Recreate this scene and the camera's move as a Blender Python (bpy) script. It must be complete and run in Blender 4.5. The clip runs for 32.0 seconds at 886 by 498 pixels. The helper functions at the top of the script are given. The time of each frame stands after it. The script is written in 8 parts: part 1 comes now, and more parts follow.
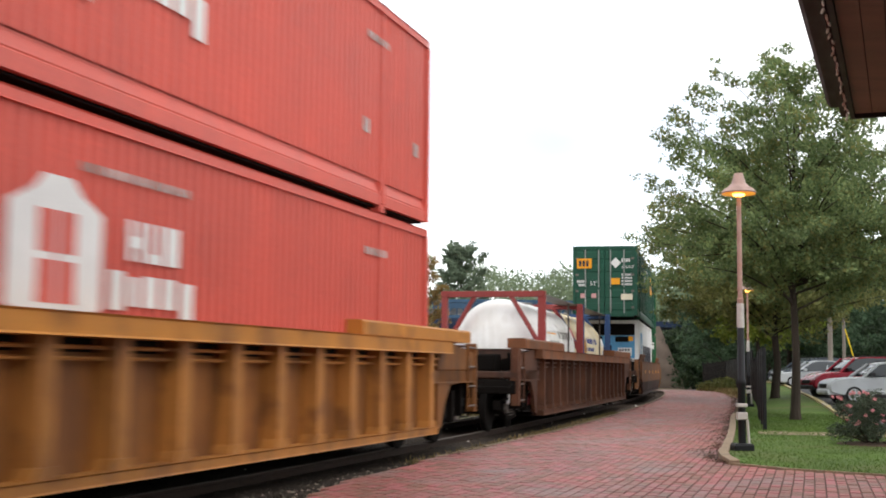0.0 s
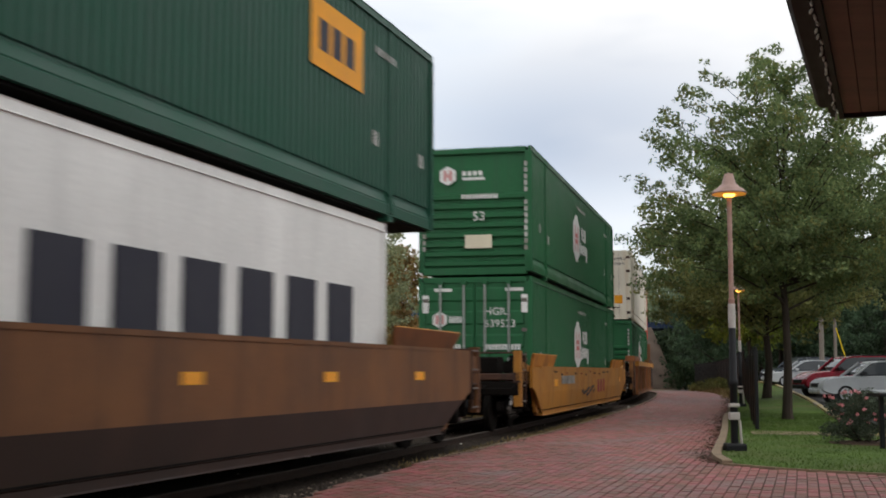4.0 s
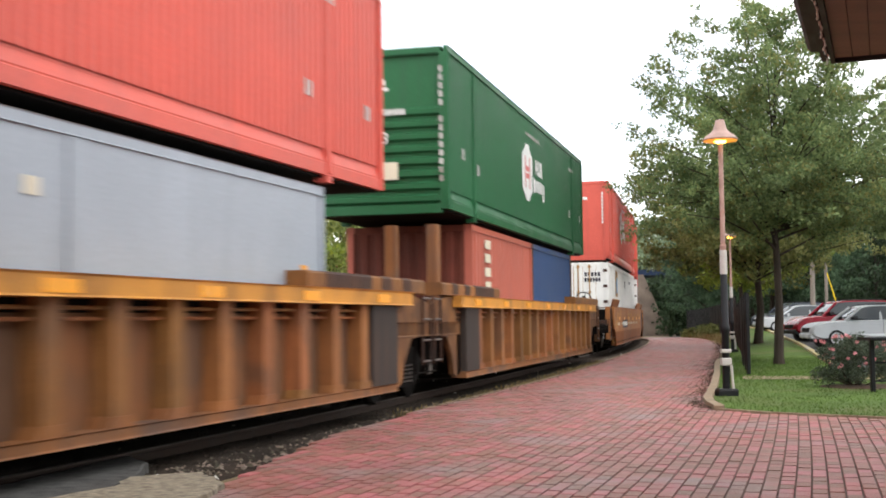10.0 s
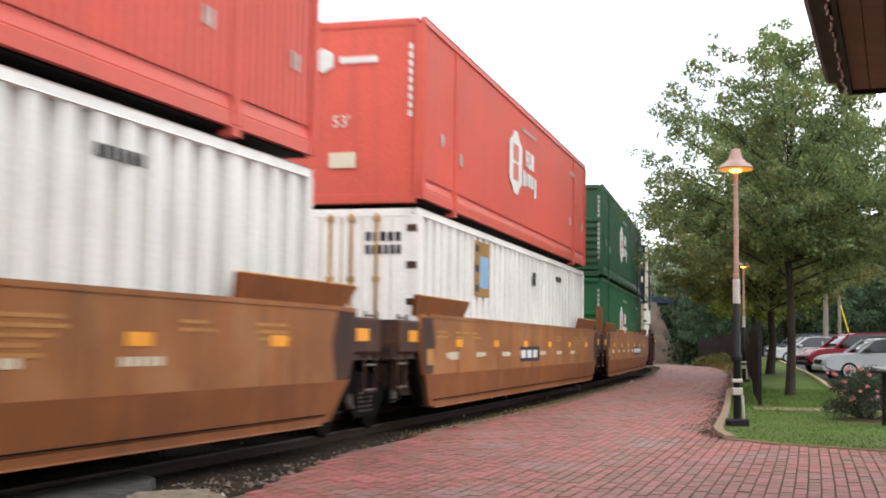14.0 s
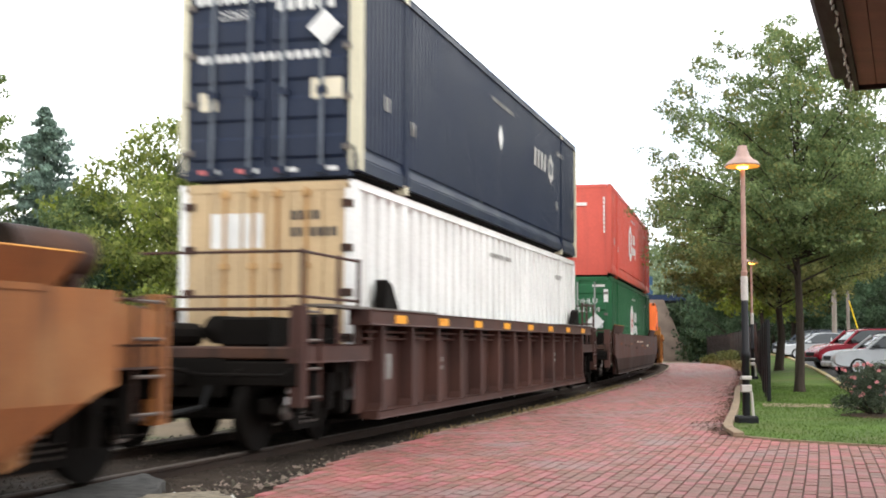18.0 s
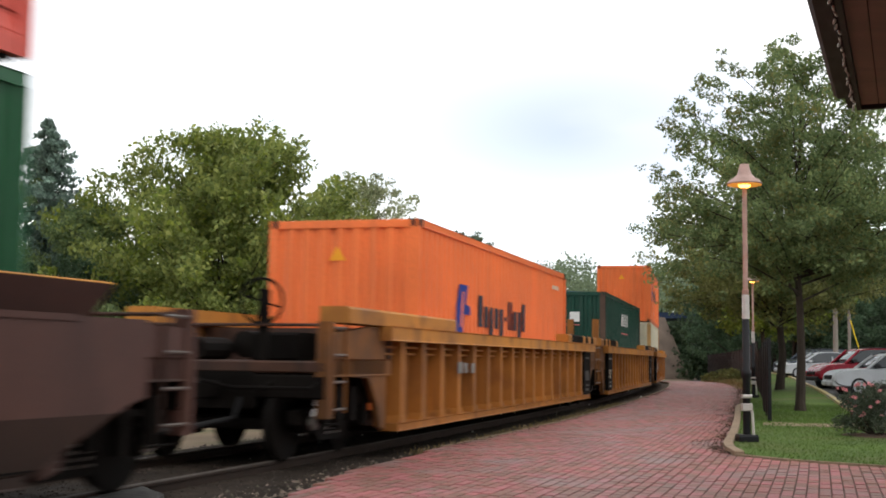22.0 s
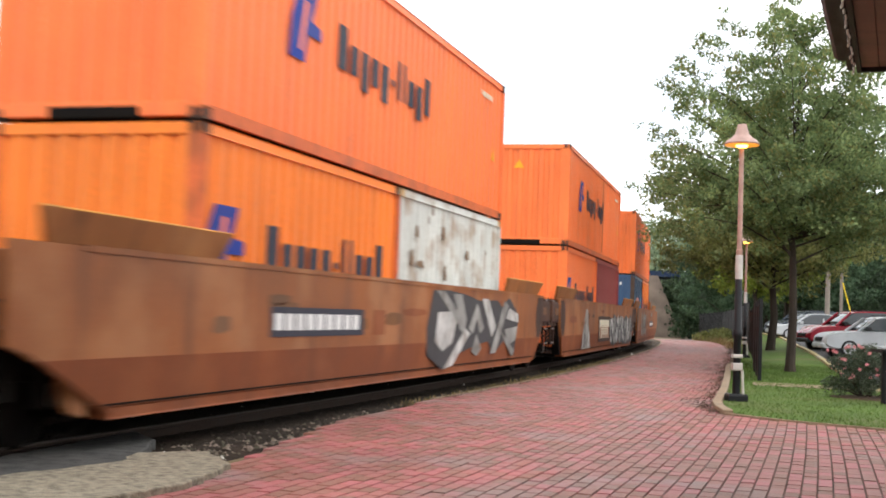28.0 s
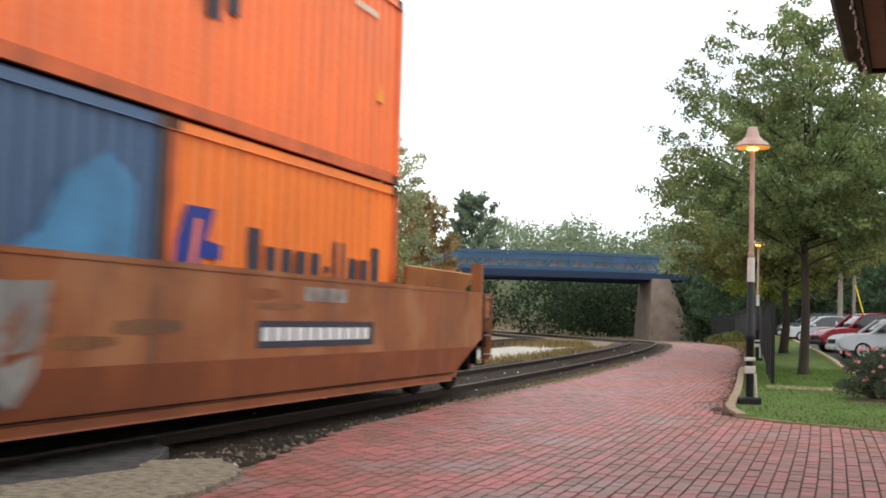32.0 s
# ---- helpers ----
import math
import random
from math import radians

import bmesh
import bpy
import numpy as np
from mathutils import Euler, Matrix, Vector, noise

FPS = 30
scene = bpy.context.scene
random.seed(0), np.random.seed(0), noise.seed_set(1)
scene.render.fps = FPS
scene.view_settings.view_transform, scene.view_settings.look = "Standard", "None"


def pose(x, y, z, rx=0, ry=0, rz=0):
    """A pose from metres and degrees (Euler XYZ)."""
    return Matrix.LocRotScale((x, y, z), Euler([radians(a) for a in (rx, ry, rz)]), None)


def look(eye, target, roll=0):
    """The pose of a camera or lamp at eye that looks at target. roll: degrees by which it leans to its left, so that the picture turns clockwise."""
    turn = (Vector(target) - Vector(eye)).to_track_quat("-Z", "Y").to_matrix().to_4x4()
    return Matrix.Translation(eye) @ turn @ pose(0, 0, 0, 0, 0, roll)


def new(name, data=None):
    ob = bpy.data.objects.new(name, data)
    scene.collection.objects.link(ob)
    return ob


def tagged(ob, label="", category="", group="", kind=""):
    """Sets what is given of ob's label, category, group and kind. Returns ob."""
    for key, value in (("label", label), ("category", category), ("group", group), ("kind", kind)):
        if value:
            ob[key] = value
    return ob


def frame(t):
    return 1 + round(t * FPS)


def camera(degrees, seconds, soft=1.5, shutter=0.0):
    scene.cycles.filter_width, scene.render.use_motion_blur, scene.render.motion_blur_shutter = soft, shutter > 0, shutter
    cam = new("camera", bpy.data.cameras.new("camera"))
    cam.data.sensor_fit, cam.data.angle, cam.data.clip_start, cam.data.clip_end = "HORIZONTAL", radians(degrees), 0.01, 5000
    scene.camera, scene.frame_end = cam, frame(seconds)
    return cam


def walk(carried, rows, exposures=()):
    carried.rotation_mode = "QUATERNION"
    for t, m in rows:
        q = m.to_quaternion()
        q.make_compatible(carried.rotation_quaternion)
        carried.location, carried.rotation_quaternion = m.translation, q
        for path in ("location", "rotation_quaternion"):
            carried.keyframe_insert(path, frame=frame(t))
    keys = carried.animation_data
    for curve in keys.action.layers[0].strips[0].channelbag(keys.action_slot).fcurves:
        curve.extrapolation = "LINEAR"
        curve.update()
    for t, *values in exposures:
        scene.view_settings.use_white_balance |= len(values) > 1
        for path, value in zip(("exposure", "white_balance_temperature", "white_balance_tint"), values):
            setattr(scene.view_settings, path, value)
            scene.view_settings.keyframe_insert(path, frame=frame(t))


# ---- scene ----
cam = camera(40.09, 32.0, soft=1.8, shutter=0.55)

# the handheld camera stands still beside the track and only turns: seconds, yaw, pitch, roll
EYE = (0.0, 0.0, 1.21)
VIEW = [
    (0, 0.294, 5.604, -0.56),
    (0.5, 0.55, 5.712, -0.642),
    (1, 0.136, 5.782, -0.647),
    (1.5, 0.112, 6.062, -0.503),
    (2, 0.192, 6.11, -0.567),
    (2.5, 0.297, 6.024, -0.372),
    (4.5, -0.152, 5.711, 0.035),
    (5, 0.029, 5.74, 0.253),
    (5.5, -0.078, 5.894, -0.015),
    (6, -0, 5.716, -0.102),
    (6.5, -0.024, 5.944, -0.287),
    (7, -0.043, 5.842, -0.2),
    (7.5, -0.05, 5.605, 0.382),
    (8, -1.171, 3.93, 1.933),
    (8.5, -0.501, 4.368, 1.303),
    (9, -0.07, 3.813, 0.716),
    (9.5, -0.464, 3.464, 0.608),
    (10, -0.392, 3.374, 0.685),
    (10.5, -0.317, 3.085, 0.071),
    (11, -0.326, 3.034, -0.19),
    (11.5, -0.358, 3.493, -0.253),
    (12, -0.336, 3.759, -0.504),
    (12.5, -0.264, 3.615, -0.51),
    (13, -0.121, 3.906, -0.374),
    (13.5, 0.046, 4.429, -0.805),
    (15.5, 0.624, 4.393, -0.092),
    (16, 0.616, 4.46, 0.085),
    (16.5, 0.652, 4.271, -0.323),
    (17, 0.774, 4.423, -0.467),
    (17.5, 0.583, 4.461, -0.487),
    (18, 0.502, 4.416, -0.17),
    (18.5, 0.54, 4.72, -0.409),
    (19, 0.523, 4.748, -0.633),
    (19.5, 0.49, 4.873, -0.647),
    (20, 0.549, 4.873, -0.966),
    (20.5, 0.506, 4.994, -0.7),
    (21, 0.517, 4.981, -0.393),
    (21.5, 0.624, 5.142, -0.652),
    (22, 0.525, 5.15, -0.712),
    (22.5, 0.501, 5.114, -0.849),
    (23, 0.424, 5.035, -0.814),
    (23.5, 0.454, 5.214, -0.666),
    (24, 0.522, 5.23, -0.697),
    (24.5, 0.359, 5.816, -0.549),
    (25, 0.509, 6.082, -0.537),
    (25.5, -0.604, 4.575, -1.411),
    (26, 0.079, 3.488, -3.421),
    (26.5, 0.003, 3.073, -2.336),
    (28.5, 0.24, 2.954, -1.987),
    (29, 0.327, 3.123, -1.897),
    (29.5, 0.549, 3.029, -2.041),
    (30, 0.378, 3.142, -1.792),
    (30.5, 0.758, 3.471, -1.926),
    (31, 0.752, 3.404, -1.628),
    (31.5, 0.7, 3.254, -1.39),
    (32, 0.741, 3.191, -1.574),
]
walk(cam, [(t, pose(*EYE, 90 + p, r, y)) for t, y, p, r in VIEW], exposures=[(0, 0.1), (1, -0.35), (2, -0.85), (5, -0.25), (6, 0.25), (7, -0.05), (8, 0.0), (9, 0.5), (10, 0.5), (11, 0.98), (12, 0.7), (13, 0.48), (16, 0.15), (17, 0.75), (18, 0.6), (19, 0.45), (20, 0.05), (21, 0.2), (22, -0.2), (23, -0.7), (24, -0.85), (25, -0.85), (26, -0.05), (26.5, 0.2), (28.5, 0.5), (28.7, 0.42), (29, 0.14), (30, 0.35), (32, 0.18)])

# ---- light: an overcast evening ----
world = bpy.data.worlds.new("overcast_sky")
scene.world = world
world.use_nodes = True
wn, wl = world.node_tree.nodes, world.node_tree.links
wn.clear()
w_out = wn.new("ShaderNodeOutputWorld")
w_bg = wn.new("ShaderNodeBackground")
w_sky = wn.new("ShaderNodeTexSky")
w_sky.sky_type, w_sky.sun_disc = "NISHITA", False
w_sky.sun_elevation, w_sky.sun_rotation = radians(38), radians(150)
w_tc = wn.new("ShaderNodeTexCoord")
w_sep = wn.new("ShaderNodeSeparateXYZ")
wl.new(w_tc.outputs["Generated"], w_sep.inputs[0])
# the cloud deck: even from the horizon up
w_up = wn.new("ShaderNodeMapRange")
w_up.inputs["From Min"].default_value, w_up.inputs["From Max"].default_value = 0.0, 1.0
w_up.inputs["To Min"].default_value, w_up.inputs["To Max"].default_value = 1.95, 1.32
wl.new(w_sep.outputs["Z"], w_up.inputs["Value"])
w_map = wn.new("ShaderNodeMapping")
w_map.inputs["Scale"].default_value = (2.2, 2.2, 7.0)
w_map.inputs["Location"].default_value = (0.37, 0.0, 0.55)
wl.new(w_tc.outputs["Generated"], w_map.inputs[0])
w_noise = wn.new("ShaderNodeTexNoise")
w_noise.inputs["Scale"].default_value, w_noise.inputs["Detail"].default_value = 1.25, 4.0
wl.new(w_map.outputs[0], w_noise.inputs["Vector"])
w_ramp = wn.new("ShaderNodeValToRGB")
w_ramp.color_ramp.elements[0].position, w_ramp.color_ramp.elements[0].color = 0.34, (0.80, 0.86, 0.94, 1)
w_ramp.color_ramp.elements[1].position, w_ramp.color_ramp.elements[1].color = 0.60, (1.16, 1.14, 1.11, 1)
wl.new(w_noise.outputs["Fac"], w_ramp.inputs[0])
# one long blue-grey bank of cloud low over the railway
w_bank = wn.new("ShaderNodeMapping")
w_bank.vector_type = "POINT"
w_bank.inputs["Location"].default_value = (-0.42, -1.1, -2.15)
w_bank.inputs["Scale"].default_value = (4.6, 1.1, 11.5)
wl.new(w_tc.outputs["Generated"], w_bank.inputs[0])
w_len = wn.new("ShaderNodeVectorMath")
w_len.operation = "LENGTH"
wl.new(w_bank.outputs[0], w_len.inputs[0])
w_edge = wn.new("ShaderNodeMath")
w_edge.operation = "MULTIPLY_ADD"
w_edge.inputs[1].default_value = -2.2
wl.new(w_noise.outputs["Fac"], w_edge.inputs[0])
wl.new(w_len.outputs["Value"], w_edge.inputs[2])
w_soft = wn.new("ShaderNodeMapRange")
w_soft.interpolation_type = "SMOOTHSTEP"
w_soft.inputs["From Min"].default_value, w_soft.inputs["From Max"].default_value = -0.95, 0.25
w_soft.inputs["To Min"].default_value, w_soft.inputs["To Max"].default_value = 1.0, 0.0
wl.new(w_edge.outputs[0], w_soft.inputs["Value"])
w_cloud = wn.new("ShaderNodeMix")
w_cloud.data_type, w_cloud.blend_type = "RGBA", "MULTIPLY"
w_cloud.inputs["B"].default_value = (0.58, 0.625, 0.71, 1)
wl.new(w_soft.outputs[0], w_cloud.inputs["Factor"])
wl.new(w_ramp.outputs[0], w_cloud.inputs["A"])
w_mul = wn.new("ShaderNodeMix")
w_mul.data_type, w_mul.blend_type = "RGBA", "MULTIPLY"
w_mul.inputs["Factor"].default_value = 1.0
wl.new(w_cloud.outputs["Result"], w_mul.inputs["A"])
wl.new(w_up.outputs[0], w_mul.inputs["B"])
w_dim = wn.new("ShaderNodeMix")
w_dim.data_type, w_dim.blend_type = "RGBA", "MULTIPLY"
w_dim.inputs["Factor"].default_value = 1.0
w_dim.inputs["B"].default_value = (0.12, 0.12, 0.12, 1)
wl.new(w_sky.outputs[0], w_dim.inputs["A"])
w_mix = wn.new("ShaderNodeMix")
w_mix.data_type = "RGBA"
w_mix.inputs["Factor"].default_value = 0.9
wl.new(w_dim.outputs["Result"], w_mix.inputs["A"])
wl.new(w_mul.outputs["Result"], w_mix.inputs["B"])
wl.new(w_mix.outputs["Result"], w_bg.inputs["Color"])
w_bg.inputs["Strength"].default_value = 1.0
wl.new(w_bg.outputs[0], w_out.inputs[0])

sun = new("sun", bpy.data.lights.new("sun", "SUN"))
sun.data.energy, sun.data.angle, sun.data.color = 0.5, radians(30), (1.0, 0.95, 0.88)
sun.matrix_world = look((0, 0, 0), (-0.35, 0.62, -0.70))


# ---- materials ----
def material(name, base, rough=0.6, metal=0.0, vary=0.18, scale=2.0, bump=0.15, grain=60.0, streak=None, stain=None,
             random_by="", spread=0.0, emit=None, stretch=None, spec=0.25):
    """Paint, wood, stone...: base colour with broad and fine noise, optional vertical streaks and a stain colour."""
    m = bpy.data.materials.new(name)
    m.use_nodes = True
    n, l = m.node_tree.nodes, m.node_tree.links
    b = n["Principled BSDF"]
    b.inputs["Roughness"].default_value, b.inputs["Metallic"].default_value = rough, metal
    b.inputs["Specular IOR Level"].default_value = spec
    tc = n.new("ShaderNodeTexCoord")
    src = tc.outputs["Object"]
    if stretch:
        mp = n.new("ShaderNodeMapping")
        mp.inputs["Scale"].default_value = stretch
        l.new(src, mp.inputs[0])
        src = mp.outputs[0]
    big = n.new("ShaderNodeTexNoise")
    big.inputs["Scale"].default_value, big.inputs["Detail"].default_value = scale, 5
    l.new(src, big.inputs["Vector"])
    fine = n.new("ShaderNodeTexNoise")
    fine.inputs["Scale"].default_value, fine.inputs["Detail"].default_value = grain, 3
    l.new(src, fine.inputs["Vector"])

    def mix(kind, fac, a, bb):
        x = n.new("ShaderNodeMix")
        x.data_type, x.blend_type = "RGBA", kind
        for k, v in (("Factor", fac), ("A", a), ("B", bb)):
            if hasattr(v, "links"):
                l.new(v, x.inputs[k])
            else:
                x.inputs[k].default_value = v if k == "Factor" else (*v, 1)
        return x.outputs["Result"]

    def ramp(v, lo, hi, a=0.0, c=1.0):
        r = n.new("ShaderNodeMapRange")
        r.inputs["From Min"].default_value, r.inputs["From Max"].default_value = lo, hi
        r.inputs["To Min"].default_value, r.inputs["To Max"].default_value = a, c
        l.new(v, r.inputs["Value"])
        return r.outputs[0]

    col = mix("MIX", ramp(big.outputs["Fac"], 0.3, 0.7), tuple(c * (1 - vary) for c in base), tuple(min(1, c * (1 + vary)) for c in base))
    col = mix("MULTIPLY", 0.35, col, ramp(fine.outputs["Fac"], 0.3, 0.7, 0.75, 1.15))
    if random_by:
        if random_by == "object":
            rnd = n.new("ShaderNodeObjectInfo").outputs["Random"]
        else:
            rnd = n.new("ShaderNodeNewGeometry").outputs["Random Per Island"]
        hsv = n.new("ShaderNodeHueSaturation")
        l.new(ramp(rnd, 0, 1, 1 - spread, 1 + spread), hsv.inputs["Value"])
        l.new(ramp(rnd, 0, 1, 0.5 + spread * 0.06, 0.5 - spread * 0.06), hsv.inputs["Hue"])
        l.new(col, hsv.inputs["Color"])
        col = hsv.outputs[0]
    if streak:
        mp = n.new("ShaderNodeMapping")
        mp.inputs["Scale"].default_value = (3.2, 3.2, 0.22)
        l.new(tc.outputs["Object"], mp.inputs[0])
        sn = n.new("ShaderNodeTexNoise")
        sn.inputs["Scale"].default_value, sn.inputs["Detail"].default_value = 1.6, 6
        l.new(mp.outputs[0], sn.inputs["Vector"])
        col = mix("MIX", ramp(sn.outputs["Fac"], 0.52, 0.78, 0.0, streak[3]), col, streak[:3])
    if stain:
        st = n.new("ShaderNodeTexNoise")
        st.inputs["Scale"].default_value, st.inputs["Detail"].default_value = stain[4], 7
        l.new(src, st.inputs["Vector"])
        col = mix("MIX", ramp(st.outputs["Fac"], 0.50, 0.66, 0.0, stain[3]), col, stain[:3])
    l.new(col, b.inputs["Base Color"])
    l.new(ramp(big.outputs["Fac"], 0.3, 0.7, max(0.05, rough - 0.08), min(1, rough + 0.08)), b.inputs["Roughness"])
    if bump:
        bp = n.new("ShaderNodeBump")
        bp.inputs["Strength"].default_value, bp.inputs["Distance"].default_value = bump, 0.02
        l.new(fine.outputs["Fac"], bp.inputs["Height"])
        l.new(bp.outputs[0], b.inputs["Normal"])
    if emit:
        b.inputs["Emission Color"].default_value, b.inputs["Emission Strength"].default_value = (*emit[:3], 1), emit[3]
    return m


DIRT = (0.10, 0.075, 0.055)


def paint(name, base, dirt=0.35, rough=0.45):
    return material(name, base, rough, vary=0.10, scale=0.7, bump=0.04, grain=25, streak=(*[0.45 * c + 0.03 for c in base], dirt))


RED = paint("red_container_paint", (0.63, 0.112, 0.082))
GREEN = paint("green_container_paint", (0.02, 0.115, 0.045))
GREEN_DULL = paint("dulled_green_container_paint", (0.026, 0.088, 0.045), 0.4)
BLUE_FADED = paint("faded_blue_container_paint", (0.058, 0.112, 0.205), 0.5)
GREEN2 = paint("dark_green_container_paint", (0.012, 0.075, 0.045))
TEAL = paint("deep_green_container_paint", (0.007, 0.052, 0.034))
WORN_WHITE = material("worn_white_paint", (0.60, 0.61, 0.57), 0.6, vary=0.15, scale=1.2, bump=0.05, grain=25, streak=(0.42, 0.40, 0.34, 0.7), stain=(0.34, 0.24, 0.16, 0.75, 1.9))
WHITE = paint("white_container_paint", (0.82, 0.815, 0.79), 0.3)
TANDOOR = paint("stained_tan_door_paint", (0.52, 0.38, 0.22), 0.5)
CREAM = paint("cream_container_paint", (0.62, 0.58, 0.43), 0.3)
ORANGE = paint("orange_container_paint", (0.87, 0.195, 0.052), 0.4)
ORANGE2 = paint("amber_container_paint", (0.85, 0.215, 0.028), 0.5)
ORANGE_DIRTY = material("rust_stained_orange_paint", (0.60, 0.13, 0.04), 0.6, vary=0.2, scale=1.5, bump=0.06, grain=30, streak=(0.22, 0.07, 0.03, 0.7), stain=(0.30, 0.09, 0.035, 0.6, 2.5))
RUST_POST = material("rusty_cream_post", (0.46, 0.28, 0.12), 0.7, vary=0.25, scale=2, bump=0.1, grain=30, streak=(0.25, 0.11, 0.04, 0.8))
DARK_POST = material("rust_dark_post", (0.10, 0.062, 0.045), 0.7, vary=0.3, scale=2, bump=0.1, grain=30, streak=(0.03, 0.05, 0.05, 0.6))
BEIGE = material("stained_beige_paint", (0.80, 0.735, 0.62), 0.5, vary=0.10, scale=0.5, bump=0.04, grain=25, streak=(0.60, 0.47, 0.32, 0.75))
NAVY = paint("navy_container_paint", (0.013, 0.021, 0.045), 0.3)
BLUE = paint("blue_container_paint", (0.033, 0.075, 0.19), 0.4)
SKYBLUE = paint("light_blue_paint", (0.10, 0.32, 0.55), 0.3)
GREY = paint("grey_container_paint", (0.36, 0.40, 0.45), 0.3)
MAROON = paint("maroon_container_paint", (0.26, 0.046, 0.042), 0.4)
BRICKRED = paint("faded_oxide_red_paint", (0.46, 0.125, 0.085), 0.5)
# the oxide red darkened, so the end's shade sits in its colour
OXIDE_SHADE_END = material("shaded_oxide_end_paint", (0.14, 0.035, 0.022), 0.65, vary=0.25, scale=1.5, bump=0.06, grain=30, streak=(0.05, 0.02, 0.015, 0.8))
ROD = material("dull_galvanised_rod", (0.30, 0.32, 0.30), 0.55, vary=0.2, bump=0.05)
ROD_NAVY = material("grey_blue_rod", (0.13, 0.15, 0.18), 0.55, vary=0.2, bump=0.05)
ROD_BEIGE = material("grimy_beige_rod", (0.42, 0.36, 0.29), 0.6, vary=0.25, scale=3, bump=0.06)
RUSTY = dict(streak=(0.07, 0.035, 0.02, 0.75), stain=(0.11, 0.045, 0.02, 0.6, 2.4))
YELLOW_CAR = material("weathered_yellow_car_paint", (0.39, 0.162, 0.036), 0.6, vary=0.22, scale=0.9, bump=0.12, grain=40, **RUSTY)
YELLOW_CLEAN = material("yellow_car_paint", (0.33, 0.125, 0.022), 0.6, vary=0.22, scale=0.8, bump=0.08, grain=40, streak=(0.10, 0.042, 0.015, 0.85), stain=(0.16, 0.06, 0.018, 0.6, 1.6))
YELLOW_BRIGHT = material("bright_yellow_car_paint", (0.40, 0.174, 0.027), 0.55, vary=0.2, scale=0.8, bump=0.08, grain=40, streak=(0.16, 0.065, 0.02, 0.7), stain=(0.24, 0.09, 0.022, 0.5, 1.6))
YELLOW_TOP = material("worn_yellow_chord_paint", (0.47, 0.195, 0.036), 0.6, vary=0.2, scale=1.0, bump=0.08, grain=40, stain=(0.19, 0.075, 0.022, 0.65, 1.8))
CHORD = material("amber_chord_paint", (0.58, 0.26, 0.045), 0.6, vary=0.2, scale=1.2, bump=0.08, grain=40, stain=(0.22, 0.10, 0.03, 0.55, 2.0))
BROWN_CAR = material("oxide_brown_car_paint", (0.085, 0.033, 0.017), 0.6, vary=0.3, scale=0.9, bump=0.1, grain=40, streak=(0.028, 0.016, 0.012, 0.85), stain=(0.15, 0.055, 0.022, 0.5, 1.5))
BROWN_CHORD = material("brown_chord_paint", (0.19, 0.07, 0.028), 0.6, vary=0.25, scale=1.1, bump=0.1, grain=40, stain=(0.09, 0.04, 0.02, 0.6, 1.8))
DARK_CAR = material("dark_brown_car_paint", (0.060, 0.026, 0.020), 0.6, vary=0.28, scale=0.9, bump=0.1, grain=40, streak=(0.022, 0.015, 0.014, 0.8), stain=(0.10, 0.045, 0.032, 0.45, 1.2))
TAN_CAR = material("rust_tan_car_paint", (0.245, 0.082, 0.025), 0.6, vary=0.26, scale=0.7, bump=0.08, grain=40, streak=(0.10, 0.04, 0.02, 0.9), stain=(0.42, 0.2, 0.09, 0.4, 1.1))
RUST_CAR = material("rusted_car_paint", (0.26, 0.105, 0.036), 0.7, vary=0.35, scale=0.8, bump=0.15, grain=40, streak=(0.055, 0.035, 0.03, 0.85), stain=(0.085, 0.064, 0.055, 0.8, 0.8))
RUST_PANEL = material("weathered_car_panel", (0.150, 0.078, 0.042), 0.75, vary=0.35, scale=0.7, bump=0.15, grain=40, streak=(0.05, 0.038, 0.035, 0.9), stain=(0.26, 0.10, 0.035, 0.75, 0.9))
RUST_RIB = material("rust_orange_rib_paint", (0.27, 0.110, 0.036), 0.7, vary=0.35, scale=1.0, bump=0.15, grain=40, random_by="object", spread=0.18, streak=(0.12, 0.052, 0.026, 0.7), stain=(0.10, 0.06, 0.04, 0.6, 1.3))
RUST_END = material("grimy_rust_end_paint", (0.15, 0.066, 0.026), 0.7, vary=0.4, scale=1.4, bump=0.15, grain=40, streak=(0.022, 0.016, 0.013, 0.9), stain=(0.30, 0.13, 0.04, 0.7, 1.7))
DARK_RUST = material("dark_weathered_panel", (0.042, 0.032, 0.027), 0.75, vary=0.35, scale=1.2, bump=0.12, grain=40, streak=(0.12, 0.055, 0.025, 0.6))
# weathered yellow, darkened further to paint the recess shade between ribs
YELLOW_PANEL = material("weathered_shaded_yellow_panel", (0.255, 0.098, 0.022), 0.65, vary=0.28, scale=0.7, bump=0.1, grain=40, streak=(0.075, 0.034, 0.016, 0.9), stain=(0.14, 0.055, 0.02, 0.65, 1.2))
# darker copy of the brown car paint, holding the shade of the recesses
BROWN_PANEL = material("shaded_brown_panel", (0.042, 0.019, 0.012), 0.65, vary=0.35, scale=0.9, bump=0.1, grain=40, streak=(0.018, 0.012, 0.010, 0.8), stain=(0.075, 0.030, 0.014, 0.5, 1.5))
MAROON_CAR = material("faded_maroon_car_paint", (0.090, 0.042, 0.033), 0.6, vary=0.25, scale=0.9, bump=0.08, grain=40, streak=(0.045, 0.024, 0.02, 0.7), stain=(0.13, 0.06, 0.045, 0.4, 1.3))
DARK_LOWER = material("dark_lower_plate", (0.036, 0.019, 0.014), 0.65, vary=0.25, scale=0.8, bump=0.08, grain=40, stain=(0.055, 0.028, 0.02, 0.5, 1.2))
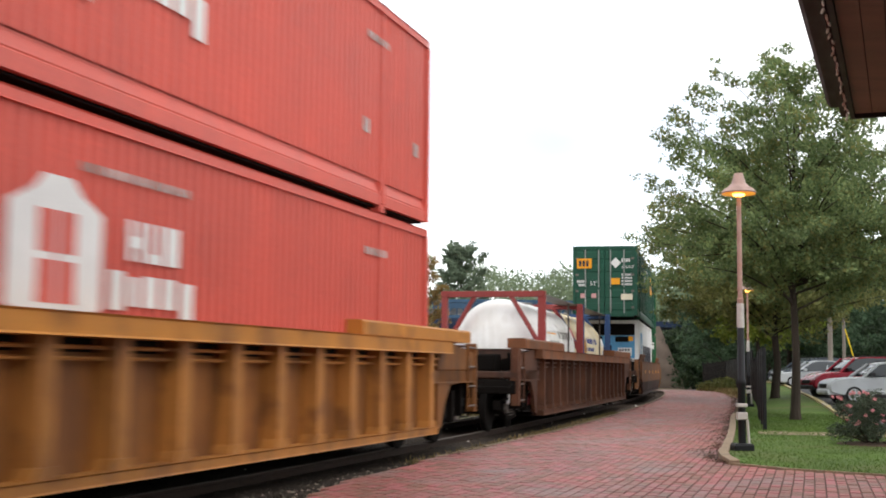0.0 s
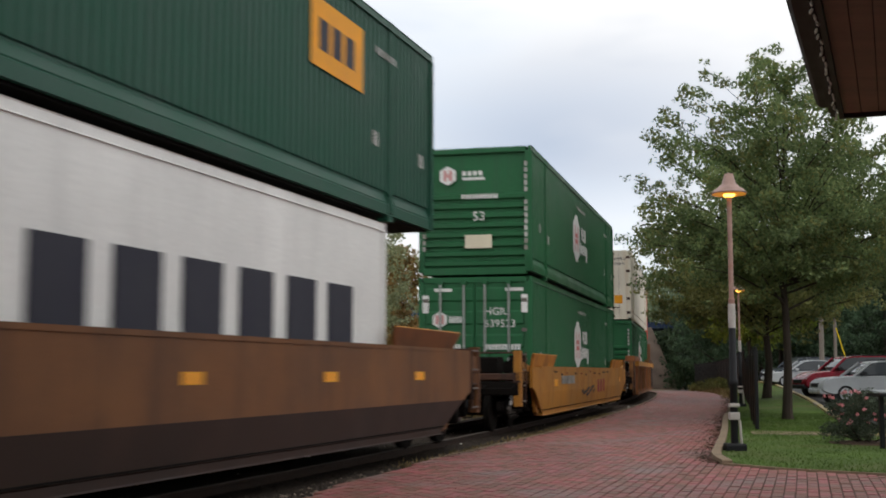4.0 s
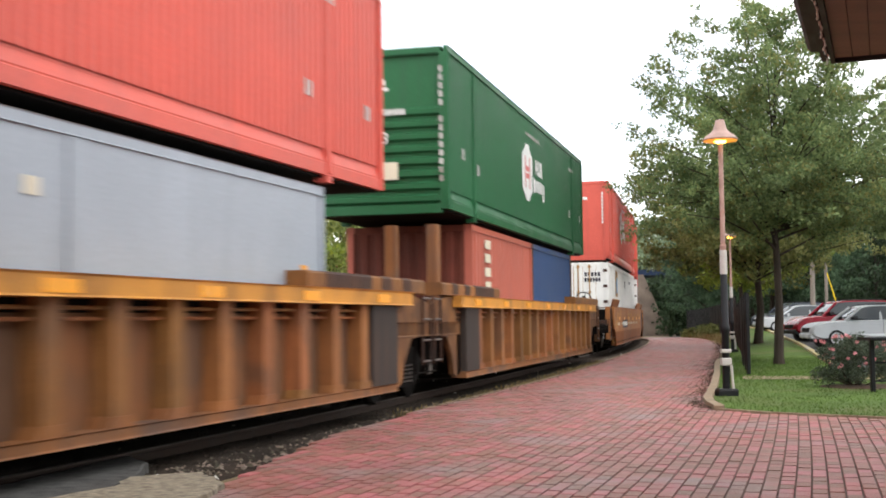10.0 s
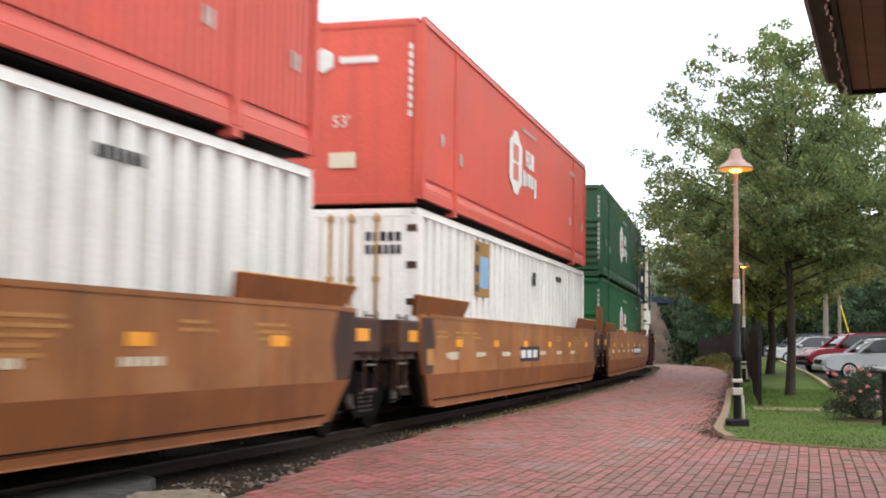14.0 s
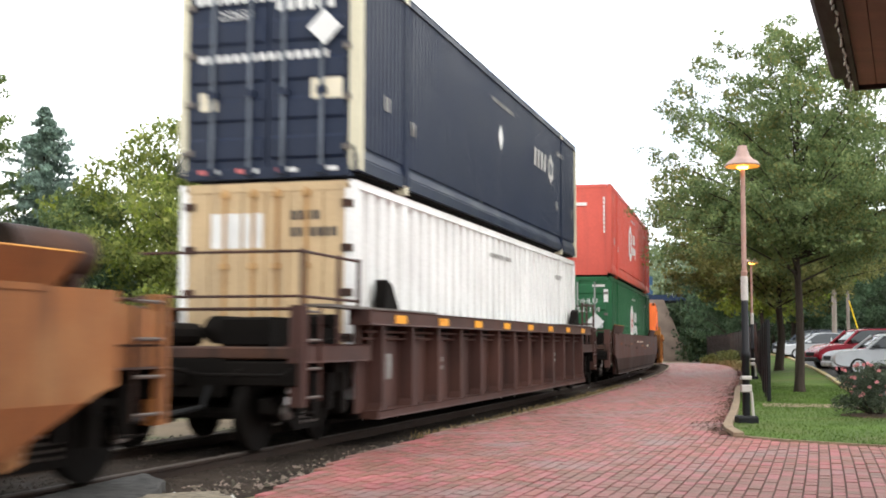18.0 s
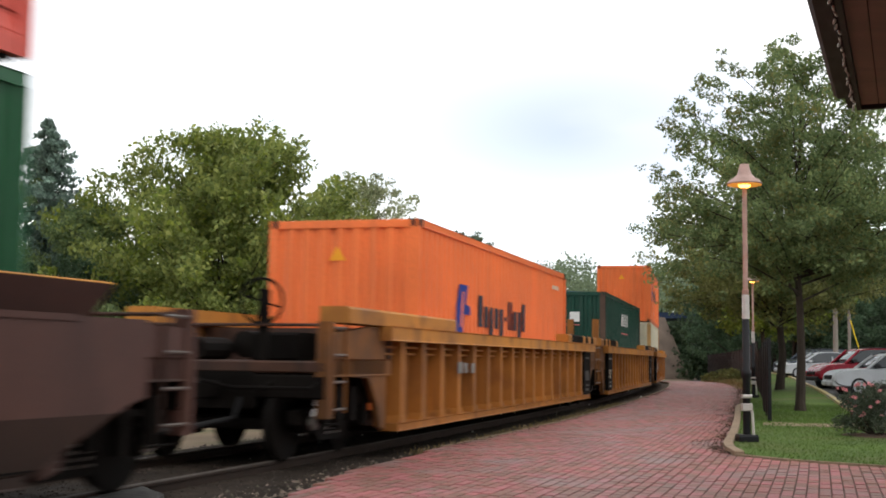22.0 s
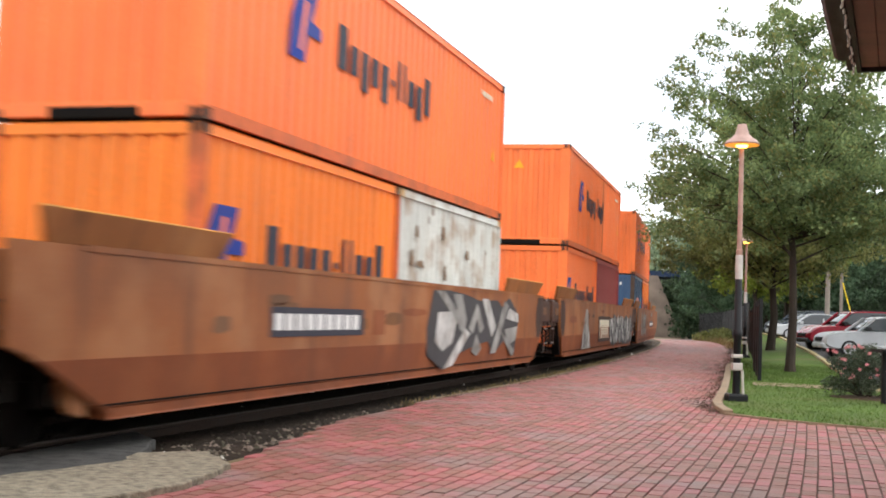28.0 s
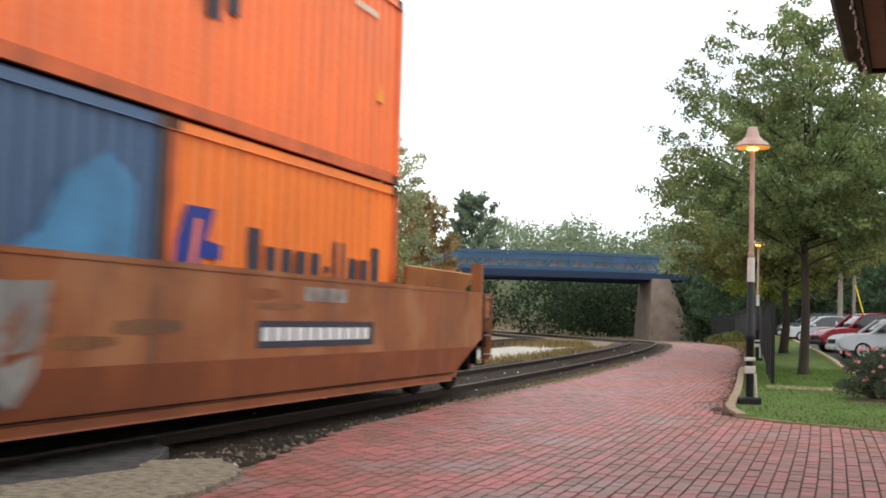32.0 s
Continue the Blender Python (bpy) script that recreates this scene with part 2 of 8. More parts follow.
BROWN_SMOOTH = material("golden_brown_car_paint", (0.155, 0.066, 0.026), 0.6, vary=0.28, scale=0.8, bump=0.08, grain=40, streak=(0.06, 0.028, 0.016, 0.8), stain=(0.22, 0.095, 0.035, 0.45, 1.3))
# the grey darkened to paint in shade from the container overhanging this end
GREY_SHADE_END = material("shaded_grey_end_paint", (0.15, 0.155, 0.165), 0.6, vary=0.25, scale=1.2, bump=0.05, grain=25, streak=(0.07, 0.065, 0.06, 0.8))
# rust red, deepened to paint the shade on the inward-leaning lower plate
RUST_SILL = material("rust_shaded_lower_plate", (0.20, 0.056, 0.018), 0.65, vary=0.18, scale=0.8, bump=0.1, grain=40, streak=(0.10, 0.04, 0.02, 0.5), stain=(0.32, 0.11, 0.04, 0.4, 1.3))
TAN_GOLD = material("golden_tan_car_paint", (0.30, 0.116, 0.037), 0.6, vary=0.26, scale=0.7, bump=0.08, grain=40, streak=(0.11, 0.046, 0.02, 0.9), stain=(0.42, 0.22, 0.09, 0.4, 1.1))
DIRTY_YELLOW = material("dirty_yellow_end_paint", (0.185, 0.072, 0.018), 0.65, vary=0.35, scale=1.4, bump=0.12, grain=40, streak=(0.045, 0.025, 0.014, 0.9), stain=(0.09, 0.042, 0.018, 0.75, 1.9))
# golden paint rusted and darkened, with the leaning plate's shade in its tone
GOLD_SILL = material("rust_shaded_golden_plate", (0.225, 0.076, 0.023), 0.65, vary=0.18, scale=0.8, bump=0.1, grain=40, streak=(0.11, 0.045, 0.018, 0.6), stain=(0.33, 0.13, 0.045, 0.4, 1.3))
GRIMY = material("grimy_brown_end_paint", (0.055, 0.028, 0.020), 0.7, vary=0.3, scale=1.5, bump=0.15, grain=40, streak=(0.015, 0.012, 0.01, 0.7), stain=(0.12, 0.05, 0.025, 0.5, 2.0))
BLACK_STEEL = material("grimy_black_steel", (0.008, 0.0065, 0.0055), 0.8, vary=0.3, bump=0.15, spec=0.08)
STEEL = material("worn_steel", (0.16, 0.14, 0.125), 0.45, 0.6, vary=0.3, bump=0.1)
RAIL = material("rusty_rail_steel", (0.035, 0.022, 0.016), 0.85, 0.0, vary=0.25, scale=4)
RAIL_HEAD = material("polished_rail_head", (0.085, 0.068, 0.058), 0.65, 0.3, vary=0.15)
TIE = material("creosoted_wood", (0.045, 0.033, 0.026), 0.95, vary=0.3, scale=5, bump=0.4, spec=0.1)
LETTER = material("white_lettering", (0.75, 0.75, 0.73), 0.6, vary=0.08, bump=0.0)
LETTER_RED = material("faded_red_lettering", (0.62, 0.17, 0.16), 0.6, vary=0.1, bump=0.0)
EMBLEM_PINK = material("faded_pink_lettering", (0.62, 0.33, 0.32), 0.6, vary=0.1, bump=0.0)
LETTER_DARK = material("dark_lettering", (0.03, 0.03, 0.045), 0.6, vary=0.1, bump=0.0)
LETTER_BLUE = material("blue_lettering", (0.012, 0.035, 0.24), 0.6, vary=0.1, bump=0.0)
LETTER_PALE = material("pale_cream_lettering", (0.68, 0.62, 0.48), 0.6, vary=0.1, bump=0.0)
LETTER_AMBER = material("amber_decal", (0.85, 0.36, 0.02), 0.6, vary=0.1, bump=0.0)
REFLECTOR = material("orange_reflector", (0.88, 0.37, 0.02), 0.35, vary=0.08, bump=0.0)
GRAFFITI = material("silver_graffiti_paint", (0.27, 0.262, 0.245), 0.6, vary=0.35, scale=2.2, bump=0.0, stain=(0.10, 0.085, 0.07, 0.75, 2.6))
GRAFFITI_PALE = material("white_graffiti_paint", (0.46, 0.45, 0.43), 0.6, vary=0.3, scale=2.5, bump=0.0, stain=(0.18, 0.14, 0.11, 0.6, 3.0))
STENCIL_DIM = material("dim_grey_stencil", (0.075, 0.07, 0.065), 0.6, vary=0.2, bump=0.0)
GRAFFITI_DARK = material("black_graffiti_paint", (0.048, 0.045, 0.048), 0.6, vary=0.2, bump=0.0)
RUBBER = material("black_rubber", (0.012, 0.012, 0.012), 0.8, vary=0.2, bump=0.1)


# ---- mesh building ----
class Shape:
    """Collects plain pieces of geometry for one mesh."""

    def __init__(self):
        self.v, self.f, self.soft = [], [], False

    def poly(self, pts):
        k = len(self.v)
        self.v += [tuple(p) for p in pts]
        self.f.append(tuple(range(k, k + len(pts))))
        return self

    def box(self, x0, x1, y0, y1, z0, z1, c=0.0):
        """A box; c cuts its long edges along the longest side."""
        if c <= 0:
            k = len(self.v)
            self.v += [(x, y, z) for x in (x0, x1) for y in (y0, y1) for z in (z0, z1)]
            self.f += [tuple(k + i for i in q) for q in ((0, 1, 3, 2), (4, 6, 7, 5), (0, 4, 5, 1), (2, 3, 7, 6), (0, 2, 6, 4), (1, 5, 7, 3))]
            return self
        d = (x1 - x0, y1 - y0, z1 - z0)
        ax = d.index(max(d))
        (a0, a1), (b0, b1) = [((x0, x1), (y0, y1), (z0, z1))[i] for i in range(3) if i != ax]
        ring = [(a0 + c, b0), (a1 - c, b0), (a1, b0 + c), (a1, b1 - c), (a1 - c, b1), (a0 + c, b1), (a0, b1 - c), (a0, b0 + c)]
        lo, hi = ((x0, x1), (y0, y1), (z0, z1))[ax]
        return self.loft([[self.at(ax, s, p) for p in ring] for s in (lo, hi)])

    @staticmethod
    def at(ax, s, p):
        q = list(p)
        q.insert(ax, s)
        return tuple(q)

    def loft(self, rings, caps=True):
        k, n = len(self.v), len(rings[0])
        for r in rings:
            self.v += [tuple(p) for p in r]
        for j in range(len(rings) - 1):
            for i in range(n):
                a, b = k + j * n + i, k + j * n + (i + 1) % n
                self.f.append((a, b, b + n, a + n))
        if caps:
            self.f.append(tuple(range(k + n - 1, k - 1, -1)))
            e = k + (len(rings) - 1) * n
            self.f.append(tuple(range(e, e + n)))
        return self

    def prism(self, ax, lo, hi, ring):
        return self.loft([[self.at(ax, s, p) for p in ring] for s in (lo, hi)])

    def tube(self, pts, radii, n=10, caps=True):
        rings = []
        pts = [Vector(p) for p in pts]
        for i, p in enumerate(pts):
            d = (pts[min(i + 1, len(pts) - 1)] - pts[max(i - 1, 0)]).normalized()
            a = d.orthogonal().normalized() if i == 0 else (a - d * a.dot(d)).normalized()
            b = d.cross(a)
            r = radii[i] if isinstance(radii, (list, tuple)) else radii
            rings.append([p + (a * math.cos(2 * math.pi * k / n) + b * math.sin(2 * math.pi * k / n)) * r for k in range(n)])
        self.soft = True
        return self.loft(rings, caps)

    def turn(self, centre, axis, profile, n=20):
        """A body turned round an axis: profile of (along, radius)."""
        c, d = Vector(centre), Vector(axis).normalized()
        a = d.orthogonal().normalized()
        b = d.cross(a)
        self.soft = True
        return self.loft([[c + d * s + (a * math.cos(2 * math.pi * k / n) + b * math.sin(2 * math.pi * k / n)) * max(r, 1e-3) for k in range(n)] for s, r in profile])

    def mesh(self, name):
        me = bpy.data.meshes.new(name)
        me.from_pydata(self.v, [], self.f)
        bm = bmesh.new()
        bm.from_mesh(me)
        bmesh.ops.recalc_face_normals(bm, faces=bm.faces)
        bm.to_mesh(me)
        bm.free()
        if self.soft:
            me.polygons.foreach_set("use_smooth", [True] * len(me.polygons))
            me.set_sharp_from_angle(angle=radians(35))
        return me


def part(name, shape, mat, parent=None, label=""):
    me = shape if isinstance(shape, bpy.types.Mesh) else shape.mesh(name)
    if not me.materials:
        me.materials.append(mat)
    ob = new(name, me)
    ob.parent = parent
    if label:
        ob["label"] = label
    if name in ("stencil_line", "end_stencil", "number_marking", "emblem_inlay", "end_marking", "block_lettering", "worn_patch", "end_stripe"):
        ob["kind"] = "stuff"
    return ob


def thing(name, label, category, group="", kind="", m=None):
    ob = new(name)
    ob.empty_display_size = 0.3
    if m:
        ob.matrix_world = m
    return tagged(ob, label, category, group, kind)


def lettering(name, text, size, mat, parent, m):
    cu = bpy.data.curves.new(name, "FONT")
    cu.body, cu.size, cu.extrude = text, size, 0.002
    cu.resolution_u = 2
    ob = bpy.data.objects.new(name, cu)
    scene.collection.objects.link(ob)
    me = bpy.data.meshes.new_from_object(ob)
    bpy.data.objects.remove(ob)
    bpy.data.curves.remove(cu)
    me.materials.clear()
    me.materials.append(mat)
    o = new(name, me)
    o.parent = parent
    o.matrix_local = m
    return o


# ---- the line of the track ----
def fall(y):
    """The ground sinks a little beyond the path's end."""
    u = min(max((y - 60) / 90, 0), 1)
    return -0.75 * u * u * (3 - 2 * u)


STEP = 1.0
S_LO, S_HI = -400, 440


def bend(s):
    if s > 70:
        return -0.0037
    if s < -20:
        return 0.0
    s = max(s, -12)
    return -0.0026754 + 2 * 4.1122e-5 * s - 3 * 5.3604e-7 * s * s


def lay_line():
    out = {0: (-3.1809, 13.3754, radians(16.9695))}
    for way, end in ((1, S_HI), (-1, S_LO)):
        x, y, a = out[0]
        s = 0
        while s != end:
            for _ in range(5):
                a += bend(s + way * 0.5) * 0.2 * way
                x, y = x + math.sin(a) * 0.2 * way, y + math.cos(a) * 0.2 * way
            s += way
            out[s] = (x, y, a)
    return out


LINE = lay_line()


def on_line(s, off=0.0, z=0.0):
    """A point of the track: s metres along it, off metres to its right."""
    k = math.floor(s)
    u = s - k
    (x0, y0, a0), (x1, y1, a1) = LINE[k], LINE[k + 1]
    x, y, a = x0 + (x1 - x0) * u, y0 + (y1 - y0) * u, a0 + (a1 - a0) * u
    x, y = x + math.cos(a) * off, y - math.sin(a) * off
    return Vector((x, y, z + fall(y)))


def along(s):
    k = math.floor(s)
    return LINE[k][2] + (LINE[k + 1][2] - LINE[k][2]) * (s - k)


def strip(s0, s1, step, profile):
    """A body drawn along the track: profile of (off, z)."""
    sh = Shape()
    n = max(1, round((s1 - s0) / step))
    return sh.loft([[on_line(s0 + (s1 - s0) * i / n, o, z) for o, z in profile] for i in range(n + 1)])

# ---- materials of the place ----
BRICK = material("paving_brick", (0.295, 0.108, 0.086), 0.58, vary=0.26, scale=0.8, bump=0.25, grain=90, random_by="island", spread=0.34, stain=(0.25, 0.185, 0.172, 0.65, 0.9), spec=0.5)
BRICK_ONE = material("paving_brick_near", (0.295, 0.108, 0.086), 0.58, vary=0.26, scale=0.8, bump=0.25, grain=90, random_by="object", spread=0.34, stain=(0.25, 0.185, 0.172, 0.65, 0.9), spec=0.5)
SAND_JOINT = material("sandy_joint", (0.14, 0.088, 0.075), 0.95, vary=0.25, bump=0.3)
LITTER = material("dry_leaf_litter", (0.10, 0.066, 0.045), 0.9, vary=0.3, scale=3, bump=0, random_by="island", spread=0.5)
BALLAST = material("dirty_ballast", (0.085, 0.060, 0.044), 0.95, vary=0.35, scale=1.5, bump=0.8, grain=25, stain=(0.028, 0.022, 0.018, 0.7, 0.8))
GRAVEL = material("gravel_stone", (0.10, 0.08, 0.062), 0.9, vary=0.25, scale=6, bump=0.3, random_by="island", spread=0.5)
EARTH = material("dry_earth", (0.20, 0.15, 0.095), 0.95, vary=0.3, scale=0.35, bump=0.6, grain=12, stain=(0.07, 0.085, 0.03, 0.8, 0.5))
GRASS = material("lawn_green", (0.078, 0.130, 0.022), 0.9, vary=0.25, scale=0.5, bump=0.6, grain=70, stain=(0.125, 0.12, 0.045, 0.65, 0.45))
BLADES = material("grass_blades", (0.088, 0.150, 0.026), 0.8, vary=0.25, scale=0.4, bump=0, random_by="island", spread=0.22)
WEEDS = material("dry_weeds", (0.20, 0.15, 0.06), 0.9, vary=0.3, bump=0, random_by="island", spread=0.4)
ASPHALT = material("old_asphalt", (0.060, 0.060, 0.060), 0.9, vary=0.2, scale=1.5, bump=0.5, grain=120)
ASPHALT_GREY = material("grey_cracked_asphalt", (0.085, 0.082, 0.078), 0.95, vary=0.25, scale=6, bump=0.9, grain=60, stain=(0.03, 0.03, 0.03, 0.6, 7.0))
ASPHALT_PALE = material("worn_pale_asphalt", (0.29, 0.25, 0.185), 0.95, vary=0.3, scale=14, bump=1.0, grain=55, stain=(0.09, 0.08, 0.065, 0.6, 9.0))
CONCRETE = material("pale_concrete", (0.50, 0.47, 0.41), 0.85, vary=0.12, scale=1.2, bump=0.2, stain=(0.28, 0.25, 0.2, 0.35, 1.0))
KERB_YELLOW = material("yellow_kerb_paint", (0.44, 0.35, 0.16), 0.8, vary=0.2, scale=2, bump=0.2, stain=(0.36, 0.34, 0.30, 0.85, 1.2))
EDGING = material("sandy_edging", (0.27, 0.20, 0.135), 0.9, vary=0.2, scale=3, bump=0.4)
BARK = material("grey_brown_bark", (0.045, 0.034, 0.026), 0.95, vary=0.3, scale=4, bump=0.9, grain=18, stretch=(1, 1, 0.25))
FENCE_BLACK = material("black_iron", (0.006, 0.006, 0.007), 0.5, vary=0.2, bump=0.05)
POST_BLACK = material("black_painted_post", (0.010, 0.010, 0.012), 0.5, vary=0.2, bump=0.05, grain=30)
POST_PINK = material("faded_copper_post", (0.40, 0.25, 0.21), 0.6, vary=0.25, scale=3, bump=0.1, stain=(0.32, 0.11, 0.06, 0.7, 2.0))
POST_WHITE = material("whitewashed_band", (0.52, 0.48, 0.45), 0.7, vary=0.15, scale=5, bump=0.1)
SHADE_COPPER = material("faded_copper_shade", (0.42, 0.28, 0.24), 0.5, 0.2, vary=0.2, scale=6, bump=0.05)
GLOW = material("warm_lamp_glow", (1.0, 0.6, 0.2), 0.5, bump=0, emit=(1.0, 0.50, 0.08, 9.0))
SHADE_IN = material("lamp_shade_inside", (0.85, 0.45, 0.12), 0.4, bump=0, emit=(1.0, 0.36, 0.03, 0.55))
SOFFIT = material("brown_soffit_boards", (0.22, 0.155, 0.112), 0.7, vary=0.2, scale=1.5, bump=0.15, stretch=(0.3, 3, 1))
FASCIA = material("dark_fascia", (0.030, 0.024, 0.022), 0.6, vary=0.2, bump=0.1)
ROOF = material("dark_roof_tiles", (0.05, 0.04, 0.04), 0.8, vary=0.2, bump=0.2)
STONE = material("station_stone", (0.30, 0.26, 0.22), 0.9, vary=0.2, bump=0.4)
BULB = material("small_frosted_bulb", (0.55, 0.53, 0.46), 0.3, vary=0.1, bump=0)
# bridge blue with some distance haze painted into it
BRIDGE_BLUE = material("haze_lightened_bridge_blue", (0.045, 0.095, 0.165), 0.6, vary=0.2, scale=1.0, bump=0.1)
BRIDGE_DARK = material("bridge_girder_paint", (0.016, 0.03, 0.065), 0.7, vary=0.2, bump=0.1)
BRIDGE_PALE = material("pale_bridge_panel", (0.33, 0.31, 0.29), 0.8, vary=0.15, bump=0.1)
ABUTMENT = material("brown_stone_abutment", (0.20, 0.155, 0.125), 0.9, vary=0.25, scale=0.8, bump=0.5)


def leaf_material(name, base, spread=0.45, shine=0.6):
    m = material(name, base, shine, vary=0.3, scale=0.6, bump=0, random_by="island", spread=spread * 0.75)
    n, l = m.node_tree.nodes, m.node_tree.links
    b = n["Principled BSDF"]
    tr = n.new("ShaderNodeBsdfTranslucent")
    col = b.inputs["Base Color"].links[0].from_socket
    l.new(col, tr.inputs["Color"])
    mx = n.new("ShaderNodeMixShader")
    mx.inputs[0].default_value = 0.42
    l.new(b.outputs[0], mx.inputs[1])
    l.new(tr.outputs[0], mx.inputs[2])
    l.new(mx.outputs[0], n["Material Output"].inputs["Surface"])
    return m


LEAF_OAK = leaf_material("oak_leaves", (0.168, 0.228, 0.090), 0.5)
LEAF_MAPLE = leaf_material("maple_leaves", (0.23, 0.275, 0.075), 0.5)
LEAF_PALE = leaf_material("pale_dry_leaves", (0.33, 0.36, 0.20), 0.35)
LEAF_RUST = leaf_material("rusty_autumn_leaves", (0.30, 0.205, 0.075), 0.4)
# near-black green: the shade inside the woods is put into the leaf colour
LEAF_DARK = leaf_material("shaded_woods_leaves", (0.030, 0.050, 0.022), 0.5)
# paled green: the haze over the distant hillside is mixed into the leaves
LEAF_FAR = leaf_material("haze_pale_far_leaves", (0.20, 0.255, 0.15), 0.3)
LEAF_OLIVE = leaf_material("olive_oak_leaves", (0.205, 0.215, 0.072), 0.45)
# greyed and lightened to paint in the haze before the far tree
LEAF_HAZE = leaf_material("haze_pale_tree_leaves", (0.19, 0.245, 0.165), 0.3)
LEAF_MID = leaf_material("blue_green_leaves", (0.075, 0.125, 0.065), 0.4)
NEEDLE = leaf_material("spruce_needles", (0.24, 0.33, 0.275), 0.4)
LEAF_LIME = leaf_material("yellow_green_leaves", (0.24, 0.30, 0.05), 0.4)
ROSE = leaf_material("rose_petals", (0.88, 0.36, 0.38), 0.3)


# ---- ground ----
def rise(x, y):
    """The car park climbs slightly away from the path."""
    v = min(max((x - 0.21 * y - 1.3) / 2, 0), 1)
    pts = ((36, 0.0), (47, 0.17), (55, 0.25), (66, 0.50), (77, 0.65), (106, 0.8))
    h = 0.0 if y < 36 else 0.8
    for (a, b), (c, d) in zip(pts, pts[1:]):
        if a <= y < c:
            h = b + (d - b) * (y - a) / (c - a)
    return h * v


FAR_LINE = [(LINE[s][0], LINE[s][1]) for s in range(120, 438, 8)]


def hill(x, y):
    """The wooded slope behind the bridge, clear of the railway."""
    if not 185 < y < 600 or abs(x) > 500:
        return 0.0
    near = min((x - a) ** 2 + (y - b) ** 2 for a, b in FAR_LINE)
    u = min(max((y - 190) / 70, 0), 1) * min(max((math.sqrt(near) - 9) / 30, 0), 1)
    return 12 * u * u * (3 - 2 * u)


def ground_z(x, y):
    return -0.17 + fall(y) + rise(x, y) + hill(x, y)


def sheet(name, xs, ys, zf, mat, label="", kind="structure"):
    sh = Shape()
    nx = len(xs)
    sh.v = [(x, y, zf(x, y)) for y in ys for x in xs]
    sh.f = [(j * nx + i, j * nx + i + 1, (j + 1) * nx + i + 1, (j + 1) * nx + i) for j in range(len(ys) - 1) for i in range(nx - 1)]
    ob = part(name, sh, mat)
    return tagged(ob, label, "ground", kind=kind)


def spaced(vals):
    out = []
    for a, b, n in vals:
        out += [a + (b - a) * k / n for k in range(n)]
    return out + [vals[-1][1]]


sheet("ground", spaced([(-1800, -200, 6), (-200, -20, 20), (-20, 60, 60), (60, 300, 24), (300, 1800, 6)]), spaced([(-900, -50, 6), (-50, 0, 10), (0, 160, 110), (160, 400, 24), (400, 2500, 8)]),
      ground_z, EARTH, "dry earth with sparse grass beside the railway")

# track bed, sleepers and rails
DARK_FINES = material("dark_packed_fines", (0.032, 0.024, 0.018), 0.95, vary=0.35, scale=2.0, bump=1.0, grain=30, stain=(0.065, 0.048, 0.036, 0.6, 2.5), spec=0.1)
bed = part("ballast", strip(26, 190, 1.0, [(-2.1, -0.30), (-1.75, -0.155), (1.35, -0.155), (2.1, -0.165), (2.6, -0.30)]), BALLAST)
tagged(bed, "dirty brown ballast under the track", "track bed", kind="structure")
bed = part("ballast", strip(-70, 26, 1.0, [(-2.1, -0.30), (-1.75, -0.118), (1.45, -0.118), (1.9, -0.145), (2.6, -0.30)]), DARK_FINES)
tagged(bed, "dark fines packed round the near track", "track bed", kind="structure")


def sleeper_mesh():
    return Shape().box(-1.28, 1.28, -0.11, 0.11, -0.30, -0.125, 0.015).mesh("sleeper")


def track(name, label, s0, s1, off, pick):
    ob = thing(name, label, "railway track", kind="structure")
    prof = [(-0.07, -0.17), (0.07, -0.17), (0.07, -0.15), (0.012, -0.135), (0.012, -0.045), (0.036, -0.035), (0.036, -0.012), (-0.036, -0.012), (-0.036, -0.035), (-0.012, -0.045), (-0.012, -0.135), (-0.07, -0.15)]
    for sgn in (-1, 1):
        r = part("rail", strip(s0, s1, 1.0, [(off + sgn * 0.7535 + a, z) for a, z in prof]), RAIL, ob)
        part("rail_head", strip(s0, s1, 1.0, [(off + sgn * 0.7535 - 0.034, -0.0115), (off + sgn * 0.7535 + 0.034, -0.0115), (off + sgn * 0.7535 + 0.028, 0.0), (off + sgn * 0.7535 - 0.028, 0.0)]), RAIL_HEAD, r, "worn shiny running surface")
    me = sleeper_mesh()
    me.materials.append(TIE)
    rnd = random.Random(3)
    s = s0
    far = Shape()
    while s < s1:
        p = on_line(s, off)
        if pick[0] < s < pick[1]:
            t = part("sleeper", me, None, ob)
            t.matrix_world = pose(p.x, p.y, p.z + rnd.uniform(-0.012, 0.004), 0, 0, -math.degrees(along(s)) + rnd.uniform(-1, 1))
        else:
            a = along(s)
            u, v = Vector((math.cos(a), -math.sin(a), 0)), Vector((math.sin(a), math.cos(a), 0))
            k = len(far.v)
            far.v += [tuple(p + u * i * 1.28 + v * j * 0.11 + Vector((0, 0, z))) for i in (-1, 1) for j in (-1, 1) for z in (-0.30, -0.128)]
            far.f += [tuple(k + i for i in q) for q in ((0, 1, 3, 2), (4, 6, 7, 5), (0, 4, 5, 1), (2, 3, 7, 6), (1, 5, 7, 3))]
        s += 0.55
    tagged(part("far_sleepers", far, TIE, ob), kind="stuff")
    return ob


track("main_track", "rusty rails on dark wooden sleepers", -70, 190, 0.0, (-6, 60))
bed2 = part("ballast", strip(-60, 150, 2.0, [(-9.3, -0.30), (-8.9, -0.16), (-6.0, -0.16), (-5.6, -0.30)]), BALLAST)
tagged(bed2, "dirty ballast under the second track", "track bed", kind="structure")
track("second_track", "second line of rusty rails beyond the main track", -60, 150, -7.6, (30, 90))

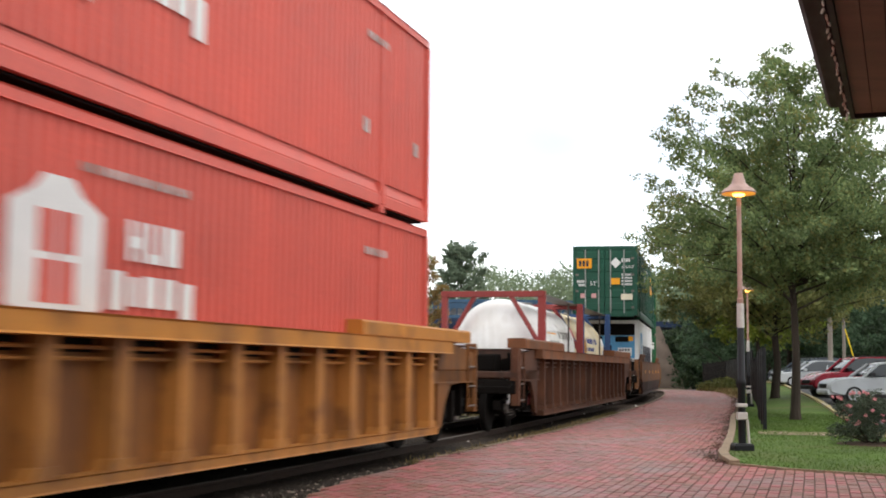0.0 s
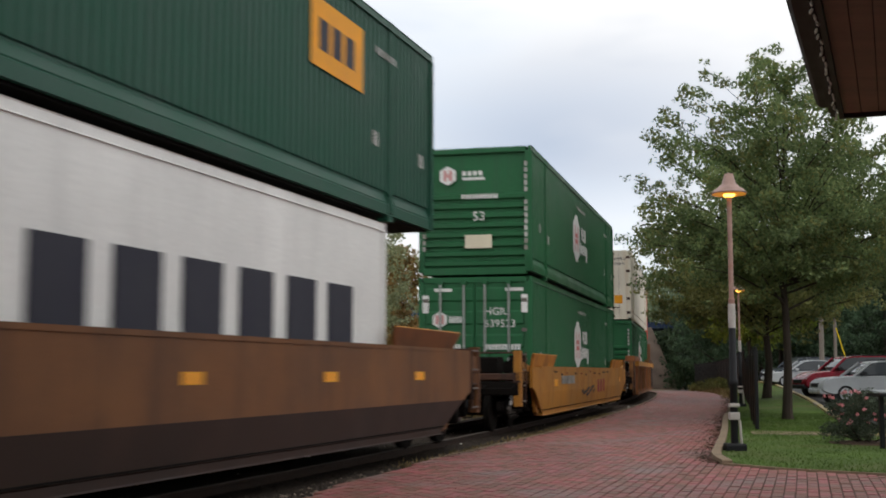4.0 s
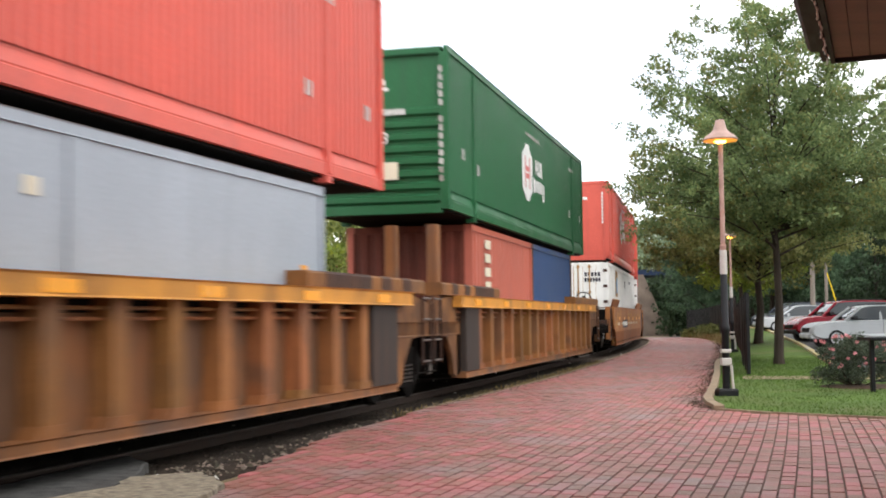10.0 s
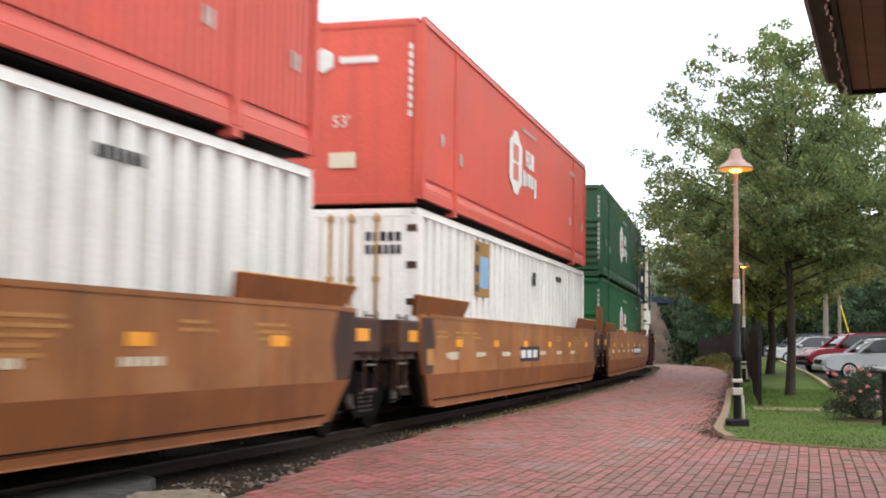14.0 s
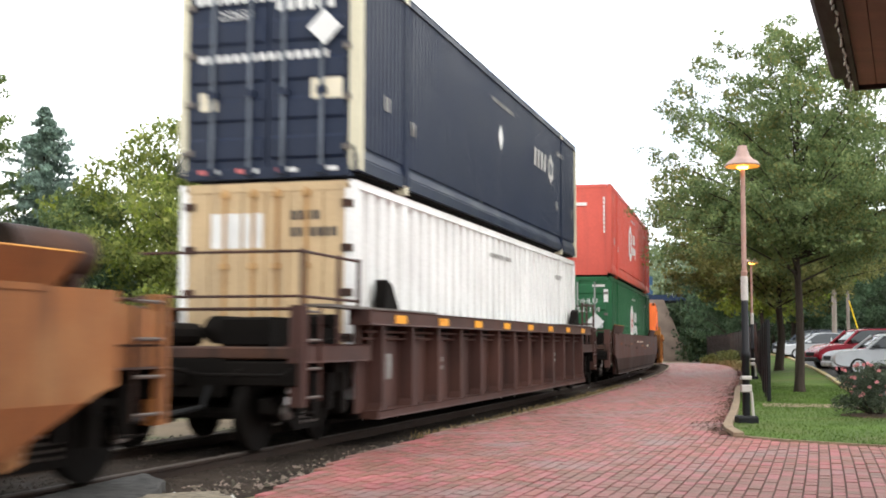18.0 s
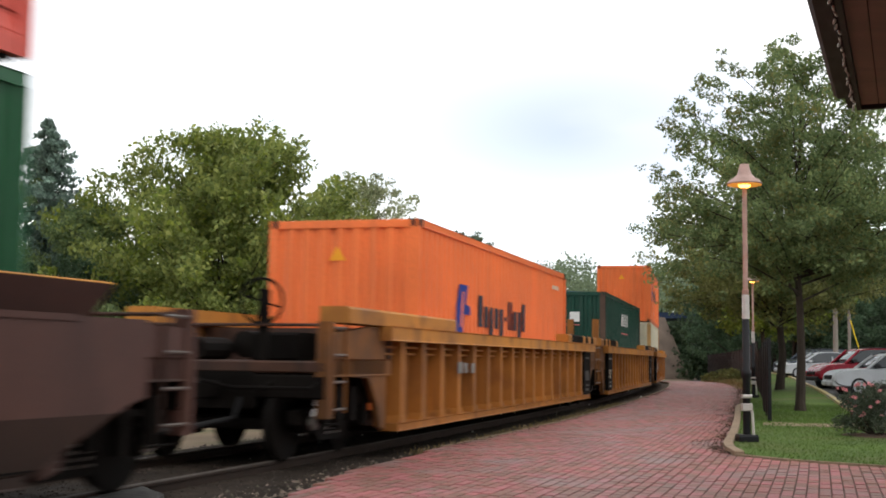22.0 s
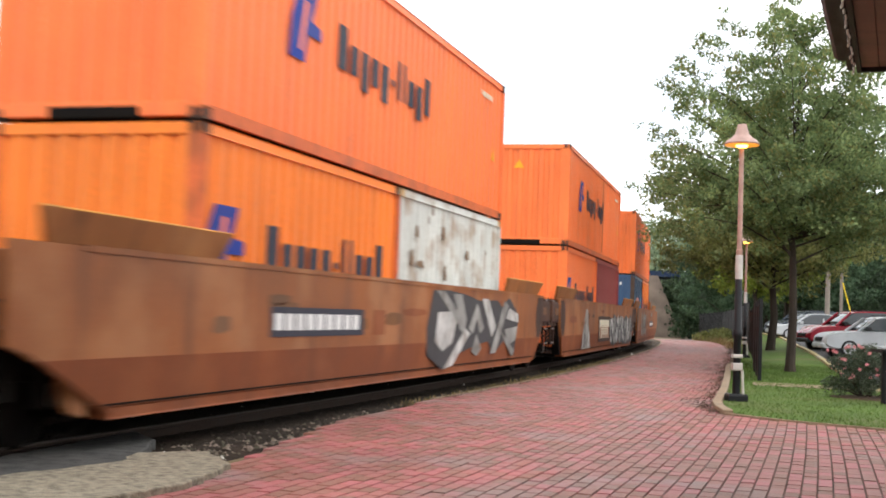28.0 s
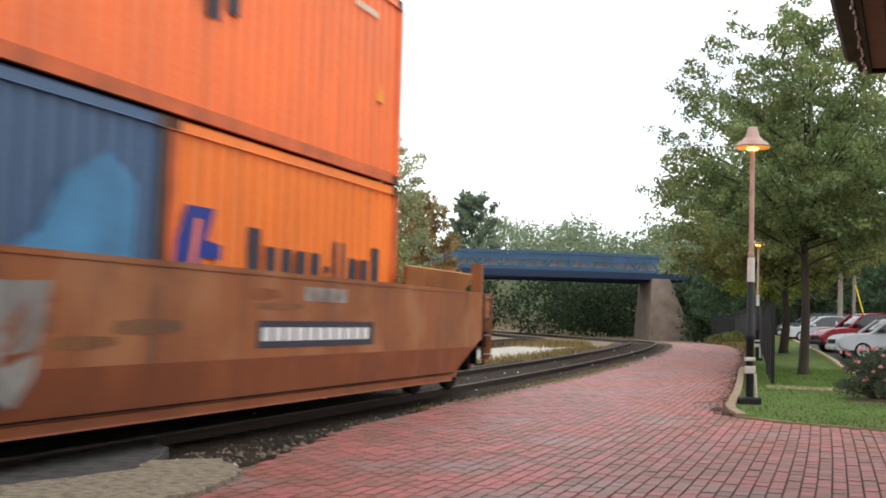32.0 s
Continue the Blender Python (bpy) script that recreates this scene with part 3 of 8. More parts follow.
# stones lying on the ballast
def stones(name, label, n, s_rng, o_rng, size, zf, mat, seed):
    rnd = random.Random(seed)
    sh = Shape()
    for _ in range(n):
        s = s_rng[0] + (s_rng[1] - s_rng[0]) * rnd.random() ** 1.5
        p = on_line(s, rnd.uniform(*o_rng), 0)
        r = rnd.uniform(*size)
        k = len(sh.v)
        h = [Vector((rnd.uniform(0.6, 1.2) * r * math.cos(a), rnd.uniform(0.6, 1.2) * r * math.sin(a), rnd.uniform(-0.2, 0.5) * r)) for a in (0, 1.3, 2.4, 3.6, 5.0)]
        sh.v += [tuple(p + q + Vector((0, 0, zf))) for q in h] + [tuple(p + Vector((0, 0, zf + r * 0.9)))]
        sh.f += [(k + i, k + (i + 1) % 5, k + 5) for i in range(5)]
    me = bpy.data.meshes.new(name)
    me.from_pydata(sh.v, [], sh.f)
    return tagged(part(name, me, mat), label, "gravel", kind="stuff")


DARK_GRAVEL = material("dark_bed_stone", (0.05, 0.039, 0.03), 0.9, vary=0.25, scale=6, bump=0.3, random_by="island", spread=0.5)
PALE_GRAVEL = material("pale_gravel_stone", (0.16, 0.13, 0.10), 0.9, vary=0.25, scale=6, bump=0.3, random_by="island", spread=0.6)
stones("ballast_stones", "grey-brown ballast stones", 14000, (26, 70), (-2.0, 2.2), (0.012, 0.034), -0.158, GRAVEL, 5)
stones("dark_ballast_stones", "dark ballast stones near the crossing", 9000, (-8, 26), (-1.9, 1.75), (0.010, 0.028), -0.122, DARK_GRAVEL, 15)
stones("pale_gravel", "loose pale gravel along the brick edge", 1600, (-5, 30), (1.30, 2.0), (0.014, 0.045), -0.135, PALE_GRAVEL, 6)
WHITE_STONE = material("white_stone", (0.55, 0.53, 0.49), 0.9, vary=0.15, bump=0.2)
stones("white_stones", "scattered white stones on the ballast", 70, (-4, 45), (-1.5, 2.1), (0.025, 0.055), -0.13, WHITE_STONE, 7)

# ---- brick path, laid in rows along the track ----
def left_edge(s):
    pts = ((-80, 3.0), (-6, 2.7), (-3, 2.5), (0.6, 1.85), (5, 1.68), (13, 1.85), (53, 1.8), (95, 1.9))
    for (a, b), (c, d) in zip(pts, pts[1:]):
        if s <= c:
            return b + (d - b) * min(max((s - a) / (c - a), 0), 1)
    return 1.9


def right_edge(s):
    pts = ((-80, 18), (2.0, 18), (2.9, 9.6), (4.1, 7.7), (4.6, 6.5), (5.2, 5.75), (6.5, 5.5), (10.6, 5.4), (21, 5.1), (40, 5.1), (60, 5.6), (80, 6.5), (95, 6.5))
    for (a, b), (c, d) in zip(pts, pts[1:]):
        if s <= c:
            return b + (d - b) * min(max((s - a) / (c - a), 0), 1)
    return 6.5


PATH_Z = -0.06
path = thing("brick_path", "worn red brick paving laid in straight rows", "paving", kind="structure")
bedding = Shape()
n = 150
for i in range(n + 1):
    s = -30 + 115 * i / n
    for o in (left_edge(s), (left_edge(s) + right_edge(s)) / 2, right_edge(s)):
        bedding.v.append(tuple(on_line(s, o, PATH_Z - 0.012)))
bedding.f = [(3 * i + j, 3 * i + j + 1, 3 * i + j + 4, 3 * i + j + 3) for i in range(n) for j in (0, 1)]
part("joint_sand", bedding, SAND_JOINT, path)
BW, BL, GAP = 0.118, 0.236, 0.0075


def lay_bricks():
    rnd = random.Random(11)
    one = Shape()
    g = GAP / 2
    x1, y1 = BW / 2 - g, BL / 2 - g
    one.v = [(sx * x1, sy * y1, -0.03) for sx, sy in ((-1, -1), (1, -1), (1, 1), (-1, 1))] + [(sx * (x1 - 0.005), sy * (y1 - 0.005), 0) for sx, sy in ((-1, -1), (1, -1), (1, 1), (-1, 1))]
    one.f = [(4, 5, 6, 7)] + [(i, (i + 1) % 4, 4 + (i + 1) % 4, 4 + i) for i in range(4)]
    me = one.mesh("brick")
    me.materials.append(BRICK_ONE)
    rest_v, rest_f = [], []
    count = 0
    row = -1
    o = 1.6
    while o < 16:
        row += 1
        o = 1.6 + row * BW
        s = -24 + (row % 2) * BL / 2
        while s < 84:
            s += BL
            if not left_edge(s) < o < right_edge(s) or (o > 9 and s < -2):
                continue
            p = on_line(s, o, PATH_Z + rnd.uniform(-0.004, 0.003))
            a = along(s) + rnd.uniform(-0.012, 0.012)
            ca, sa = math.cos(a), -math.sin(a)
            if count < 300 and -2.0 < s < 0.6 and 4.6 < o < 8.6:
                b = part("brick", me, None, path)
                b.matrix_world = pose(p.x, p.y, p.z, rnd.uniform(-0.8, 0.8), rnd.uniform(-0.8, 0.8), -math.degrees(a))
                count += 1
                continue
            k = len(rest_v)
            for x, y, z in one.v:
                rest_v.append((p.x + x * ca - y * sa, p.y + x * sa + y * ca, p.z + z))
            rest_f.extend([tuple(k + i for i in f) for f in one.f])
    m = bpy.data.meshes.new("brick_field")
    m.from_pydata(rest_v, [], rest_f)
    tagged(part("brick_field", m, BRICK, path), kind="stuff")


edge_line = Shape().loft([[on_line(q, left_edge(q) + o_, z_) for o_, z_ in ((-0.07, -0.13), (0.0, -0.13), (0.0, -0.052), (-0.07, -0.056))] for q in range(5, 80)])
part("edge_course", edge_line, EDGING, path, "worn pale edging along the bricks")


# broken asphalt and concrete at the crossing
def slab(name, pts, z0, z1, mat, label, category="paving"):
    sh = Shape()
    c = Vector((sum(p[0] for p in pts) / len(pts), sum(p[1] for p in pts) / len(pts), 0))
    rnd = random.Random(len(pts))
    ring = []
    for (ax, ay), (bx, by) in zip(pts, pts[1:] + pts[:1]):
        n_ = max(1, int(math.hypot(bx - ax, by - ay) / 0.12)) if name == "broken_asphalt" else 1
        for k in range(n_):
            j = 0.025 if name == "broken_asphalt" and k else 0
            ring.append((ax + (bx - ax) * k / n_ + rnd.uniform(-j, j), ay + (by - ay) * k / n_ + rnd.uniform(-j, j)))
    sh.loft([[(x, y, z0 + fall(y)) for x, y in ring], [(x + (c.x - x) * 0.004, y + (c.y - y) * 0.004, z1 - 0.01 + fall(y)) for x, y in ring], [(x + (c.x - x) * 0.012, y + (c.y - y) * 0.012, z1 + fall(y)) for x, y in ring]])
    return tagged(part(name, sh, mat), label, category, kind="structure")


slab("broken_asphalt", [(-7.0, 2.5), (-3.07, 8.25), (-2.76, 8.72), (-2.43, 9.31), (-2.45, 9.89), (-1.92, 10.14), (-1.62, 9.43), (-1.72, 8.37), (-1.89, 7.97), (-3.2, 5.5), (-5.5, 1.5)], -0.2, -0.010, ASPHALT_PALE, "pale worn broken asphalt at the crossing")
slab("broken_asphalt", [(-7.9, 2.6), (-3.5, 8.95), (-2.91, 11.6), (-2.57, 10.98), (-2.46, 9.96), (-2.45, 9.32), (-2.78, 8.74), (-3.1, 8.27), (-7.0, 2.6)], -0.2, -0.022, ASPHALT_GREY, "dark cracked asphalt beside the rail")
tagged(part("concrete_pad", strip(23.5, 46, 1.0, [(-5.3, -0.2), (-5.3, -0.08), (-2.45, -0.08), (-2.45, -0.2)]), CONCRETE), "pale concrete pad between the tracks", "concrete pad", kind="structure")


# ---- lawn, edging, kerbs, car park ----
def side_sheet(name, s0, s1, n, a, b, z, mat, label, m=3):
    sh = Shape()
    for i in range(n + 1):
        s = s0 + (s1 - s0) * i / n
        for j in range(m + 1):
            o = a(s) + (b(s) - a(s)) * j / m
            p = on_line(s, o)
            sh.v.append((p.x, p.y, z + fall(p.y) + rise(p.x, p.y)))
    w = m + 1
    sh.f = [(i * w + j, i * w + j + 1, (i + 1) * w + j + 1, (i + 1) * w + j) for i in range(n) for j in range(m)]
    return tagged(part(name, sh, mat), label, name.split("_")[-1], kind="structure")


def lawn_in(s):
    return right_edge(s) + 0.14


def lawn_out(s):
    return 8.0 + max(0, 14 - s) * 1.6


side_sheet("lawn", 2.9, 80, 150, lawn_in, lawn_out, -0.045, GRASS, "short green lawn between path and car park", 8)
side_sheet("dirt_path", 13.2, 14.6, 6, lambda s: right_edge(s) + 0.6, lambda s: 8.6, -0.038, EDGING, "narrow strip of bare dirt across the lawn")
side_sheet("car_park", -10, 110, 100, lambda s: lawn_out(s) + 0.16, lambda s: 60, -0.13, ASPHALT, "grey asphalt car park", 12)


def edging(name, label, s0, s1, off, w, z0, z1, mat, step=0.9, category="kerb"):
    ob = thing(name, label, category, kind="structure")
    n_ = round((s1 - s0) / step)
    for i in range(n_):
        a, b = s0 + (s1 - s0) * i / n_ + 0.006, s0 + (s1 - s0) * (i + 1) / n_ - 0.006
        c = [on_line(a, off(a)), on_line(a, off(a) + w), on_line(b, off(b) + w), on_line(b, off(b))]
        sh = Shape()
        zz = lambda p: fall(p.y) * 0 + rise(p.x, p.y)
        sh.loft([[(p.x, p.y, p.z + z0 + zz(p)) for p in c], [(p.x, p.y, p.z + z1 - 0.012 + zz(p)) for p in c],
                 [(p.x + (c[(k + 2) % 4].x - p.x) * 0.03, p.y + (c[(k + 2) % 4].y - p.y) * 0.03, p.z + z1 + zz(p)) for k, p in enumerate(c)]])
        part("kerb_stone", sh, mat, ob)
    return ob


edging("path_edging", "sandy pale edging stones along the brick path", 5.2, 24, right_edge, 0.14, -0.15, 0.01, EDGING)
edging("lawn_edging", "low worn edging at the rounded lawn corner", 2.9, 5.2, right_edge, 0.12, -0.15, -0.035, EDGING, 0.2)
edging("yellow_kerb", "yellow painted kerb of the car park", 12, 84, lawn_out, 0.16, -0.25, 0.03, KERB_YELLOW, 2.0)


def grass_blades():
    rnd = random.Random(21)
    v, f = [], []
    for _ in range(85000):
        s = 3 + 52 * rnd.random() ** 1.8
        a, b = lawn_in(s), min(lawn_out(s), 16)
        o = a + (b - a) * rnd.random()
        p = on_line(s, o)
        z = -0.045 + fall(p.y)
        t = rnd.uniform(0, 6.28)
        h, w = rnd.uniform(0.014, 0.038), rnd.uniform(0.004, 0.008)
        dx, dy = math.cos(t) * w, math.sin(t) * w
        k = len(v)
        v += [(p.x - dx, p.y - dy, z), (p.x + dx, p.y + dy, z), (p.x + dy * 2 + rnd.uniform(-0.02, 0.02), p.y + rnd.uniform(-0.02, 0.02), z + h)]
        f.append((k, k + 1, k + 2))
    me = bpy.data.meshes.new("grass")
    me.from_pydata(v, [], f)
    tagged(part("grass", me, BLADES), "short mown grass blades", "grass", kind="stuff")
    v, f = [], []
    for _ in range(9000):
        kind = rnd.random()
        if kind < 0.25:
            s, o, z, hh = rnd.uniform(4, 26), rnd.gauss(1.55, 0.12), -0.15, 0.10
        elif kind < 0.5:
            s, o, z, hh = rnd.uniform(22, 50), rnd.gauss(-2.25, 0.25), -0.15, 0.22
        elif kind < 0.7:
            s, o, z, hh = rnd.uniform(42, 62), rnd.uniform(-6, -3), -0.16, 0.35
        elif kind < 0.85:
            s, o, z, hh = rnd.uniform(10, 60), rnd.uniform(-14, -9.5), -0.16, 0.4
        else:
            s, o, z, hh = rnd.uniform(46, 80), right_edge(60) + rnd.uniform(-0.6, 1.5), -0.1, 0.45
        p = on_line(s, o)
        t = rnd.uniform(0, 6.28)
        h, w = hh * rnd.uniform(0.4, 1.1), 0.012 + hh * 0.03
        dx, dy = math.cos(t) * w, math.sin(t) * w
        k = len(v)
        v += [(p.x - dx, p.y - dy, p.z + z), (p.x + dx, p.y + dy, p.z + z), (p.x + rnd.gauss(0, hh * 0.35), p.y + rnd.gauss(0, hh * 0.35), p.z + z + h)]
        f.append((k, k + 1, k + 2))
    me = bpy.data.meshes.new("weeds")
    me.from_pydata(v, [], f)
    tagged(part("weeds", me, WEEDS), "dry yellowish weeds beside the track", "weeds", kind="stuff")



def leaf_litter():
    """Fallen leaves and dirt gathered along the path's edges."""
    rnd = random.Random(57)
    v, f = [], []
    for _ in range(3400):
        s = 5.4 + 44 * rnd.random() ** 1.4
        if rnd.random() < 0.75:
            o = right_edge(s) - abs(rnd.gauss(0, 0.16)) * (1.6 if math.sin(s * 1.9) > 0.2 else 0.7)
        else:
            o = left_edge(s) + abs(rnd.gauss(0, 0.12))
        p = on_line(s, o, PATH_Z + 0.006 + rnd.random() * 0.012)
        a, r = rnd.uniform(0, 6.28), rnd.uniform(0.012, 0.03)
        c, d = math.cos(a) * r, math.sin(a) * r
        k = len(v)
        v += [(p.x - c, p.y - d, p.z), (p.x + d * 0.6, p.y - c * 0.6, p.z + rnd.uniform(0, 0.012)), (p.x + c, p.y + d, p.z), (p.x - d * 0.6, p.y + c * 0.6, p.z + rnd.uniform(0, 0.012))]
        f.append((k, k + 1, k + 2, k + 3))
    me = bpy.data.meshes.new("leaf_litter")
    me.from_pydata(v, [], f)
    tagged(part("leaf_litter", me, LITTER), "dry brown leaves along the path's edges", "leaf litter", kind="stuff")


grass_blades()
leaf_litter()


# ---- lamps ----
def street_lamp(x, y, z, label, h=4.47):
    ob = thing("street_lamp", label, "street lamp", "lamps along the path", m=pose(x, y, z))
    part("base", Shape().loft([[(r * 0.155 * c, r * 0.155 * d, zz) for c, d in ((-1, -1), (1, -1), (1, 1), (-1, 1))] for r, zz in ((1, 0), (1, 0.10), (0.9, 0.13))]), POST_BLACK, ob)
    part("lower_post", Shape().turn((0, 0, 0.13), (0, 0, 1), [(0, 0.062), (0.9, 0.060), (0.92, 0.074), (1.0, 0.074), (1.02, 0.060), (1.82, 0.056), (1.83, 0.05)], 16), POST_BLACK, ob, "black lower post")
    part("collar", Shape().box(-0.075, 0.075, -0.075, 0.075, 0.50, 0.62, 0.015), POST_WHITE, ob, "pale metal band")
    part("collar", Shape().box(-0.075, 0.075, -0.075, 0.075, 0.70, 0.76, 0.015), POST_WHITE, ob, "pale metal band")
    part("white_sleeve", Shape().turn((0, 0, 1.96), (0, 0, 1), [(0, 0.060), (0.38, 0.058), (0.39, 0.045)], 14), POST_WHITE, ob, "whitewashed sleeve")
    part("upper_post", Shape().turn((0, 0, 2.34), (0, 0, 1), [(0, 0.047), (0.08, 0.055), (0.10, 0.040), (h - 2.72, 0.038)], 14), POST_PINK, ob, "faded copper-pink upper post")
    part("conduit", Shape().tube([(0.10, -0.06, 0.02), (0.07, -0.07, 0.5)], 0.022, 8), POST_WHITE, ob)
    sh = part("shade", Shape().turn((0, 0, h - 0.34), (0, 0, 1), [(0.0, 0.275), (0.015, 0.285), (0.07, 0.235), (0.11, 0.17), (0.17, 0.115), (0.26, 0.085), (0.33, 0.07), (0.34, 0.0)], 24), SHADE_COPPER, ob, "faded copper bell shade")
    part("shade_lining", Shape().turn((0, 0, h - 0.352), (0, 0, 1), [(0.0, 0.268), (0.004, 0.27), (0.010, 0.262), (0.0105, 0.0)], 24), SHADE_IN, sh)
    part("bulb", Shape().turn((0, 0, h - 0.40), (0, 0, 1), [(0, 0.02), (0.02, 0.085), (0.05, 0.10), (0.06, 0.09)], 16), GLOW, sh, "glowing warm bulb")
    return ob


street_lamp(4.66, 19.5, -0.06, "lit bell-shaped street lamp on a banded post")
street_lamp(10.55, 43.1, -0.06, "farther lit street lamp of the same kind")


# ---- fence ----
def iron_fence():
    ob = thing("iron_fence", "tall black iron picket fence along the path", "fence")
    off = lambda s: right_edge(s) + 0.75
    s = 15.2
    pick = Shape()
    one = Shape().box(-0.016, 0.016, -0.016, 0.016, 0.02, 1.6).mesh("picket")
    one.materials.append(FENCE_BLACK)
    prev = None
    while s < 94:
        p = on_line(s, off(s))
        z = p.z - 0.05
        part("post", Shape().box(p.x - 0.04, p.x + 0.04, p.y - 0.04, p.y + 0.04, z, z + (1.78 if s < 48 else 2.3), 0.008), FENCE_BLACK, ob)
        if prev:
            for zz in (0.18, 1.5 if s < 48 else 2.0):
                part("rail", Shape().tube([prev + Vector((0, 0, zz - 0.05)), p + Vector((0, 0, zz - 0.05))], 0.022, 4), FENCE_BLACK, ob)
            for k in range(1, 22):
                q = prev.lerp(p, k / 22)
                if s < 48:
                    o_ = part("picket", one, None, ob)
                    o_.location = q
                else:
                    pick.box(q.x - 0.018, q.x + 0.018, q.y - 0.018, q.y + 0.018, q.z + 0.02, q.z + 2.15)
        prev = p
        s += 2.4
    tagged(part("far_picket", pick, FENCE_BLACK, ob), kind="stuff")


iron_fence()


# ---- station eave over the camera ----
def station():
    ob = thing("station_building", "station with a wide brown boarded eave and dark fascia", "building", kind="structure")
    e = Vector((0.348, 0.9375, 0)).normalized()
    r = Vector((e.y, -e.x, 0))
    corner = Vector((3.79, 11.65, 3.70))

    def P(a, b, z):
        """a metres back along the eave, b metres in from its edge."""
        return corner - e * a + r * b + Vector((0, 0, z))

    def block(name, a0, a1, b0, b1, z0, z1, mat, label=""):
        sh = Shape()
        k = 0
        sh.v = [tuple(P(a, b, z)) for a in (a0, a1) for b in (b0, b1) for z in (z0, z1)]
        sh.f = [(0, 1, 3, 2), (4, 6, 7, 5), (0, 4, 5, 1), (2, 3, 7, 6), (0, 2, 6, 4), (1, 5, 7, 3)]
        return part(name, sh, mat, ob, label)

    for k in range(30):
        block("soffit_board", 0.02, 24, 0.13 + k * 0.16, 0.283 + k * 0.16, 0.0, 0.03, SOFFIT)
    block("roof_deck", -0.02, 24, 0.02, 12, 0.035, 0.30, ROOF)
    block("fascia", -0.03, 24, 0.0, 0.05, -0.02, 0.30, FASCIA)
    block("drip_edge", 0.0, 24, 0.085, 0.125, -0.05, 0.03, FASCIA)
    block("end_fascia", -0.05, 0.0, 0.085, 12, -0.04, 0.30, FASCIA)
    g = Shape()
    ring = [(-0.13, 0.24), (-0.13, 0.12), (-0.09, 0.08), (0.0, 0.08), (0.0, 0.12), (-0.08, 0.12), (-0.10, 0.15), (-0.10, 0.24)]
    g.loft([[P(a, b, z) for b, z in ring] for a in (-0.02, 24)])
    part("gutter", g, FASCIA, ob)
    wire = Shape().tube([P(0.1 + 0.25 * k, 0.066, -0.03 - 0.012 * (k % 2)) for k in range(60)], 0.006, 5)
    part("light_string", wire, FASCIA, ob)
    sh = Shape().turn((0, 0, 0), (0, 0, -1), [(0, 0.006), (0.01, 0.009), (0.03, 0.012), (0.045, 0.007), (0.05, 0)], 8).mesh("small_bulb")
    sh.materials.append(BULB)
    for k in range(48):
        b = part("small_bulb", sh, None, ob)
        p = P(0.1 + 0.17 * k, 0.066, -0.035)
        b.matrix_world = pose(p.x, p.y, p.z, 20 * math.sin(k * 2.1), 25 * math.cos(k * 1.7), 0)
    block("wall", 2.5, 24, 4.0, 4.4, -3.9, 0.0, STONE)
    block("end_wall", 2.5, 2.9, 4.4, 12, -3.9, 0.0, STONE)


station()
lay_bricks()


# ---- bridge ----
def bridge():
    ob = thing("road_bridge", "blue steel truss bridge over the railway on stone abutments", "bridge")
    y = 146.0
    xa, xb = -6.0, 24.2
    zb = 1.21 + 146 * math.tan(radians(1.93))
    zt = 1.21 + 146 * math.tan(radians(3.12))
    tilt = 2.0

    def at(x, z, dy=0.0):
        return (x, y + dy + (x - xa) / (xb - xa) * tilt, z + 0.55 * (1 - ((x - 9) / 15) ** 2) * (0.35 if z > zb + 1 else 0.15))

    def beam(name, p, q, w, h, mat):
        p, q = Vector(p), Vector(q)
        d = (q - p).normalized()
        a = Vector((0, 1, 0))
        b = d.cross(a).normalized()
        sh = Shape().loft([[c + a * i * w / 2 + b * j * h / 2 for i, j in ((-1, -1), (1, -1), (1, 1), (-1, 1))] for c in (p, q)])
        return part(name, sh, mat, ob)

    n = 11
    for side in (0.0, 7.5):
        for k in range(n):
            x0, x1 = xa + (xb - xa) * k / n, xa + (xb - xa) * (k + 1) / n
            xm = (x0 + x1) / 2
            beam("top_chord", at(x0, zt, side), at(x1, zt, side), 0.35, 0.35, BRIDGE_BLUE)
            beam("lower_chord", at(x0, zb + 1.2, side), at(x1, zb + 1.2, side), 0.35, 0.3, BRIDGE_BLUE)
            beam("girder", at(x0, zb + 0.45, side - 0.1), at(x1, zb + 0.45, side - 0.1), 0.4, 1.1, BRIDGE_DARK)
            for a, b in (((x0, zb + 1.2), (xm, zt)), ((xm, zt), (x1, zb + 1.2))):
                beam("diagonal", at(a[0], a[1], side), at(b[0], b[1], side), 0.2, 0.22, BRIDGE_BLUE)
            beam("post", at(xm, zb + 1.2, side), at(xm, zt, side), 0.14, 0.14, BRIDGE_BLUE)
            beam("mesh_rail", at(x0, zt - 0.55, side), at(x1, zt - 0.55, side), 0.08, 0.7, BRIDGE_BLUE)
            if side == 0:
                beam("parapet", at(x0 + 0.15, zb + 1.75, 0.9), at(x1 - 0.15, zb + 1.75, 0.9), 0.1, 0.95, BRIDGE_PALE)
    part("deck", Shape().box(xa - 20, xb + 20, y, y + 9.5, zb + 0.2, zb + 0.9), BRIDGE_DARK, ob)
    for x0, x1 in ((22.5, 26.3), (-14, -6.5)):
        sh = Shape()
        sh.loft([[(x0 + (0 if x0 > 0 else -1), y - 1.5, -1.6), (x1 + 2, y - 1.5, -1.6), (x1 + 2, y + 11, -1.6), (x0, y + 11, -1.6)],
                 [(x0 + 0.5, y - 0.6, zb + 0.3), (x1 - 1.2, y - 0.6, zb + 0.3), (x1 - 1.2, y + 10, zb + 0.3), (x0 + 0.5, y + 10, zb + 0.3)]])
        part("abutment", sh, ABUTMENT, ob, "brown stone abutment")


bridge()


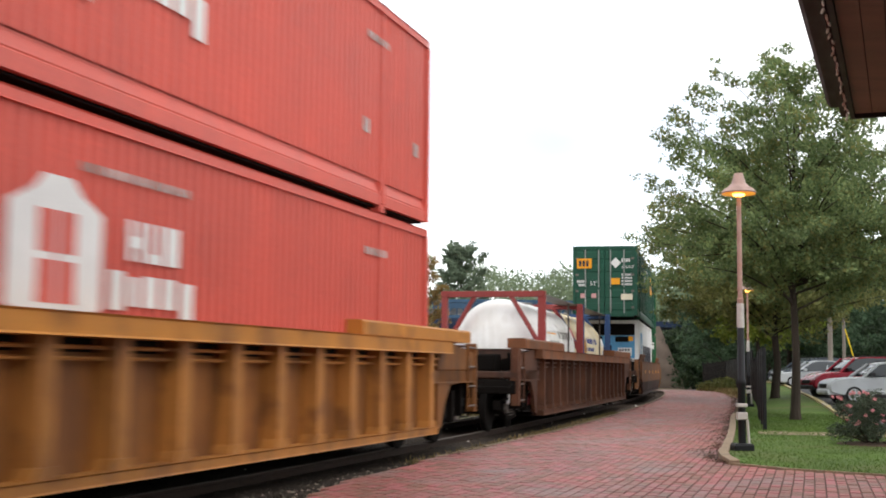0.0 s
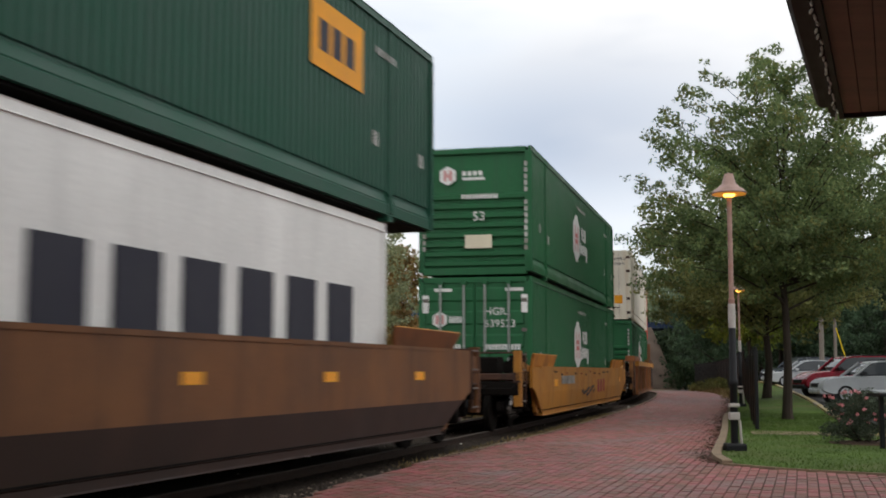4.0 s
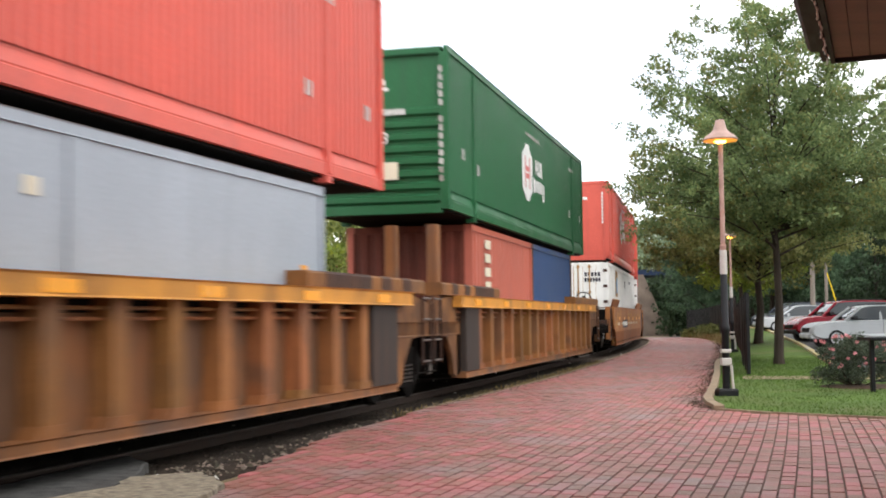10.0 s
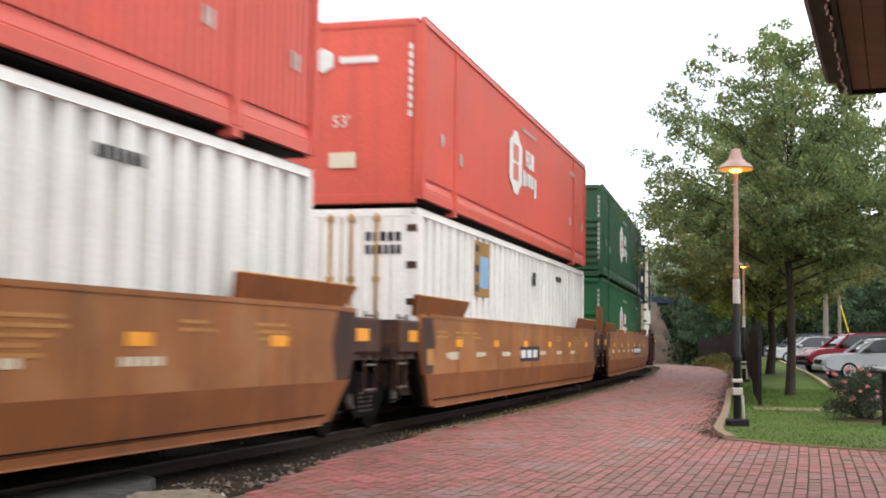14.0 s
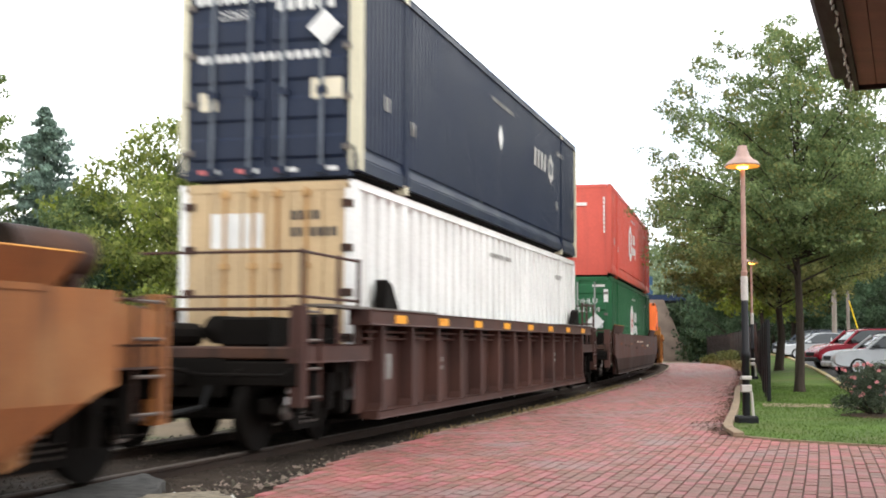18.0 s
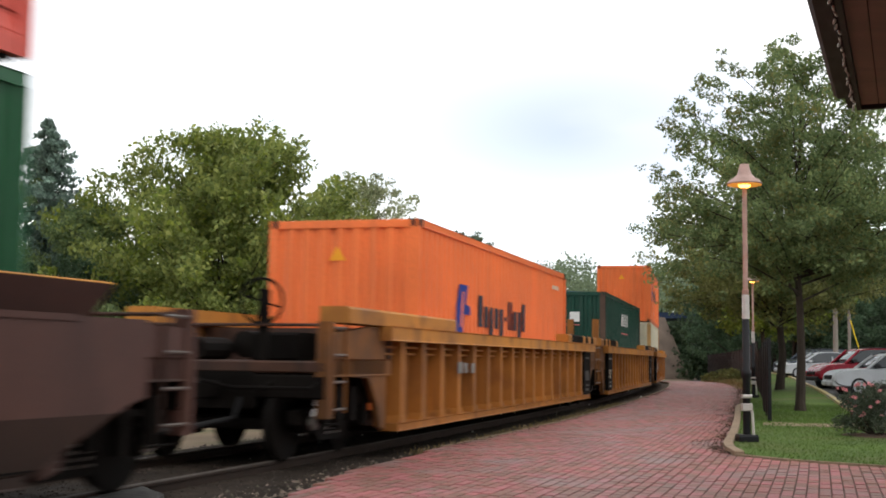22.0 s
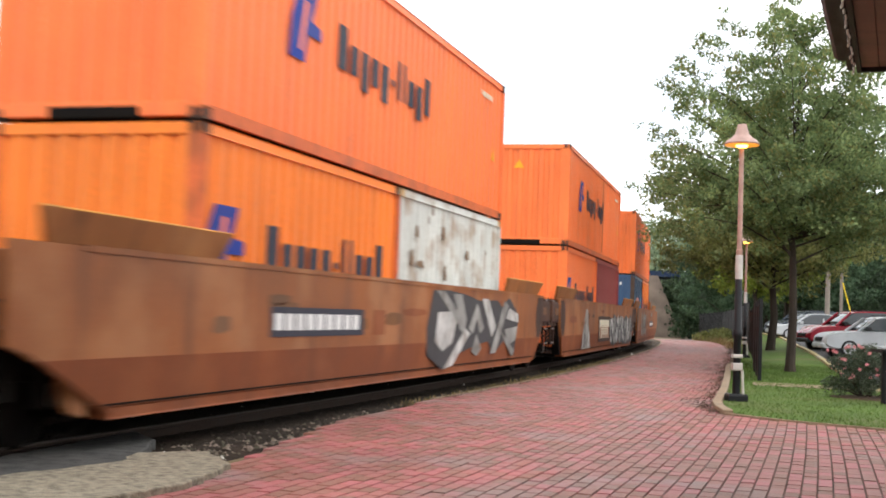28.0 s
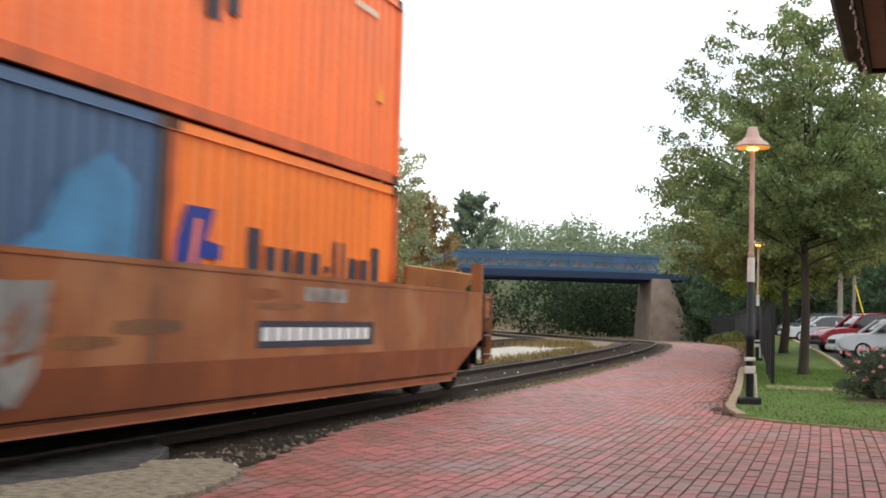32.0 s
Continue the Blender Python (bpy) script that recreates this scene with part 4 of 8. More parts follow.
# ---- trees ----
def leaf_cloud(centres, radii, n, size, seed, flat=0.75, sides=4):
    """Many small single leaves scattered in clumps."""
    rg = np.random.default_rng(seed)
    c = np.asarray(centres, float)
    r = np.asarray(radii, float)
    w = r ** 2
    idx = rg.choice(len(c), n, p=w / w.sum())
    d = rg.normal(size=(n, 3))
    d /= np.linalg.norm(d, axis=1)[:, None]
    rad = r[idx] * rg.random(n) ** 0.45
    p = c[idx] + d * rad[:, None] * np.array([1, 1, flat])
    a = rg.normal(size=(n, 3))
    a /= np.linalg.norm(a, axis=1)[:, None]
    b = np.cross(a, rg.normal(size=(n, 3)))
    b /= np.linalg.norm(b, axis=1)[:, None] + 1e-9
    s = size * rg.uniform(0.6, 1.35, n)[:, None]
    v = np.stack([p - a * s, p + b * s * 0.55, p + a * s, p - b * s * 0.55], 1).reshape(-1, 3)
    f = np.arange(4 * n).reshape(-1, 4)
    return v, f


def cloud_mesh(name, v, f):
    me = bpy.data.meshes.new(name)
    me.from_pydata(v.tolist(), [], f.tolist())
    return me


def tree(name, label, x, y, z, h, base, rx, mat, n, size, seed, boughs=46, trunk=0.16, lean=0.0, egg=False, second=None, cr=0.12, stems=1):
    """A trunk, boughs that reach out and up to the crown's edge, and single leaves in clumps along them."""
    rnd = random.Random(seed)
    ob = thing(name, label, "tree", m=pose(x, y, z))
    top = h * 0.9
    for q in range(stems):
        sx, sy = (0, 0) if q == 0 else (rnd.uniform(-0.35, 0.35) * rx, rnd.uniform(-0.35, 0.35) * rx)
        pts = [Vector((sx * 0.4, sy * 0.4, -0.1)), Vector((sx * 0.45, sy * 0.45, 0.25))]
        for k in range(1, 8):
            u = k / 7
            pts.append(Vector((lean * u * u + sx * (0.45 + 0.55 * u) + rnd.gauss(0, 0.05), sy * (0.45 + 0.55 * u) + rnd.gauss(0, 0.05), 0.25 + (top - 0.25) * u * (1 - 0.15 * q))))
        part("trunk", Shape().tube(pts, [trunk * 1.5, trunk * 1.08] + [trunk * (1 - 0.9 * k / 7) for k in range(1, 8)], 9), BARK, ob)
    centres, radii = [], []
    for k in range(boughs):
        u = (k + rnd.random()) / boughs
        u = u ** (1.25 if egg else 0.95)
        prof = max(0.0, 1 - (abs(u - 0.36) / 0.66) ** 2.4) ** 0.6 if egg else max(0.0, 1 - (abs(u - 0.42) / 0.60) ** 2.3) ** 0.55
        a = k * 2.399963 + rnd.uniform(-0.5, 0.5)
        rr = max(0.12, rx * prof * rnd.choice((0.45, 0.7, 0.88, 0.95, 1.0, 1.08)) * rnd.uniform(0.9, 1.06))
        tip = Vector((lean * u + rr * math.cos(a), rr * math.sin(a), base + (h - base) * u))
        t = min(max((tip.z - rr * (0.35 + 0.5 * u) - 0.25) / (top - 0.25), base * rnd.uniform(0.72, 1.35) / h), 0.97)
        s = Vector((lean * t * t, 0, 0.25 + (top - 0.25) * t))
        mid = s.lerp(tip, 0.5) + Vector((0, 0, 0.06 * rr))
        r0 = trunk * (1 - 0.85 * t) * 0.3 + 0.008
        if k % 2 == 0:
            part("limb", Shape().tube([s, mid, tip], [r0, r0 * 0.55, 0.006], 5), BARK, ob)
        for v in (0.35, 0.55, 0.72, 0.86, 0.97, 1.05):
            if rnd.random() < 0.12:
                continue
            c = s.lerp(mid, v * 2) if v < 0.5 else mid.lerp(tip, v * 2 - 1)
            j = 0.07 * rx * (1.25 - v)
            centres.append(c + Vector((rnd.gauss(0, j), rnd.gauss(0, j), rnd.gauss(0, j * 0.7))))
            radii.append(rx * cr * rnd.uniform(0.55, 1.25) * (1.25 - 0.6 * v) * (0.7 if egg and u > 0.75 else 1))
    v, f = leaf_cloud(centres, radii, n, size, seed)
    part("crown", cloud_mesh("crown", v, f), mat, ob)
    if second:
        pick = [q for q in range(len(centres)) if rnd.random() < 0.24]
        v, f = leaf_cloud([centres[q] for q in pick], [radii[q] for q in pick], n // 5, size, seed + 1)
        part("turning_leaves", cloud_mesh("turning_leaves", v, f), second, ob, "yellowing autumn leaves")
    return ob


def conifer(name, label, x, y, z, h, rx, n, size, seed, base=0.8):
    rnd = random.Random(seed)
    ob = thing(name, label, "tree", m=pose(x, y, z))
    part("trunk", Shape().tube([(0, 0, 0), (0, 0, h * 0.5), (0, 0, h)], [0.16, 0.09, 0.015], 8), BARK, ob)
    centres, radii = [], []
    zz = base
    while zz < h - 0.2:
        u = (zz - base) / (h - base)
        r = (rx * (1 - u) ** 0.85 + 0.12) * rnd.uniform(0.8, 1.15)
        for k in range(9):
            a = rnd.uniform(0, 6.28)
            rr = r * rnd.uniform(0.55, 1.15)
            tip = Vector((rr * math.cos(a), rr * math.sin(a), zz + rr * rnd.uniform(-0.18, 0.30)))
            part("limb", Shape().tube([(0, 0, zz), tip], [0.03 * (1 - u) + 0.01, 0.006], 4), BARK, ob)
            for q in range(1, 6):
                centres.append(Vector((0, 0, zz)).lerp(tip, q / 5) - Vector((0, 0, 0.05 * q)))
                radii.append(0.16 + 0.42 * (1 - u) * (1 - q / 9))
        zz += h * 0.034 * rnd.uniform(0.7, 1.3)
    v, f = leaf_cloud(centres, radii, n, size, seed, flat=0.75)
    part("crown", cloud_mesh("crown", v, f), NEEDLE, ob)
    return ob


tree("oak_tree", "young oak with a full green crown on the lawn", 9.05, 32.0, -0.08, 9.8, 3.7, 4.0, LEAF_OAK, 74000, 0.052, 1, 200, 0.125, lean=0.1, egg=True, second=LEAF_OLIVE, cr=0.118)
tree("oak_tree", "green oak farther along the lawn", 13.4, 50.3, 0.02, 10.0, 3.5, 5.2, LEAF_OLIVE, 46000, 0.085, 2, 150, 0.18, egg=True, second=LEAF_OAK, cr=0.13)
tree("oak_tree", "green oak beside the car park", 17.2, 42.0, 0.0, 9.4, 4.4, 4.2, LEAF_OAK, 28000, 0.08, 3, 90, 0.2, egg=True, cr=0.15)
tree("maple_tree", "broad maple turning yellow beyond the tracks", -8.3, 44.5, -0.17, 9.5, 0.8, 5.5, LEAF_MAPLE, 76000, 0.10, 4, 260, 0.16, second=LEAF_LIME, cr=0.14, stems=4)
tree("maple_tree", "smaller maple beside the spruce", -13.8, 46.0, -0.17, 7.2, 0.5, 3.2, LEAF_OAK, 30000, 0.08, 14, 70, 0.11, cr=0.2, stems=2)
tree("maple_tree", "smaller maple with yellowing leaves", -5.6, 51.0, -0.17, 8.0, 0.5, 2.9, LEAF_MAPLE, 26000, 0.085, 15, 70, 0.11, cr=0.2)
conifer("spruce_tree", "tall dark spruce beyond the tracks", -16.4, 48.0, -0.17, 10.9, 4.2, 75000, 0.085, 5)
tree("oak_tree", "tall green tree beside the spruce", -19.2, 46.0, -0.17, 12.4, 0.8, 3.4, LEAF_OAK, 30000, 0.085, 6, 90, 0.18, cr=0.16)
tree("pale_tree", "thin pale tree with sparse dry leaves", -4.7, 62.0, -0.17, 10.7, 2.5, 3.5, LEAF_PALE, 22000, 0.085, 7, 90, 0.13, cr=0.15, stems=3)
tree("rusty_tree", "rusty brown tree beyond the tracks", -2.7, 72.0, -0.25, 8.8, 0.3, 3.0, LEAF_RUST, 26000, 0.10, 8, 80, 0.14, cr=0.18, stems=2)
tree("far_tree", "round tree behind the bridge, haze in its leaf colour", 1.6, 172.0, -0.8, 20.0, 9.5, 4.3, LEAF_HAZE, 9000, 0.24, 9, 60, 0.3, cr=0.2)
for k, (x, y, h, r, m) in enumerate(((-14.5, 40, 3.8, 2.6, LEAF_MID), (-8.0, 40.5, 3.2, 2.3, LEAF_MAPLE), (-11.5, 39.5, 3.0, 2.2, LEAF_OAK), (-5.6, 47, 3.6, 2.2, LEAF_MAPLE), (-13.2, 43, 4.8, 2.4, LEAF_MID), (-4.2, 55, 4.4, 2.2, LEAF_RUST), (-18, 41, 4.6, 2.6, LEAF_MID), (-16.2, 42, 5.0, 2.4, LEAF_MID))):
    tree("shrub", "leafy shrub under the trees", x, y, -0.17, h, 0.1, r, m, 11000, 0.075, 30 + k, 34, 0.04, cr=0.22, stems=3)
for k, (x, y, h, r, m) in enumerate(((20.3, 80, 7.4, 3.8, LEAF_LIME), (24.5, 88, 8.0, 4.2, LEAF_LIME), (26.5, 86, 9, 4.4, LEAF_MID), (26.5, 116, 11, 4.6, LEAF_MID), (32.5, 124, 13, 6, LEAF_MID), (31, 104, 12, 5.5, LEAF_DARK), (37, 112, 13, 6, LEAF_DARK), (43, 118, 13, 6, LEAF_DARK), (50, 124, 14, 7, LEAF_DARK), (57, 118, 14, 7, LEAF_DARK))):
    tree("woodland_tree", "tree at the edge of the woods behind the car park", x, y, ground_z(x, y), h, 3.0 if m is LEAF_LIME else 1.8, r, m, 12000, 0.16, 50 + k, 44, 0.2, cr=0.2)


for k, (x, y, h, r) in enumerate(((19.4, 84, 0.7, 2.0), (20.6, 92, 0.6, 1.8), (27.8, 140, 5.5, 2.6), (31.5, 138, 6.5, 3.2))):
    tree("shrub", "low yellow-green shrub at the end of the path", x, y, ground_z(x, y), h, 0.05, r, LEAF_OLIVE if h < 2 else LEAF_MID, 5000, 0.10, 70 + k, 26, 0.03, cr=0.24)


def far_woods():
    rg = random.Random(77)
    centres, radii, dark_c, dark_r = [], [], [], []
    for _ in range(1100):
        az, d = radians(rg.uniform(-14, 30)), rg.uniform(205, 300)
        x, y = d * math.sin(az), d * math.cos(az)
        if min((x - a) ** 2 + (y - b) ** 2 for a, b in FAR_LINE) < 150:
            continue
        foot = ground_z(x, y)
        top = 10.5 + 2.0 * math.sin(az * 37) + 1.2 * math.sin(az * 83) + rg.uniform(-1.5, 1.5)
        for zz in (0.3, 0.6, 0.9):
            centres.append((x + rg.gauss(0, 1.5), y, foot + top * zz))
            radii.append(rg.uniform(1.8, 3.4))
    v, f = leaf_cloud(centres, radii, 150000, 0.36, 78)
    tagged(part("far_woods", cloud_mesh("far_woods", v, f), LEAF_FAR), "green wooded hillside, distance haze in its leaf colour", "woods", kind="stuff")
    # these clumps get the shade-dark leaves, as under the bridge and behind the cars
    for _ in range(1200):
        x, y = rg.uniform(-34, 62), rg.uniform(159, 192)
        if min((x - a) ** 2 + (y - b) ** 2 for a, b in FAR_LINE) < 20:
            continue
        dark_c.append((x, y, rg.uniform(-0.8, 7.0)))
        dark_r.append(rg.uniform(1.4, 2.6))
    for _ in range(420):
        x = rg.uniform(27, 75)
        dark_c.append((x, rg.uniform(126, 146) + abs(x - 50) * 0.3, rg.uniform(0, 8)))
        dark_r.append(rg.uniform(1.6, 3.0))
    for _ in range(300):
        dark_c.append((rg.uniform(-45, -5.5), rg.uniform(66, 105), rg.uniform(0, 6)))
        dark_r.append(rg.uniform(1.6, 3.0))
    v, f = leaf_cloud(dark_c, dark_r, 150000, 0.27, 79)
    tagged(part("dark_thicket", cloud_mesh("dark_thicket", v, f), LEAF_DARK), "thicket beyond the bridge and car park, shade in its leaf colour", "woods", kind="stuff")


far_woods()

# ---- the train: well cars and their containers ----
SPEED, SLOWING = 11.7248, 0.00432
TRAIN = []  # thing, place of its car along the line at the start, half base of the car, place on the car
FOOT = 0.3048
L53, L40, L20 = 53 * FOOT, 40 * FOOT - 0.01, 6.06


def corrugated(x0, x1, z0, z1, y, pitch, depth, lean=0.25, flat=0.5):
    """An upright corrugated sheet whose crests lie at y (towards -y); closed at the back."""
    sh = Shape()
    n = max(1, round((x1 - x0) / pitch))
    p = (x1 - x0) / n
    xs = []
    for i in range(n):
        a = x0 + i * p
        xs += [(a, 0), (a + p * (flat - lean / 2), 0), (a + p * flat, depth), (a + p * (1 - lean / 2), depth)]
    xs.append((x1, 0))
    k = len(sh.v)
    for x, d in xs:
        sh.v += [(x, y + d, z0), (x, y + d, z1)]
    for i in range(len(xs) - 1):
        a = k + 2 * i
        sh.f.append((a, a + 2, a + 3, a + 1))
    return sh


def bars(sh, x0, x1, z0, z1, y, n, seed, gap=0.25, tall=0.0):
    """A row of plain bars in place of letters, on a side that faces -y."""
    rnd = random.Random(seed)
    w = (x1 - x0) / n
    for i in range(n):
        a = x0 + i * w
        up = tall * (z1 - z0) * rnd.choice((-1, 0, 1)) if tall else 0
        sh.box(a, a + w * (1 - gap), y - 0.003, y, z0 + min(up, 0), z1 + max(up, 0))
    return sh


def oval_mark(box, x, z, y, big=1.0):
    """The tall white six-cornered mark with its red bars and the block lettering beside it."""
    sh = Shape()
    w, h = 0.62 * big, 1.3 * big
    for half in (0.5,):
        ring = [(x - w * half * 1.05, z - h * 0.30), (x - w * 0.28, z - h * 0.40), (x - w * 0.16, z - h * 0.5), (x + w * 0.16, z - h * 0.5), (x + w * 0.28, z - h * 0.40),
                (x + w * half * 1.05, z - h * 0.30), (x + w * half * 1.05, z + h * 0.30), (x + w * 0.28, z + h * 0.40), (x + w * 0.16, z + h * 0.5), (x - w * 0.16, z + h * 0.5),
                (x - w * 0.28, z + h * 0.40), (x - w * half * 1.05, z + h * 0.30)]
    ring = [(x + (a - x) * 1.92, b) for a, b in ring]
    sh.prism(1, y - 0.003, y, ring)
    part("emblem", sh, LETTER, box, "white six-cornered emblem")
    return ring


def logo_block(box, x, z, y, inner, dark=False):
    oval_mark(box, x, z, y)
    if inner is RED:
        for a, b in ((-0.25, -0.03), (0.03, 0.25)):
            for c, d in ((-0.37, -0.03), (0.03, 0.37)):
                part("emblem_window", Shape().box(x + a, x + b, y - 0.007, y - 0.0035, z + c, z + d), RED, box, "red window in the white emblem")
        part("emblem_stroke", Shape().box(x - 0.03, x + 0.03, y - 0.007, y - 0.0035, z - 0.37, z + 0.37), EMBLEM_PINK, box)
        inner = None
    for a, b, c, d in ((-0.33, -0.19, -0.36, 0.36), (0.19, 0.33, -0.36, 0.36)) if inner else ():
        part("emblem_stroke", Shape().box(x + a, x + b, y - 0.007, y - 0.0035, z + c, z + d), EMBLEM_PINK if inner is LETTER_RED else inner, box)
    for c, d in ((-0.14, -0.025), (0.025, 0.14)) if inner else ():
        part("emblem_stroke", Shape().box(x - 0.19, x + 0.19, y - 0.007, y - 0.0035, z + c, z + d), inner, box, "red bar inside the emblem")
    sh = Shape()
    for i, (a, b, c, d) in enumerate(((1.02, 1.10, 0.06, 0.42), (1.10, 1.2, 0.18, 0.28), (1.2, 1.28, 0.06, 0.42), (1.34, 1.42, 0.06, 0.42), (1.42, 1.52, 0.06, 0.15), (1.52, 1.6, 0.06, 0.42), (1.66, 1.9, 0.06, 0.42),
                                      (0.75, 0.98, -0.38, -0.04), (1.06, 1.22, -0.34, -0.08), (1.30, 1.54, -0.34, -0.06), (1.62, 1.86, -0.34, -0.06), (1.95, 2.18, -0.5, -0.08))):
        sh.box(x + a, x + b, y - 0.003, y, z + c, z + d)
    part("block_lettering", sh, LETTER, box)


def carrier_mark(box, x, z, y, size=1.0, mat=None):
    """Slanted blue emblem and a row of plain dark bars of a shipping line; x is the emblem's middle."""
    s = size
    pts = [(-0.46, -0.42), (-0.02, -0.42), (0.06, -0.08), (0.46, -0.08), (0.46, 0.06), (0.16, 0.10), (0.30, 0.42), (-0.24, 0.42), (-0.42, 0.06)]
    part("emblem", Shape().prism(1, y - 0.003, y, [(x + a * s, z + b * s) for a, b in pts]), LETTER_BLUE, box, "slanted dark blue emblem")
    part("emblem_slot", Shape().prism(1, y - 0.006, y - 0.0035, [(x - 0.20 * s, z - 0.30 * s), (x - 0.10 * s, z - 0.30 * s), (x + 0.04 * s, z + 0.30 * s), (x - 0.06 * s, z + 0.30 * s)]), ORANGE, box)
    sh = Shape()
    a = x + 1.04 * s
    for i, (w, lo, hi) in enumerate(((0.30, -0.26, 0.30), (0.26, -0.26, 0.12), (0.26, -0.40, 0.12), (0.26, -0.26, 0.12), (0.26, -0.40, 0.12), (0.16, -0.10, -0.02),
                                     (0.10, -0.26, 0.30), (0.10, -0.26, 0.30), (0.26, -0.26, 0.12), (0.26, -0.40, 0.12), (0.26, -0.26, 0.30))):
        sh.box(a, a + w * s, y - 0.003, y, z + lo * s, z + hi * s)
        a += (w + 0.14) * s
    part("block_lettering", sh, mat or LETTER_DARK, box)


TRIM = {ORANGE: (ORANGE_DIRTY, ORANGE, GRIMY), ORANGE2: (ORANGE_DIRTY, ORANGE_DIRTY, GRIMY), CREAM: (CREAM, RUST_POST, RUST_POST), TEAL: (TEAL, DARK_POST, DARK_POST), NAVY: (NAVY, CREAM, CREAM),
        BLUE: (BLUE, DARK_POST, DARK_POST), BLUE_FADED: (BLUE_FADED, DARK_POST, DARK_POST), WORN_WHITE: (RUST_POST, WORN_WHITE, RUST_POST)}


def container(label, car, xoff, z, L, w, h, paint_mat, end="flat", kind="box", group="containers on the train", pitch=None, decor=None, end_mat=None):
    """A steel container; its end that faces the camera is at -x, its marked side at -y."""
    ob = thing("shipping_container", label, "shipping container", group)
    x0, x1, y1 = -L / 2, L / 2, w / 2
    dom = L > 14
    pitch = pitch or (0.17 if dom else 0.276)
    depth = 0.0 if kind == "plain" else ((0.16 if pitch > 0.3 else 0.034) if dom else 0.040)
    zb, zt = (0.42 if dom else 0.16), h - 0.11
    rail_mat, post_mat, cast_mat = TRIM.get(paint_mat, (paint_mat, paint_mat, paint_mat))
    # side walls
    for sgn in (-1, 1):
        segs = [(x0 + 0.13, x1 - 0.13)]
        if dom:
            segs = [(x0 + 0.11, -6.17), (-6.02, 6.02), (6.17, x1 - 0.11)]
        for a, b in segs:
            if depth:
                sh = corrugated(a, b, zb, zt, -(y1 - 0.012), pitch, depth, 0.10 if pitch > 0.3 else 0.25, 0.54 if pitch > 0.3 else 0.5)
            else:
                sh = Shape().box(a, b, -(y1 - 0.012), -(y1 - 0.05), zb, zt)
            if sgn > 0:
                sh.v = [(x, -y, q) for x, y, q in sh.v]
            part("side_wall", sh, paint_mat, ob)
        part("top_rail", Shape().box(x0, x1, sgn * (y1 - 0.07), sgn * y1, h - 0.11, h, 0.012), paint_mat, ob)
        if dom:
            ring = [(y1 - 0.10, 0.09), (y1 - 0.002, 0.09), (y1 - 0.002, 0.235), (y1 - 0.016, 0.25), (y1 - 0.012, 0.265), (y1 - 0.05, 0.385), (y1 - 0.05, 0.415), (y1 - 0.10, 0.415)]
        else:
            ring = [(y1 - 0.06, 0.02), (y1 - 0.004, 0.02), (y1 - 0.004, 0.155), (y1 - 0.06, 0.165)]
        part("bottom_rail", Shape().prism(0, x0, x1, [(sgn * a, q) for a, q in ring]), rail_mat, ob)
        for cx in (x0, x1):
            part("corner_post", Shape().box(min(cx, cx - math.copysign(0.13, cx)), max(cx, cx - math.copysign(0.13, cx)), sgn * (y1 - 0.13), sgn * y1, 0.1, h - 0.1, 0.015), post_mat, ob)
        if dom:
            for cx in (-6.095, 6.095):
                part("lifting_post", Shape().box(cx - 0.075, cx + 0.075, sgn * (y1 - 0.08), sgn * (y1 + 0.002), 0.1, h - 0.1, 0.012), paint_mat, ob)
        for cx in ((-6.095, 6.095) if dom else (x0 + 0.089, x1 - 0.089)):
            for cz in (0, h - 0.118):
                o = 0.006
                part("corner_casting", Shape().box(cx - 0.089, cx + 0.089, sgn * (y1 - 0.16), sgn * (y1 + o), cz - 0.002, cz + 0.12, 0.012), cast_mat, ob)
    part("roof", Shape().box(x0 + 0.05, x1 - 0.05, -(y1 - 0.06), y1 - 0.06, h - 0.05, h - 0.02), paint_mat, ob)
    part("underframe", Shape().box(x0 + 0.1, x1 - 0.1, -(y1 - 0.07), y1 - 0.07, 0.06, 0.16), BLACK_STEEL, ob)
    part("end_wall", Shape().box(x1 - 0.06, x1 - 0.02, -(y1 - 0.12), y1 - 0.12, 0.12, h - 0.1), paint_mat, ob)
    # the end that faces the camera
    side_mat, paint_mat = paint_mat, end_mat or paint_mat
    part("end_rail", Shape().box(x0, x0 + 0.1, -(y1 - 0.12), y1 - 0.12, h - 0.13, h - 0.003, 0.01), paint_mat, ob)
    part("end_rail", Shape().box(x0, x0 + 0.1, -(y1 - 0.12), y1 - 0.12, 0.02, 0.17, 0.01), paint_mat, ob)
    if end == "ribs":
        sh = Shape().box(x0 + 0.09, x0 + 0.12, -(y1 - 0.12), y1 - 0.12, 0.15, h - 0.12)
        part("end_wall", sh, paint_mat, ob)
        for k in range(8):
            zz = 0.29 + k * 0.215
            part("end_rib", Shape().prism(1, -(y1 - 0.14), y1 - 0.14, [(x0 + 0.09, zz - 0.085), (x0 + 0.02, zz - 0.05), (x0 + 0.02, zz + 0.035), (x0 + 0.09, zz + 0.07)]), paint_mat, ob)
    elif end == "doors":
        for sgn in (-1, 1):
            d = part("door", Shape().box(x0 + 0.03, x0 + 0.08, min(sgn * 0.01, sgn * (y1 - 0.13)), max(sgn * 0.01, sgn * (y1 - 0.13)), 0.17, h - 0.13, 0.006), paint_mat, ob)
            for k in range(5):
                zz = 0.17 + (k + 0.5) * (h - 0.30) / 5
                part("door_rib", Shape().prism(1, min(sgn * 0.06, sgn * (y1 - 0.2)), max(sgn * 0.06, sgn * (y1 - 0.2)), [(x0 + 0.03, zz - 0.16), (x0 + 0.004, zz - 0.12), (x0 + 0.004, zz + 0.12), (x0 + 0.03, zz + 0.16)]), paint_mat, d)
